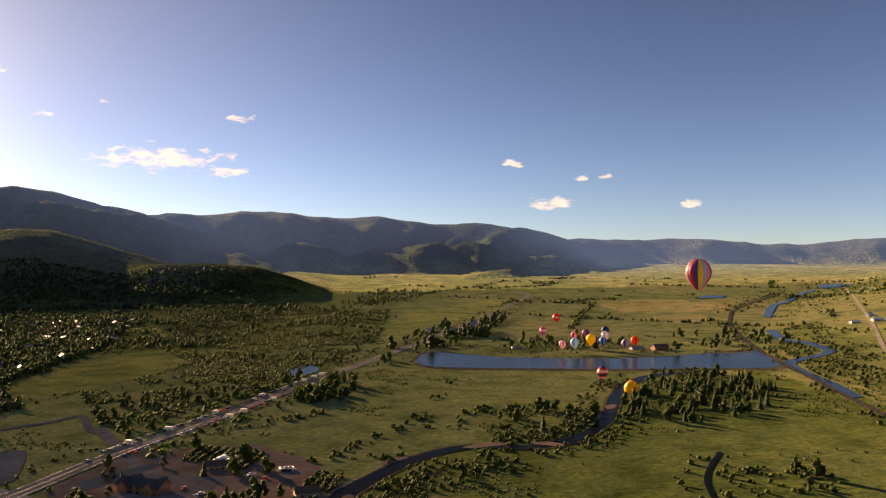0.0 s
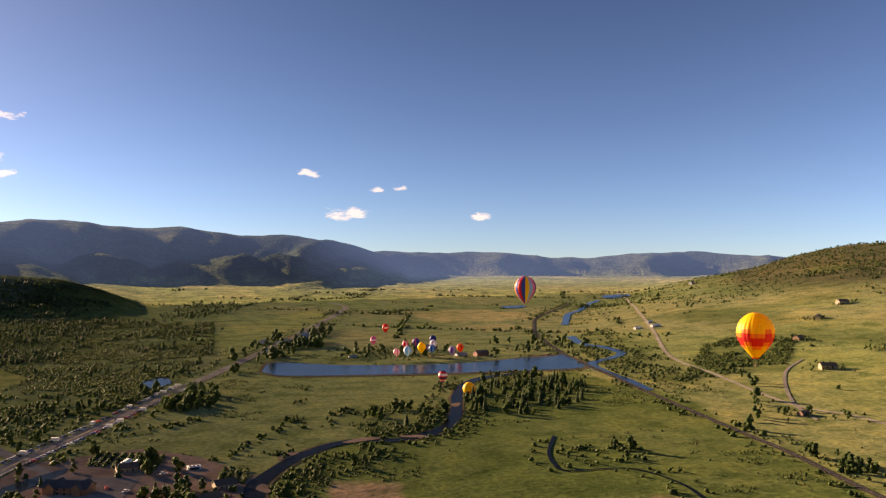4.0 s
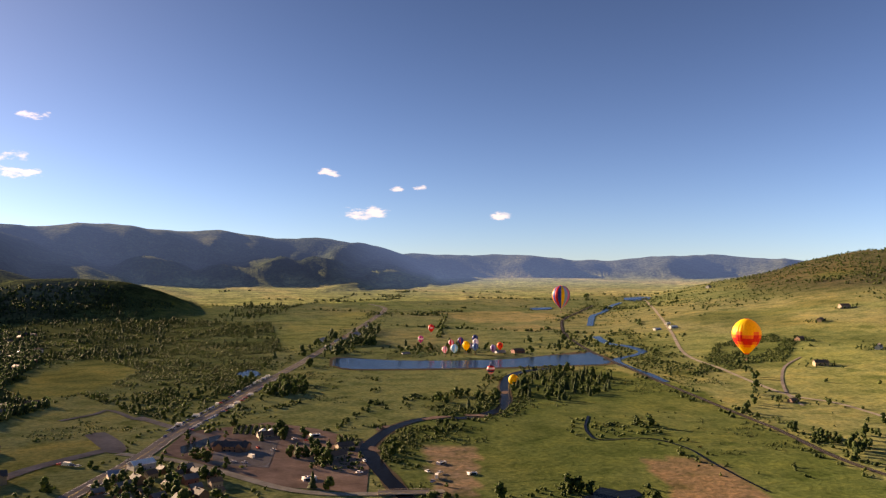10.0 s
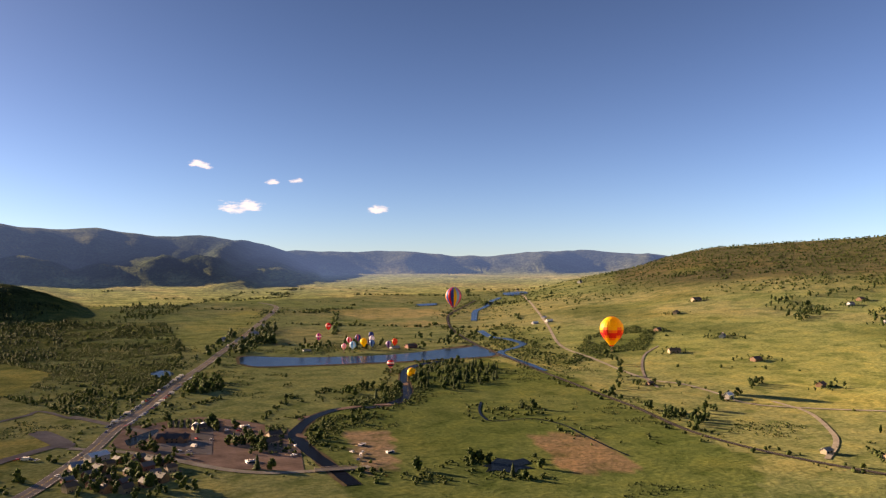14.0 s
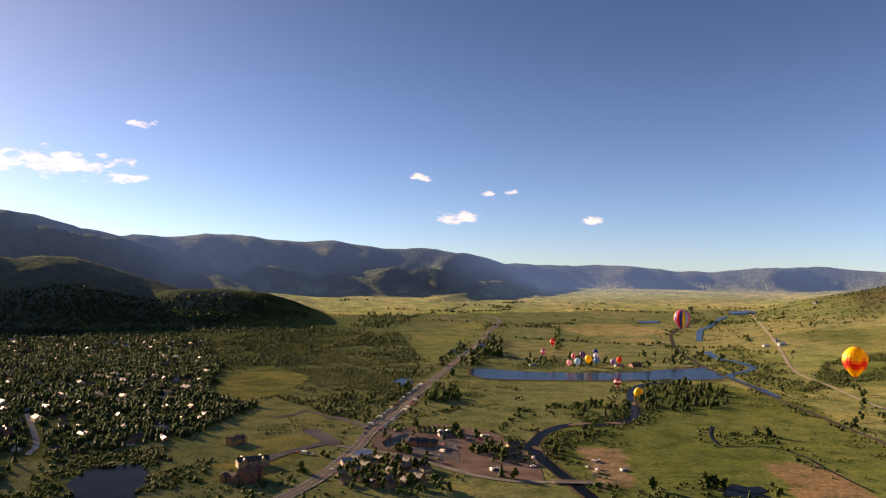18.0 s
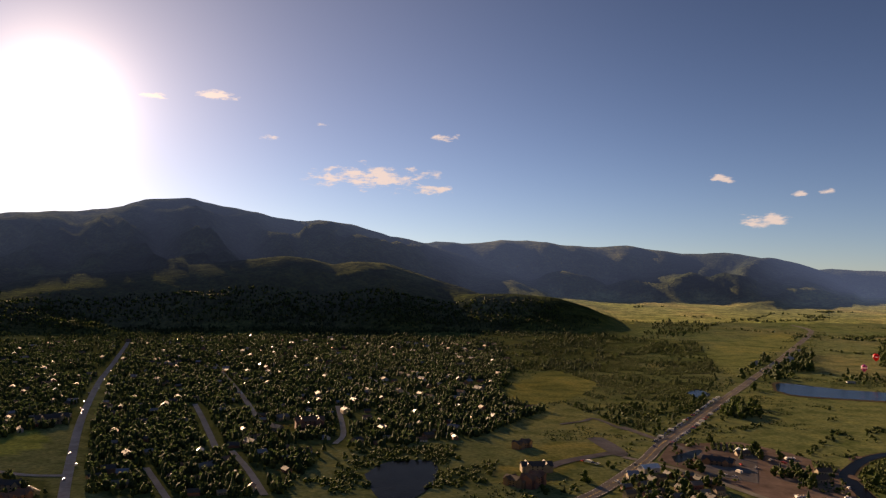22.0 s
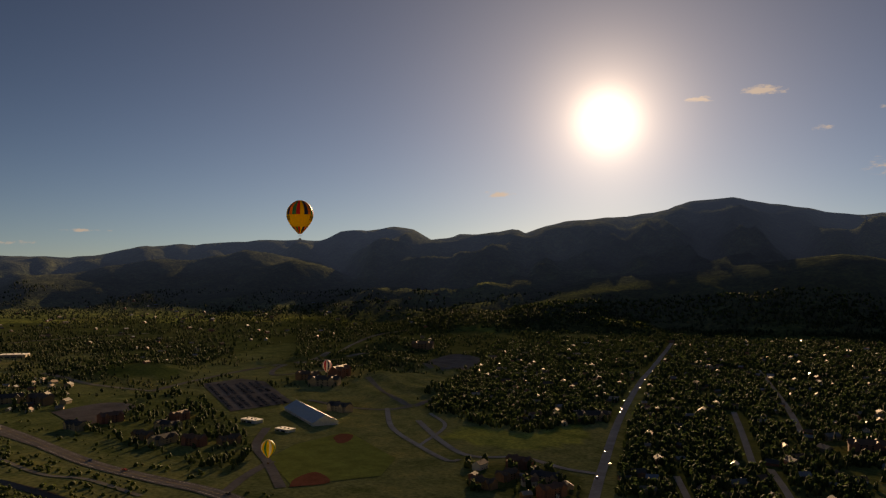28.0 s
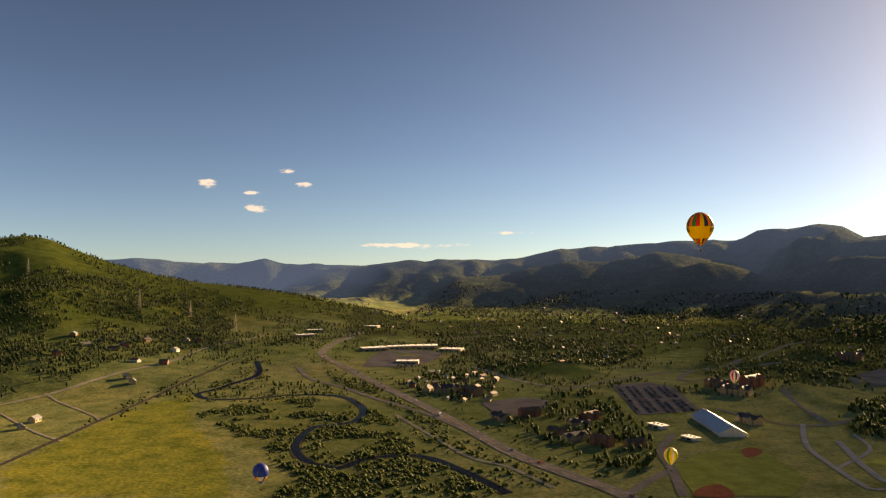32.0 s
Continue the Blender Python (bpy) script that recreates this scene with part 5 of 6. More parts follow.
spread([house(17, 10, 5.0, 3.8, WALLS[1], M_WHITE, "small white barn beside a hedgerow", "barn", chimney=False)], [(447, 443, 28, 0.8)], 12)
spread([house(9, 6, 3.0, 2.0, WALLS[5], ROOFS[4], "small pale shed in the meadow", "shed", chimney=False)], [(348, 203, 10, 1.0), (371, 135, 20, 1.2), (-1325, -601, -15, 1.6), (-1278, -604, 25, 1.2), (-1608, -528, 10, 1.6), (-1647, -542, 30, 1.6)], 9)

# the nursery yard beside the highway
big = lodge(34, 13, 2, WALLS[2], ROOFS[2], "dark-roofed timber lodge beside the asphalt lot", "lodge")
stand(big, -160, 446, -20, 0.8)
spread([house(16, 10, 3.4, 3.0, WALLS[5], ROOFS[1], "low tan shop building in the yard", "shop", chimney=False)], [(-134, 494, 15, 0.8), (-81, 408, 40, 0.9), (-72, 440, 20, 0.8)], 10)
spread([store(14, 8, 3.2, WALLS[3], M_WHITE, "flat white-roofed shed in the dirt yard", "shed")], [(-92, 489, 10, 0.6), (-106, 345, 12, 0.65), (-7, 373, 40, 0.5), (8, 339, 15, 0.45)], 9)
FOOTPRINTS += [(-160, 446, 17)]


def hoop_house():
    top = new("hoop_greenhouse", None)
    bm = bmesh.new()
    n, length, rad = 12, 16.0, 3.6
    rings = []
    for e in (-1, 1):
        rings.append([bm.verts.new((e * length / 2, math.cos(math.pi * k / n) * rad, math.sin(math.pi * k / n) * rad)) for k in range(n + 1)])
    for k in range(n):
        bm.faces.new([rings[0][k], rings[1][k], rings[1][k + 1], rings[0][k + 1]])
    for r_ in rings:
        bm.faces.new(r_)
    part("cover", bm, M_WHITE, top)
    for e in (-1, 1):
        block("end_door", (e * length / 2 - 0.06, e * length / 2 + 0.06, -0.8, 0.8, 0, 2.1), M_DOOR, top)
    return tagged(top, "white plastic hoop greenhouse in the nursery yard", "greenhouse", "hoop greenhouses")


spread([hoop_house()], [(-137, 512, 75, 0.8), (-130, 510, 75, 0.8)], 6)

# village by the highway: close-set dark roofs and a white-roofed hall
vill = [house(13, 10, 5.6, 3.6, WALLS[2], ROOFS[2], "brown village house with dark roof", "house", "village houses"), house(12, 9, 5.6, 3.4, WALLS[0], ROOFS[1], "tan village house with brown roof", "house", "village houses"), house(14, 10, 5.6, 3.6, WALLS[4], ROOFS[0], "red village house with grey roof", "house", "village houses")]
spread(vill, [(x, y, (30 if k % 3 else 120) + 7 * (k % 2), 0.58 + 0.05 * (k % 4)) for k, (x, y) in enumerate(((-206, 384), (-195, 366), (-185, 352), (-219, 356), (-211, 326), (-201, 310), (-187, 302), (-237, 307), (-180, 330), (-172, 362), (-168, 340), (-225, 338), (-198, 340), (-212, 370), (-190, 382),
                                                                                                                              (-176, 312), (-165, 318), (-222, 312), (-214, 296), (-200, 290), (-240, 330), (-182, 372)))], 7)
spread([house(24, 15, 6.0, 3.5, WALLS[1], M_WHITE, "large hall with a bright white roof", "hall", chimney=False)], [(-222, 400, 35, 0.7)], 10)
spread([house(10, 9, 4.0, 3.0, WALLS[5], ROOFS[5], "small pavilion with a pale blue roof", "pavilion", chimney=False)], [(-236, 372, 20, 0.9)], 8)

# condominiums and lodges
lod = [lodge(36, 15, 3, WALLS[2], ROOFS[1], "brown timber apartment house with cross gables", "apartment house", "apartment houses"), lodge(42, 16, 3, WALLS[0], ROOFS[2], "tan apartment house with dark roof", "apartment house", "apartment houses"), lodge(38, 16, 4, WALLS[4], ROOFS[3], "red-brown lodge with rust roof", "apartment house", "apartment houses")]
spread(lod, [(-344, 464, 60, 0.6), (-318, 372, 20, 0.65), (-314, 322, 70, 0.65), (-327, 318, 150, 0.6), (-1193, -38, 15, 0.7), (-1210, 5, 100, 0.7), (-1095, 0, 20, 0.65), (-1060, 8, 110, 0.7), (-1031, 28, 25, 0.65), (-1015, 58, 100, 0.65), (-1128, 40, 30, 0.7), (-1170, 70, 120, 0.65),
             (-1398, -23, 20, 1.0), (-1434, -54, 80, 0.9), (-753, 206, 10, 0.6), (-731, 170, 100, 0.6), (-705, 190, 20, 0.6), (-672, 160, 80, 0.6), (-725, 138, 10, 0.6), (-1305, 348, 40, 1.1), (-1348, 402, 120, 1.1), (-1363, 354, 30, 1.0), (-859, 430, 50, 0.8), (-581, 491, 30, 0.8), (-1600, 769, 40, 1.2), (-1104, 246, 10, 0.8)], 20)
# shopping centre, halls
spread([store(62, 36, 7, WALLS[5], M_WHITE, "long flat shop building with a pale roof")], [(-1985, -95, 105, 0.9), (-2020, -35, 95, 0.8), (-2045, 25, 80, 1.0), (-2000, 80, 60, 0.8), (-1800, -52, 75, 0.7), (-2172, -232, 100, 0.7), (-2250, -205, 100, 0.6), (-2380, -49, 60, 0.6)], 50)
spread([store(34, 18, 5, WALLS[3], M_WHITE, "flat grey store with pale roof by the field", "store")], [(-1106, 129, 14, 0.7), (-1035, 132, 14, 0.6)], 20)
hall = house(118, 30, 3.5, 8.0, WALLS[3], M_BLUE_ROOF, "long sports hall with a pale blue metal roof", "sports hall", chimney=False)
stand(hall, -1092, 197, -14)
FOOTPRINTS += [(-1130, 206, 42), (-1060, 188, 42)]
# lakeside sheds and barns
spread([house(26, 11, 3.6, 2.6, WALLS[3], ROOFS[4], "low grey lakeside building with pale roof", "lodge", chimney=False)], [(-21, 1333, 70, 1.0), (9, 1309, 70, 1.2), (73, 1496, 60, 1.1), (97, 1578, 60, 0.9), (49, 1406, 70, 1.3), (-13, 1199, 60, 0.8), (98, 1113, 10, 0.5), (256, 1102, 20, 0.7)], 14)
spread([house(20, 12, 4.0, 3.6, WALLS[4], ROOFS[3], "small rust-red barn by the lake", "barn", chimney=False)], [(285, 1096, 15, 1.0)], 12)


def pylon():
    """A lattice mast with three cross-arms."""
    top = new("power_pylon", None)
    bm = bmesh.new()
    for sx in (-1, 1):
        for sy in (-1, 1):
            for k in range(6):
                a, b = 3.0 * (1 - k / 6.6), 3.0 * (1 - (k + 1) / 6.6)
                z0, z1 = k * 7.0, k * 7.0 + 7.0
                for (p, q) in (((sx * a, sy * a, z0), (sx * b, sy * b, z1)), ((sx * a, sy * a, z0), (-sx * b, sy * b, z1)), ((sx * a, sy * a, z0), (sx * b, -sy * b, z1))):
                    p, q = Vector(p), Vector(q)
                    d = (q - p).normalized()
                    s = d.cross(Vector((0.3, 0.7, 0.2))).normalized() * 0.16
                    u = d.cross(s)
                    ring = [[bm.verts.new(e + s * i + u * j) for i, j in ((1, 0), (-0.5, 0.9), (-0.5, -0.9))] for e in (p, q)]
                    for i in range(3):
                        bm.faces.new([ring[0][i], ring[0][(i + 1) % 3], ring[1][(i + 1) % 3], ring[1][i]])
    part("mast", bm, M_STEEL, top)
    for z, w in ((28, 6.5), (34, 5.0), (40, 3.5)):
        block("cross_arm", (-w, w, -0.25, 0.25, z, z + 0.5), M_STEEL, top)
    return tagged(top, "grey steel lattice power pylon on the wooded hill", "power pylon", "power pylons")


spread([pylon()], [(-2413, -892, 70, 1.0), (-2292, -615, 70, 1.1), (-2348, -504, 70, 1.0), (-2189, -390, 70, 1.0)], 6)


def bridge():
    top = new("bridge", None)
    block("deck", (-17, 17, -4.5, 4.5, 0.9, 1.5), M_ASPHALT, top)
    for sy in (-1, 1):
        block("railing", (-17, 17, sy * 4.4 - 0.1, sy * 4.4 + 0.1, 2.2, 2.4), M_STEEL, top)
        for k in range(8):
            block("railing_post", (-16.5 + k * 4.7 - 0.1, -16.5 + k * 4.7 + 0.1, sy * 4.4 - 0.08, sy * 4.4 + 0.08, 1.5, 2.2), M_STEEL, top)
    for x in (-8, 8):
        block("pier", (x - 0.6, x + 0.6, -4, 4, -1, 0.9), M_BALLAST, top)
    return tagged(top, "low road bridge with steel railings over the river", "bridge")


stand(bridge(), -48, 298, -7)
# ---- vehicles ----
def car(body_mat, kind, label):
    top = new("car" if kind != "van" else "van", None)
    L_, W_ = (4.6, 1.8) if kind != "van" else (6.2, 2.1)
    if kind == "van":
        prof = [(-3.1, 0.35), (3.1, 0.35), (3.1, 1.2), (2.5, 1.5), (2.1, 2.5), (-3.1, 2.6)]
    elif kind == "pickup":
        prof = [(-2.3, 0.4), (2.3, 0.4), (2.3, 1.0), (1.2, 1.1), (-2.3, 1.1)]
    else:
        prof = [(-2.3, 0.35), (2.3, 0.35), (2.3, 0.8), (1.3, 0.98), (-1.9, 1.02), (-2.3, 0.9)]
    def slab(points, half, mat, name, label_=""):
        bm = bmesh.new()
        a = [bm.verts.new((x, -half, z)) for x, z in points]
        b = [bm.verts.new((x, half, z)) for x, z in points]
        bm.faces.new(a)
        bm.faces.new(list(reversed(b)))
        for i in range(len(points)):
            j = (i + 1) % len(points)
            bm.faces.new([a[j], a[i], b[i], b[j]])
        bmesh.ops.recalc_face_normals(bm, faces=bm.faces)
        return part(name, bm, mat, top, label_)
    slab(prof, W_ / 2, body_mat, "body")
    if kind == "van":
        slab([(2.2, 1.5), (2.55, 1.5), (2.2, 2.35), (1.9, 2.35)], W_ / 2 + 0.02, M_GLASS, "windscreen")
    else:
        cab = [(1.0, 1.0), (0.35, 1.55), (-0.6, 1.55), (-0.8, 1.0)] if kind == "pickup" else [(1.1, 0.98), (0.4, 1.45), (-1.2, 1.48), (-1.9, 1.0)]
        slab(cab, W_ / 2 - 0.08, M_GLASS, "cabin_glass")
        slab([(0.42, 1.46), (0.42, 1.56), (-1.15 if kind != "pickup" else -0.6, 1.56), (-1.2 if kind != "pickup" else -0.6, 1.46)], W_ / 2 - 0.1, body_mat, "roof_panel")
    for sx in (-1.4, 1.4):
        for sy in (-1, 1):
            bm = bmesh.new()
            bmesh.ops.create_cone(bm, cap_ends=True, segments=10, radius1=0.34, radius2=0.34, depth=0.24, matrix=pose(sx * L_ / 4.6, sy * (W_ / 2 - 0.1), 0.34, 90, 0, 0))
            part("wheel", bm, M_RUBBER, top)
    return tagged(top, label, "car" if kind != "van" else "van", "parked cars")


def gloss(name, c):
    return surface(name, c, 0.45, 0.0, scale=0.3, vary=0.06)


CARS = [car(gloss("white_paint", (0.75, 0.75, 0.74)), "car", "white car parked beside the road"), car(gloss("silver_paint", (0.45, 0.46, 0.48)), "car", "silver car parked in a row"), car(gloss("black_paint", (0.02, 0.02, 0.022)), "car", "black car parked in a row"),
        car(gloss("red_paint", (0.4, 0.03, 0.02)), "pickup", "red pickup truck parked in a row"), car(gloss("blue_paint", (0.05, 0.09, 0.22)), "car", "dark blue car parked in a row"), car(gloss("grey_paint", (0.18, 0.18, 0.19)), "pickup", "grey pickup truck parked in a row"),
        car(gloss("cream_paint", (0.7, 0.66, 0.58)), "van", "white van parked beside the road")]
lots = []
crng = np.random.default_rng(21)
c = course_of(HIGHWAY_SOUTH, 5.2)
d = np.gradient(c, axis=0)
d /= np.linalg.norm(d, axis=1)[:, None]
for i in range(len(c)):
    if 520 < c[i, 1] < 880:
        for s in (-1, 1):
            if crng.uniform() < (0.8 if s > 0 else 0.72):
                off = s * 9.0
                lots.append((c[i, 0] - d[i, 1] * off, c[i, 1] + d[i, 0] * off, math.degrees(math.atan2(d[i, 1], d[i, 0])) + crng.normal(0, 5) + crng.choice([0, 75, 90]), 1.1))
    elif (300 < c[i, 1] < 1900) and crng.uniform() < 0.05:
        lots.append((c[i, 0] - d[i, 1] * 4, c[i, 1] + d[i, 0] * 4, math.degrees(math.atan2(d[i, 1], d[i, 0])), 1.1))
c = course_of(HIGHWAY_NORTH, 40)
d = np.gradient(c, axis=0)
for i in range(8, len(c) - 8):
    if crng.uniform() < 0.35:
        n_ = np.linalg.norm(d[i])
        s = crng.choice([-4, 4])
        lots.append((c[i, 0] - d[i, 1] / n_ * s, c[i, 1] + d[i, 0] / n_ * s, math.degrees(math.atan2(d[i, 1], d[i, 0])), 1.2))
for x, y in ((-150, 401), (-128, 440), (-140, 450), (-145, 418), (-158, 405), (-19, 333), (-24, 322), (-14, 345), (-22, 350), (-70, 356), (-62, 390), (-100, 470), (-110, 478), (-120, 484), (-281, 420), (-272, 415), (-267, 412), (-276, 417), (-235, 330), (-243, 345), (-248, 352)):
    lots.append((x, y, crng.uniform(0, 180), 1.1))
c = course_of(MAIN_STREET, 22)
for i in range(3, len(c) - 20):
    if crng.uniform() < 0.35:
        lots.append((c[i, 0] + crng.choice([-4.5, 4.5]), c[i, 1] - crng.choice([-3, 3]), 123, 1.1))
order = crng.choice([0, 1, 1, 2, 2, 3, 4, 4, 5, 6], len(lots))
fresh = set()
for k, (x, y, turn, s) in zip(order, lots):
    z = float(terrain(x, y)) + 0.5
    if k in fresh:
        t = copy_thing(CARS[k], pose(x, y, z, 0, 0, turn))
        t.scale = (s,) * 3
    else:
        fresh.add(k)
        CARS[k].matrix_basis = pose(x, y, z, 0, 0, turn)
        CARS[k].scale = (s,) * 3


# close rows of cars in the gravel lot, too many and too far to count
M_FLEET = surface("parked_car_paint", (0.11, 0.11, 0.12), 0.92, 0.0, scale=0.3, vary=0.1, island=0.8)
vs, fs, n_ = [], [], 0
base_v = np.array([(x, y, z) for x, y, z in ((-2.3, -0.9, 0.3), (2.3, -0.9, 0.3), (2.3, 0.9, 0.3), (-2.3, 0.9, 0.3), (-2.3, -0.9, 0.95), (2.3, -0.9, 0.8), (2.3, 0.9, 0.8), (-2.3, 0.9, 0.95), (-1.2, -0.75, 1.5), (0.5, -0.75, 1.5), (0.5, 0.75, 1.5), (-1.2, 0.75, 1.5))])
base_f = np.array([(0, 1, 5), (0, 5, 4), (2, 3, 7), (2, 7, 6), (1, 2, 6), (1, 6, 5), (3, 0, 4), (3, 4, 7), (4, 5, 9), (4, 9, 8), (6, 7, 11), (6, 11, 10), (5, 6, 10), (5, 10, 9), (7, 4, 8), (7, 8, 11), (8, 9, 10), (8, 10, 11)])
for row in range(8):
    for k in range(70):
        x, y = -1436 + k * 3.4 + row * 3.0, 222 - k * 1.05 + row * 11.5 + (3 if row % 2 else 0)
        if bool(inside(PARKING, np.array([x]), np.array([y]))[0]) and crng.uniform() < 0.72 and 4 < k % 36:
            a = math.radians(73 + crng.normal(0, 2))
            q = base_v * 1.1
            q = np.stack([q[:, 0] * math.cos(a) - q[:, 1] * math.sin(a) + x, q[:, 0] * math.sin(a) + q[:, 1] * math.cos(a) + y, q[:, 2] + float(terrain(x, y)) + 0.5], 1)
            vs.append(q)
            fs.append(base_f + n_)
            n_ += len(q)
tagged(built("car_rows", mesh_of("car_rows", np.concatenate(vs), np.concatenate(fs)), M_FLEET), "close rows of dark parked cars on gravel", "parked cars", kind="stuff")
# ---- hot-air balloons ----
def cloth(name, c):
    m, n, l, p = shader(name)
    t = noise_node(n, l, 0.8, 4)
    col = ramp(n, l, t.outputs["Fac"], [(0.3, [k * 0.85 for k in c]), (0.7, [min(1, k * 1.08) for k in c])]).outputs["Color"]
    l.new(col, p.inputs["Base Color"])
    p.inputs["Roughness"].default_value = 0.5
    p.inputs["Specular IOR Level"].default_value = 0.25
    bump(n, l, t.outputs["Fac"], 0.25, 0.2, p)
    tr = n.new("ShaderNodeBsdfTranslucent")
    l.new(col, tr.inputs["Color"])
    ms = n.new("ShaderNodeMixShader")
    ms.inputs[0].default_value = 0.4
    l.new(p.outputs[0], ms.inputs[1])
    l.new(tr.outputs[0], ms.inputs[2])
    l.new(ms.outputs[0], n["Material Output"].inputs["Surface"])
    return m


CLOTH = {k: cloth(k + "_balloon_nylon", c) for k, c in dict(yellow=(0.85, 0.58, 0.02), red=(0.62, 0.03, 0.03), orange=(0.8, 0.22, 0.03), blue=(0.03, 0.07, 0.36), navy=(0.02, 0.03, 0.10), sky=(0.22, 0.46, 0.72),
                                                           white=(0.8, 0.79, 0.77), pink=(0.78, 0.16, 0.32), purple=(0.22, 0.05, 0.26), green=(0.03, 0.24, 0.10), black=(0.015, 0.015, 0.02), lilac=(0.5, 0.42, 0.62)).items()}
PROFILE = [(0.0, 1.10), (0.16, 1.085), (0.34, 1.03), (0.55, 0.90), (0.74, 0.72), (0.9, 0.48), (0.985, 0.22), (1.0, -0.02), (0.965, -0.26), (0.875, -0.50), (0.75, -0.72), (0.60, -0.92), (0.45, -1.10), (0.31, -1.26), (0.20, -1.38), (0.155, -1.45)]


def balloon(place, diameter, gores, paint, label, basket=True, lettered=False):
    """paint(gore, row) names the cloth of a piece; rows run from the crown to the mouth. Each gore is a bulging strip of its own."""
    top = new("hot_air_balloon", None)
    r = diameter / 2
    for g in range(gores):
        names, rows = [], []
        verts, faces = [], []
        steps = 4
        for i, (pr, pz) in enumerate(PROFILE):
            for k in range(steps + 1):
                a = 6.28318 * (g + k / steps) / gores
                puff = 1 + 0.022 * math.sin(math.pi * k / steps)
                verts.append((math.cos(a) * pr * puff * r, math.sin(a) * pr * puff * r, pz * r))
        me = bpy.data.meshes.new("gore")
        index = []
        for i in range(len(PROFILE) - 1):
            want = paint(g, i)
            if want not in names:
                names.append(want)
            for k in range(steps):
                a = i * (steps + 1) + k
                faces.append((a, a + steps + 1, a + steps + 2, a + 1))
                index.append(names.index(want))
        me.from_pydata(verts, [], faces)
        for nme in names:
            me.materials.append(CLOTH[nme])
        me.polygons.foreach_set("material_index", index)
        me.polygons.foreach_set("use_smooth", [True] * len(faces))
        me.update()
        built("gore", me, None, top)
    if basket:
        b = block("basket", (-0.75, 0.75, -0.6, 0.6, -1.45 * r - 5.2, -1.45 * r - 4.0), M_WICKER, top, "brown wicker basket")
        block("rim", (-0.8, 0.8, -0.65, 0.65, -1.45 * r - 3.99, -1.45 * r - 3.85), M_DOOR, b)
        block("burner_frame", (-0.5, 0.5, -0.4, 0.4, -1.45 * r - 1.9, -1.45 * r - 1.7), M_STEEL, top)
        for sx in (-1, 1):
            for sy in (-1, 1):
                bm = bmesh.new()
                p, q = Vector((sx * 0.7, sy * 0.55, -1.45 * r - 3.9)), Vector((sx * 0.11 * r, sy * 0.11 * r, -1.44 * r))
                d_ = (q - p).normalized()
                s_ = d_.orthogonal().normalized() * 0.05
                u_ = d_.cross(s_)
                ring = [[bm.verts.new(e + s_ * i + u_ * j) for i, j in ((1, 0), (-0.5, 0.87), (-0.5, -0.87))] for e in (p, q)]
                for i in range(3):
                    bm.faces.new([ring[0][i], ring[0][(i + 1) % 3], ring[1][(i + 1) % 3], ring[1][i]])
                part("cable", bm, M_STEEL, top)
    if lettered:
        # a row of plain dark bars in place of the maker's lettering
        for side in range(2):
            for k in range(9):
                if k == 4:
                    continue
                a0 = side * math.pi + (k - 4.5) * 0.16 + 0.6
                bm = bmesh.new()
                loops = []
                for z in (-0.10, -0.42):
                    rr = np.interp(-z, [0.02, 0.26, 0.5], [1.0, 0.965, 0.875]) * r * 1.035
                    loops.append([bm.verts.new((math.cos(a0 + t_) * rr, math.sin(a0 + t_) * rr, z * r)) for t_ in (0, 0.05, 0.1)])
                for i in range(2):
                    bm.faces.new([loops[0][i], loops[1][i], loops[1][i + 1], loops[0][i + 1]])
                part("lettering_bar", bm, CLOTH["black"], top)
    top.matrix_basis = pose(*place, 0, 0, 25)
    return tagged(top, label, "hot-air balloon", "hot-air balloons")


def by_gore(*names):
    return lambda g, i: names[g % len(names)]


YELLOW_RED = ["red"] + ["yellow"] * 6 + ["orange"] + ["red"] * 2 + ["orange"] + ["yellow"] * 3 + ["red"]
balloon((262, 396, 91), 23.5, 24, lambda g, i: YELLOW_RED[max(0, min(14, i + (1 if g % 5 in (1, 2) and 5 < i < 11 else 0)))], "yellow hot-air balloon with a ragged red band")
balloon((230, 750, 110), 22.5, 16, by_gore("red", "blue", "yellow", "sky", "pink", "navy", "orange", "blue"), "multicoloured striped hot-air balloon over the valley")
balloon((172, 762, 4), 13.0, 16, lambda g, i: "orange" if (g + i) % 9 == 0 else "yellow", "bright yellow hot-air balloon low over the river")
balloon((171, 1258, 31), 11.0, 12, lambda g, i: "white" if 5 < i < 8 and g % 3 else "red", "red hot-air balloon with white marks")
balloon((150, 1250, 12), 10.5, 12, lambda g, i: "white" if i in (6, 7) else ("purple" if g % 2 else "pink"), "purple and white hot-air balloon over the meadow")
balloon((152, 795, 14), 10.0, 12, lambda g, i: ["navy", "navy", "navy", "red", "red", "white", "white", "red", "navy", "navy", "red", "white", "red", "navy", "navy"][i], "red, white and navy banded hot-air balloon")
balloon((-870, 55, 222), 23.0, 20, lambda g, i: "yellow" if 6 < i < 11 else ("green", "red", "yellow", "navy", "orange")[g % 5], "yellow hot-air balloon with coloured stripes and dark lettering", lettered=True)
balloon((-826, -322, 40), 11.5, 16, lambda g, i: "blue" if i < 9 else (("red", "yellow", "white", "white")[g % 4] if i < 12 else "blue"), "blue hot-air balloon with a red and white hem")
balloon((-854, 16, 28), 11.5, 16, lambda g, i: ("green", "yellow", "white", "yellow")[g % 4], "green and yellow striped hot-air balloon above the field")
balloon((-1068, 205, 62), 11.5, 16, lambda g, i: ("red", "white", "navy", "white")[g % 4], "red, white and navy striped hot-air balloon")
balloon((297, 57, 15), 18.5, 16, lambda g, i: "pink" if (g + i) % 4 < 2 else "white", "pink and white spiral hot-air balloon low over the field")
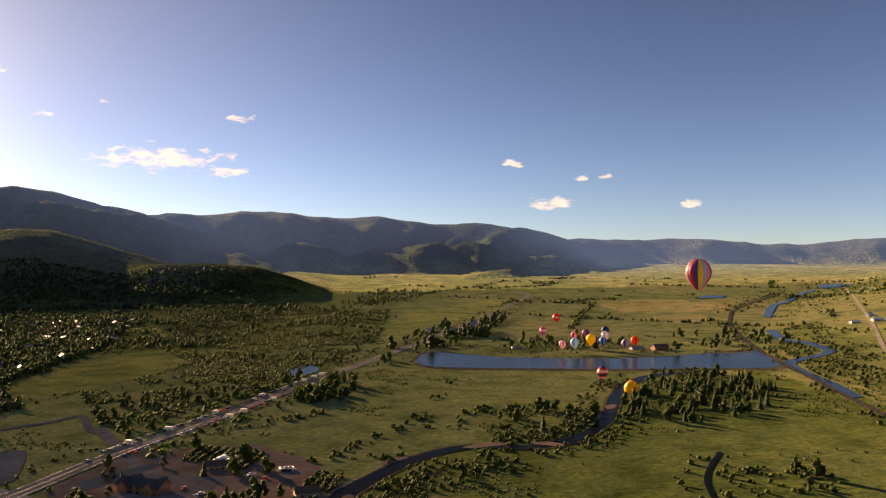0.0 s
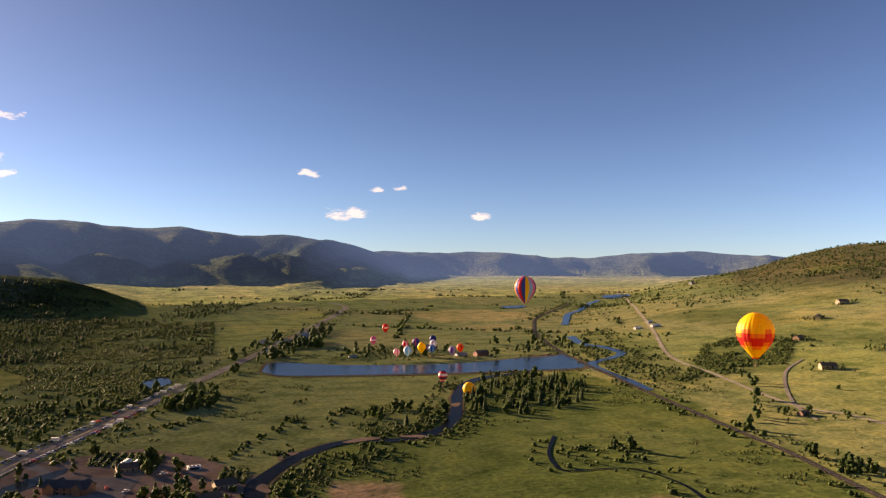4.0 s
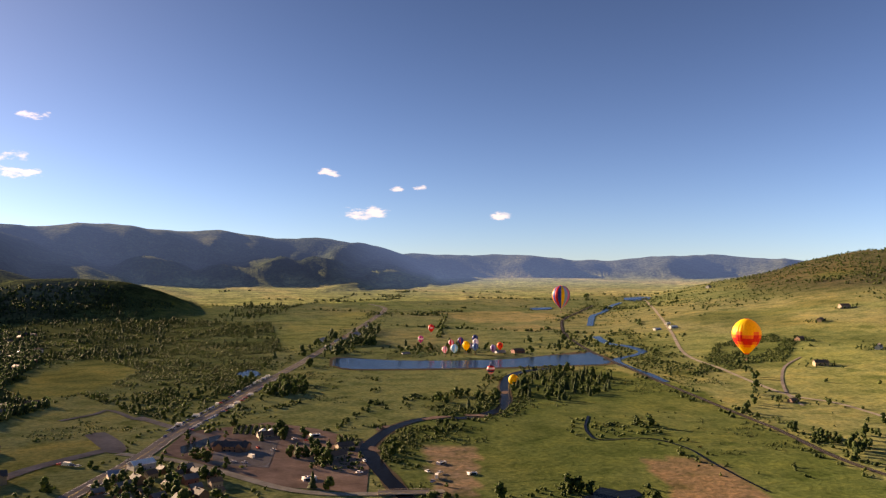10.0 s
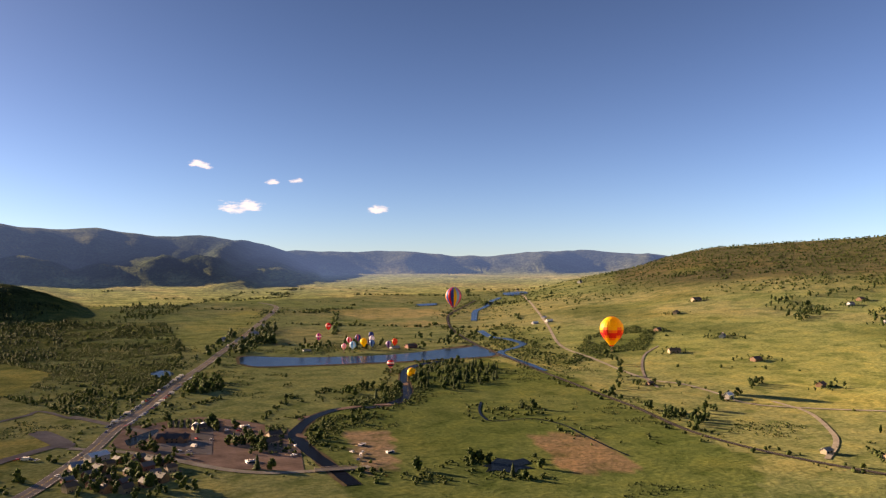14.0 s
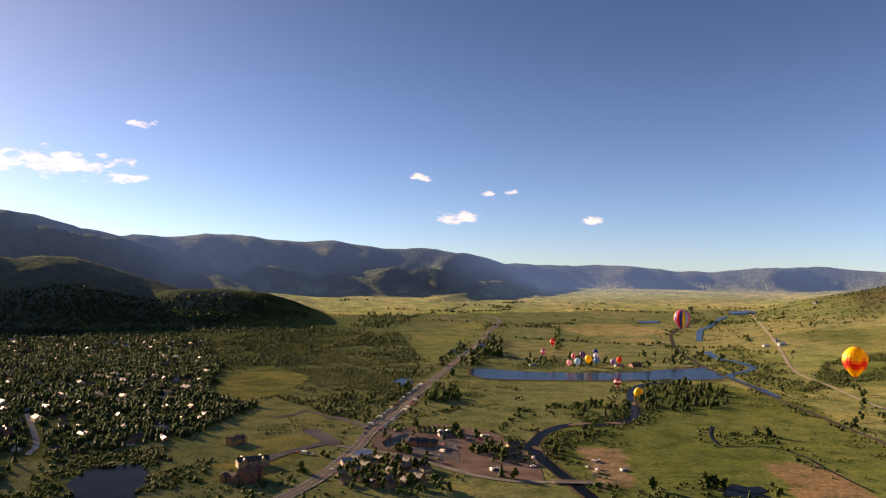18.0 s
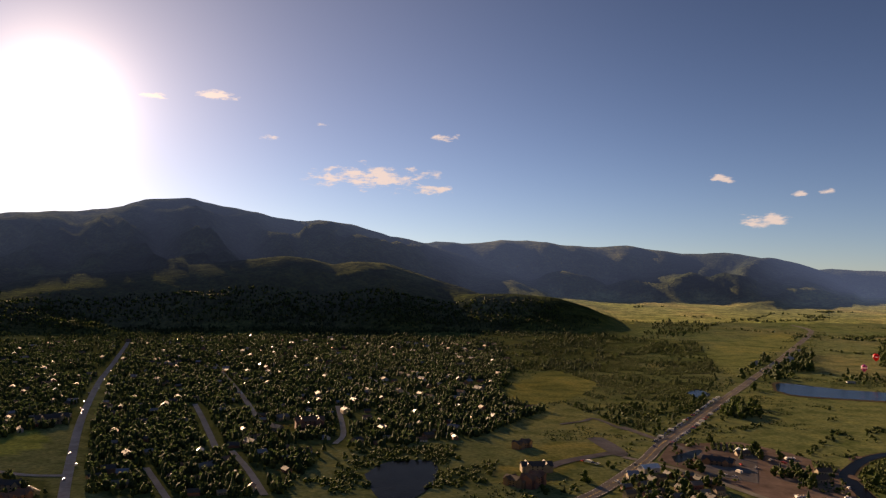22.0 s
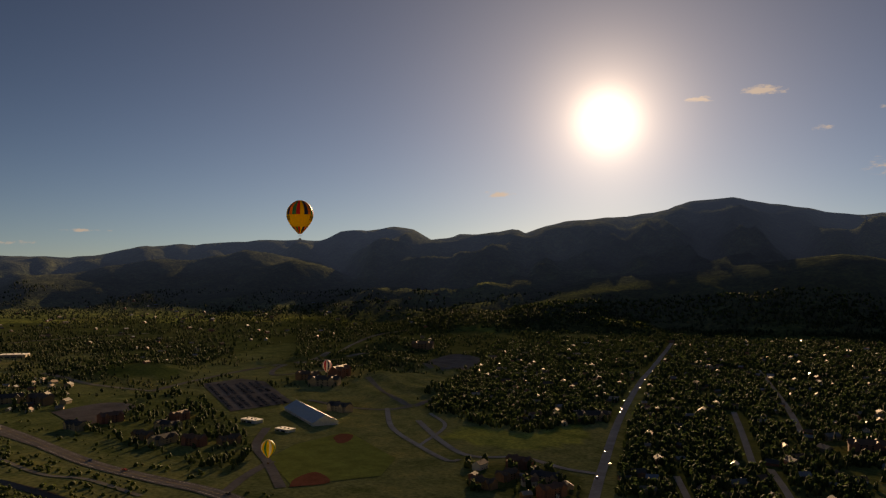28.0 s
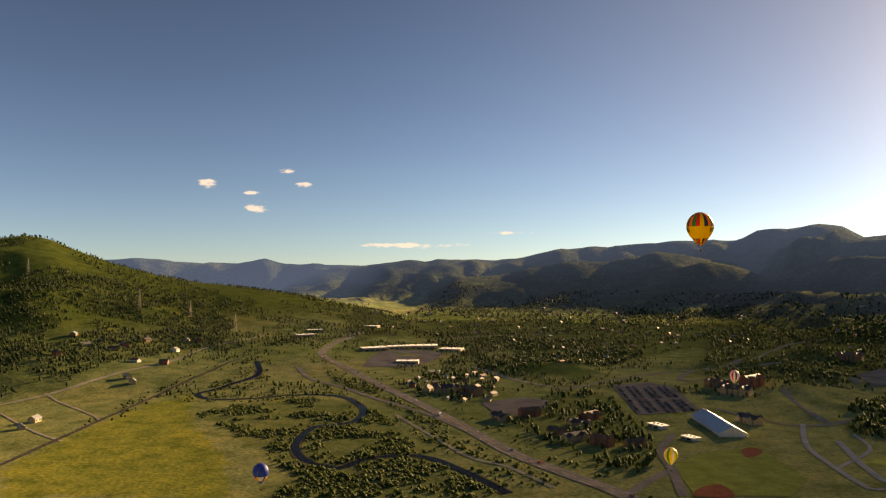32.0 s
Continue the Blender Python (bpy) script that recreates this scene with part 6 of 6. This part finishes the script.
# the crowd of balloons standing on the lake shore
for (x, y, z, dia, names, words) in (
        (152, 1062, 0, 13, ("pink", "white"), "pink and white hot-air balloon standing by the lake"), (168, 1064, 0, 16.5, ("sky", "sky", "white"), "pale blue hot-air balloon standing by the lake"),
        (190, 1072, 3, 17.5, ("yellow",), "yellow hot-air balloon standing by the lake"), (190, 1110, 8, 15, ("navy", "pink", "blue"), "dark striped hot-air balloon rising from the shore"),
        (207, 1080, 1, 14.5, ("sky", "blue"), "blue hot-air balloon standing by the lake"), (216, 1112, 5, 15, ("white", "lilac"), "white and lilac hot-air balloon rising from the shore"),
        (220, 1130, 10, 15, ("blue", "navy"), "deep blue hot-air balloon rising from the shore"), (232, 1062, 0, 14.5, ("lilac", "purple", "lilac"), "lilac hot-air balloon standing by the lake"),
        (246, 1070, 3, 14.5, ("red", "orange"), "red and orange hot-air balloon standing by the lake"), (176, 1120, 5, 13, ("pink", "red", "white"), "pink striped hot-air balloon on the shore"), (205, 1100, 1, 13, ("navy", "lilac"), "navy and lilac hot-air balloon on the shore")):
    dia *= 0.68
    balloon((x, y, float(terrain(x, y)) + 1.45 * dia / 2 + 5.4 + z), dia, 12, by_gore(*names), words)
# ---- planting: woods, willow scrub, hedgerows ----
def sizes(n, lo, hi):
    return lo + (hi - lo) * rng.uniform(0, 1, n) ** 1.6


def grow(name, kind, points, lo, hi, label, category, squash=1.0):
    x, y = points
    templates, mat = {"tree": (TREES, M_LEAF), "town_tree": (TOWN_TREES, M_TOWN_LEAF), "far_tree": (FAR_TREES, M_LEAF), "shrub": (SHRUBS, M_SHRUB), "far_shrub": (FAR_SHRUBS, M_SHRUB), "pine": (PINES, M_PINE), "far_pine": (FAR_PINES, M_PINE)}[kind]
    planted(name, templates, x, y, sizes(len(x), lo, hi), squash, mat, label, category)


N_BELT = [(-1560, 90), (-1830, 20), (-2200, 60), (-2260, 300), (-1900, 520), (-1680, 330)]
DARK_WOOD = [(-1073, 362), (-1215, 514), (-1286, 637), (-1154, 560), (-984, 461), (-839, 391), (-818, 334), (-878, 300), (-960, 320)]


def cat(*sets):
    return np.concatenate([s[0] for s in sets]), np.concatenate([s[1] for s in sets])


grow("willow_scrub", "far_shrub", cat(scatter(V_SCRUB, 1080, 42, 0.52, 1), scatter(V_SCRUB, 60, 75, 0.1, 1)), 0.9, 3.4, "dense green willow scrub with clearings", "scrub")
grow("scrub_trees", "tree", scatter(V_SCRUB, 44, 90, 0.6, 2), 3.5, 8.5, "dark cottonwoods in willow scrub", "trees")
grow("river_willows", "shrub", cat(beside(RIVER, 24, 170, 2, 7.5), scatter(V_ISLE, 330, 40, 0.25, 3), scatter(V_ISLE_B, 330, 40, 0.2, 4), scatter(V_SOUTH, 300, 30, 0.45, 5)), 1.0, 3.8, "green willows along the river bank", "scrub")
grow("reach_willows", "far_shrub", cat(beside(RIVER_UPPER, 60, 60, 4, 14), beside(RIVER_FAR, 90, 60, 6, 16), scatter(V_RIVER_R, 160, 60, 0.4, 6), scatter(V_LAKE_B, 60, 50, 0.65, 7), beside(CREEK, 14, 20, 2, 4), scatter(V_CREEK, 160, 30, 0.35, 8)), 1.6, 4.4, "willows and brush by water", "scrub")
grow("lake_trees", "far_tree", cat(scatter(V_LAKE, 60, 60, 0.35, 9), scatter(V_LAKE_B, 16, 60, 0.6, 10)), 8, 16, "cottonwoods by the lake", "trees")
grow("hillside_brush", "far_shrub", scatter(V_BRUSH, 520, 60, 0.25, 11), 1.4, 4.0, "grey-green oak brush on the slope", "scrub")
grow("rail_hedge", "far_shrub", cat(beside(RAIL, 10, 34, 2, 6), beside(RAIL_NORTH, 14, 16, 2, 6), beside(WEST_ROAD, 10, 5, 2, 6)), 1.6, 4.8, "hedgerow of shrubs along the railway", "hedgerow")
grow("highway_hedge", "far_shrub", cat(beside(HIGHWAY_SOUTH, 24, 40, 2, 14), beside(YARD_ROAD, 14, 20, 2, 7)), 1.5, 4.5, "scrub along the highway verge", "scrub")
grow("town_trees", "town_tree", cat(scatter(V_TOWN, 250, 60, 0.12, 12), scatter(V_TOWN_N, 240, 60, 0.12, 13), scatter(V_BLOCK, 90, 30, 0.2, 14)), 4.2, 10.2, "dark leafy trees between the houses", "trees")
grow("town_pines", "far_pine", cat(scatter(V_TOWN, 26, 60, 0.3, 15), scatter(V_TOWN_N, 20, 60, 0.3, 16)), 7, 14, "dark conifers between the houses", "trees")
grow("pond_willows", "shrub", scatter(V_POND, 480, 30, 0.2, 17), 1.4, 4.2, "green willows round the pond", "scrub")
grow("north_willows", "far_shrub", cat(scatter(V_N_RIVER, 700, 38, 0.5, 18), beside(RIVER_NORTH, 22, 80, 3, 9), beside(HIGHWAY_NORTH, 26, 34, 3, 15), beside(RIVER_PATH, 12, 40, 2, 4), scatter(V_N_STRIP, 260, 40, 0.15, 19)), 1.4, 4.6, "dark willow scrub round the river bends", "scrub")
grow("north_woods", "town_tree", scatter(V_N_HILL, 120, 80, 0.25, 20), 4, 8.5, "leafy woods on the west hillside", "trees")
grow("north_town_trees", "town_tree", cat(scatter(V_N_TOWN, 26, 130, 0.35, 21), scatter(V_N_MID, 80, 40, 0.25, 22), scatter(V_N_HOUSES, 90, 40, 0.25, 23), scatter(N_BELT, 90, 60, 0.25, 27), scatter(V_N_SLOPE, 130, 60, 0.1, 24), scatter(DARK_WOOD, 150, 60, 0.1, 26)), 4, 10, "trees round the far town", "trees")

# thickets all over the north plain and the slopes below the mountains
r_, a_ = np.sqrt(rng.uniform(700 ** 2, 3300 ** 2, 60000)), np.radians(rng.uniform(22, 96, 60000))
fx, fy = HUB[0] - r_ * np.sin(a_), HUB[1] + r_ * np.cos(a_)
keep = (rough(fx / 190, fy / 190, 4, 107) > 0.015) & (r_ > 1250) & (terrain(fx, fy) < 95) & ~inside(V_N_HILL, fx, fy) & ~inside(GRASS_N, fx, fy) & ~inside(HILL_GRASS, fx, fy)
fx, fy = fx[keep], fy[keep]
ok = allowed(fx, fy)
grow("north_thickets", "town_tree", (fx[ok][:9000], fy[ok][:9000]), 3, 7.5, "dark leafy thickets between fields and houses", "trees")

grow("meadow_ditch_willows", "shrub", cat(beside(MEADOW_DITCH, 5, 14, 1), beside(MEADOW_BAND, 7, 60, 2), beside(DITCH_B, 5, 22, 1), beside(ISLE_LOOP, 6, 26, 1), beside(FIELD_LINE, 3, 10, 1)), 1.6, 4.2, "low willows along old meadow ditches", "scrub")
grow("valley_tree_belt", "far_tree", cat(beside(BELT, 70, 46, 6), beside(TREE_ROW, 5, 1, 2), beside(CREEK_B, 5, 6, 1), scatter(GROVE, 60, 50, 0.2, 40), scatter(GROVE_B, 40, 50, 0.3, 41), beside(SLOPE_ROW, 24, 16, 4), beside(SLOPE_ROW_B, 24, 16, 4)), 5, 11, "belts of dark cottonwoods along the valley edge", "trees")
grow("pond_ring_willows", "shrub", beside(WILLOW_RING, 16, 50, 3), 2.5, 5.5, "green willows curving round the pond", "scrub")
grow("farm_trees", "far_tree", tuple(np.array(v) for v in zip(*[(fx_ + rng.normal(0, 15), fy_ + rng.normal(0, 15)) for fx_, fy_ in FARM_PLACES for _ in range(20)])), 2.5, 7, "garden trees round the farmhouses", "trees")
# rows of young trees in the nursery
nx, ny = [], []
for row in range(9):
    for k in range(26):
        nx.append(-160 + row * 5.4 + k * 0.1)
        ny.append(512 + k * 1.55 - row * 2.4)
for row in range(4):
    for k in range(16):
        nx.append(-75 + row * 4.6 + k * 0.2)
        ny.append(455 + k * 2.0 - row * 3)
grow("nursery_rows", "shrub", (np.array(nx) + rng.normal(0, 0.3, len(nx)), np.array(ny) + rng.normal(0, 0.3, len(ny))), 2.0, 3.2, "straight rows of young nursery trees", "nursery trees")

# garden trees between the village houses, round the lodge and in the yard
VILLAGE = [(-245, 425), (-205, 405), (-158, 345), (-150, 262), (-225, 275), (-262, 330)]
YARD_TREES = [(-85, 436), (-78, 396), (-98, 366), (-112, 372), (-108, 440)]
LODGE_TREES = [(-186, 440), (-160, 440), (-140, 402), (-168, 380), (-192, 410)]
LODGE_BACK = [(-190, 470), (-160, 476), (-152, 490), (-186, 508), (-206, 480)]
ROW_TREES = [(322, 432), (322, 398), (326, 372), (325, 336), (345, 338), (347, 392), (350, 430)]
grow("village_trees", "tree", cat(scatter(VILLAGE, 120, 30, 0.1, 50), scatter(YARD_TREES, 220, 30, 0.05, 51), scatter(LODGE_TREES, 130, 30, 0.2, 52), scatter(LODGE_BACK, 90, 30, 0.3, 53), scatter(ROW_TREES, 130, 30, 0.15, 54), beside(TREE_ROW, 9, 20, 2)), 4.5, 10.5, "leafy dark green garden trees between village houses", "trees")
# low brush and rank grass all over the meadow
fx, fy = rng.uniform(-420, 420, 70000), rng.uniform(150, 1250, 70000)
v = rough(fx / 75, fy / 75, 4, 131) + 0.4 * rough(fx / 14, fy / 14, 2, 133)
keep = (v > 0.16) & ~inside(YARD, fx, fy) & ~inside(BROWN, fx, fy) & ~inside(DIRT_EAST, fx, fy)
fx, fy = fx[keep], fy[keep]
ok = allowed(fx, fy)
grow("meadow_brush", "far_shrub", (fx[ok][:13000], fy[ok][:13000]), 0.5, 1.9, "low rank brush dotted over the meadow", "brush")

# hedgerows and tree lines on the far plain
fx, fy = rng.uniform(-300, 2100, 60000), rng.uniform(1350, 4100, 60000)
line_a = np.abs(((fx * 0.5 + fy * 0.86) / 330 + 0.8 * rough(fx / 900, fy / 900, 2, 91)) % 1 - 0.5)
line_b = np.abs(((fx * 0.95 - fy * 0.3) / 460 + 0.8 * rough(fx / 900, fy / 900, 2, 93)) % 1 - 0.5)
keep = ((line_a < 0.022) | (line_b < 0.014) | (rough(fx / 160, fy / 160, 3, 95) > 0.2)) & (rough(fx / 240, fy / 240, 2, 97) > -0.05) & (terrain(fx, fy) < 72) & (np.hypot(fx - HUB[0], fy - HUB[1]) < 3250)
keep &= ~inside(PALE_FIELD, fx, fy) & ~inside(GOLD_FIELD, fx, fy) & ~inside(LAKE, fx, fy)
grow("plain_hedgerows", "far_shrub", (fx[keep], fy[keep]), 3, 8, "dark hedgerows and thickets on the far plain", "hedgerow")

# shrubs and groves on the west slopes
fx, fy = rng.uniform(350, 2700, 60000), rng.uniform(-400, 2700, 60000)
hz = terrain(fx, fy)
v = rough(fx / 150, fy / 150, 4, 101)
keep = (v > 0.20 - 0.36 * smooth(60, 150, hz)) & (hz > 8)
ok = allowed(fx[keep], fy[keep])
grow("west_slope_brush", "far_shrub", (fx[keep][ok][:7000], fy[keep][ok][:7000]), 2.5, 6.5, "groves and brush on the grassy west slope", "scrub")

fx, fy = rng.uniform(900, 2700, 40000), rng.uniform(300, 2300, 40000)
hz = terrain(fx, fy)
far_ = np.hypot(fx - HUB[0], fy - HUB[1])
keep = (far_ > 2080) & (hz > 30) & (rough(fx / 120, fy / 120, 4, 141) > 0.10 - 0.22 * smooth(2080, 2300, far_))
fx, fy = fx[keep][:7500], fy[keep][:7500]
grow("hilltop_brush", "far_shrub", (fx, fy), 2.0, 4.8, "dense grey-green oak brush over the hilltop", "scrub")

# conifers on the dark foothill and lower mountain sides
r_, a_ = rng.uniform(2000, 3700, 40000), np.radians(rng.uniform(6, 66, 40000))
fx, fy = HUB[0] - r_ * np.sin(a_), HUB[1] + r_ * np.cos(a_)
rise = terrain(fx, fy) - 85.0 * (np.clip(r_ - 1500, 0, None) / 3000) ** 1.3
keep = (rise > 10) & (rough(fx / 200, fy / 200, 3, 103) > -0.12) & (r_ < 2430)
half_ = int(keep.sum() * 0.35)
grow("mountain_forest", "far_pine", (fx[keep][:half_][:5000], fy[keep][:half_][:5000]), 7, 14, "dark conifer forest on the mountain side", "forest")
grow("mountain_brush", "far_shrub", (fx[keep][half_:][:9000], fy[keep][half_:][:9000]), 4, 9, "oak brush on the lower mountain side", "scrub")
r_, a_ = rng.uniform(1300, 2800, 20000), np.radians(rng.uniform(82, 118, 20000))
fx, fy = HUB[0] - r_ * np.sin(a_), HUB[1] + r_ * np.cos(a_)
keep = (terrain(fx, fy) > 25) & (rough(fx / 130, fy / 130, 3, 105) > -0.03)
grow("west_hill_woods", "town_tree", (fx[keep][:5500], fy[keep][:5500]), 3.5, 8, "green oak woods on the hill", "trees")

# trees climbing from the town to the foot of the mountain
r_, a_ = np.sqrt(rng.uniform(1450 ** 2, 2350 ** 2, 16000)), np.radians(rng.uniform(3, 60, 16000))
fx, fy = HUB[0] - r_ * np.sin(a_), HUB[1] + r_ * np.cos(a_)
keep = (rough(fx / 120, fy / 120, 3, 109) > -0.1) & ~inside(HILL_GRASS, fx, fy) & ~inside(V_TOWN, fx, fy)
fx, fy = fx[keep], fy[keep]
ok = allowed(fx, fy)
grow("foothill_trees", "town_tree", (fx[ok][:8500], fy[ok][:8500]), 3.5, 8.5, "dense dark trees between town and mountain", "trees")

# single trees near the flight line, each a thing of its own
solo = []
for k in range(4):
    base = new("tree", None)
    base.empty_display_size = 1.0
    tr = np.random.default_rng(40 + k)
    v, f = limbs(tr, 0.5)
    built("trunk", mesh_of("trunk", v * 12, f), M_BARK, base)
    v, f = crown(tr, 9, 46, 1.0, 0.66, 0.2)
    built("crown", mesh_of("crown", v * 12, f), M_LEAF, base, "leafy green crown")
    tagged(base, "tall leafy green cottonwood on the meadow", "tree", "meadow trees")
    solo.append(base)
for k in range(2):
    base = new("conifer", None)
    tr = np.random.default_rng(60 + k)
    v, f = stem(0.3, 0.03, 0.02)
    built("trunk", mesh_of("trunk", v * 15, f), M_BARK, base)
    v, f = conifer(tr, 8, 9)
    built("crown", mesh_of("crown", v * 15, f), M_PINE, base, "dark needle crown")
    tagged(base, "dark green spruce beside the river meadow", "conifer", "meadow conifers")
    solo.append(base)
spots = []
for area, hectare, bare, pines in ((V_CLUMP, 120, 0.0, 0.1), (V_WOOD, 62, 0.1, 0.55), (V_ISLE, 20, 0.2, 0.1), (V_SOUTH, 12, 0.3, 0.2), (YARD, 9, 0.3, 0.2), (V_ISLE_B, 16, 0.2, 0.1), (V_CREEK, 12, 0.2, 0.2)):
    sx, sy = scatter(area, hectare, 40, bare, 30)
    spots += [(a, b, rng.uniform() < pines) for a, b in zip(sx, sy)]
sx, sy = beside(HIGHWAY_SOUTH, 16, 3.0, 2, 15)
spots += [(a, b, rng.uniform() < 0.2) for a, b in zip(sx, sy) if b < 1400]
used = set()
for a, b, pine in spots[:300]:
    k = int(rng.integers(4, 6)) if pine else int(rng.integers(0, 4))
    s = rng.uniform(0.42, 0.9)
    m = pose(a, b, float(terrain(a, b)) - 0.1, 0, 0, rng.uniform(0, 360)) @ Matrix.Scale(s, 4)
    if k in used:
        t = copy_thing(solo[k], pose(a, b, float(terrain(a, b)) - 0.1, 0, 0, rng.uniform(0, 360)))
        t.scale = (s, s, s)
    else:
        used.add(k)
        solo[k].matrix_basis = m
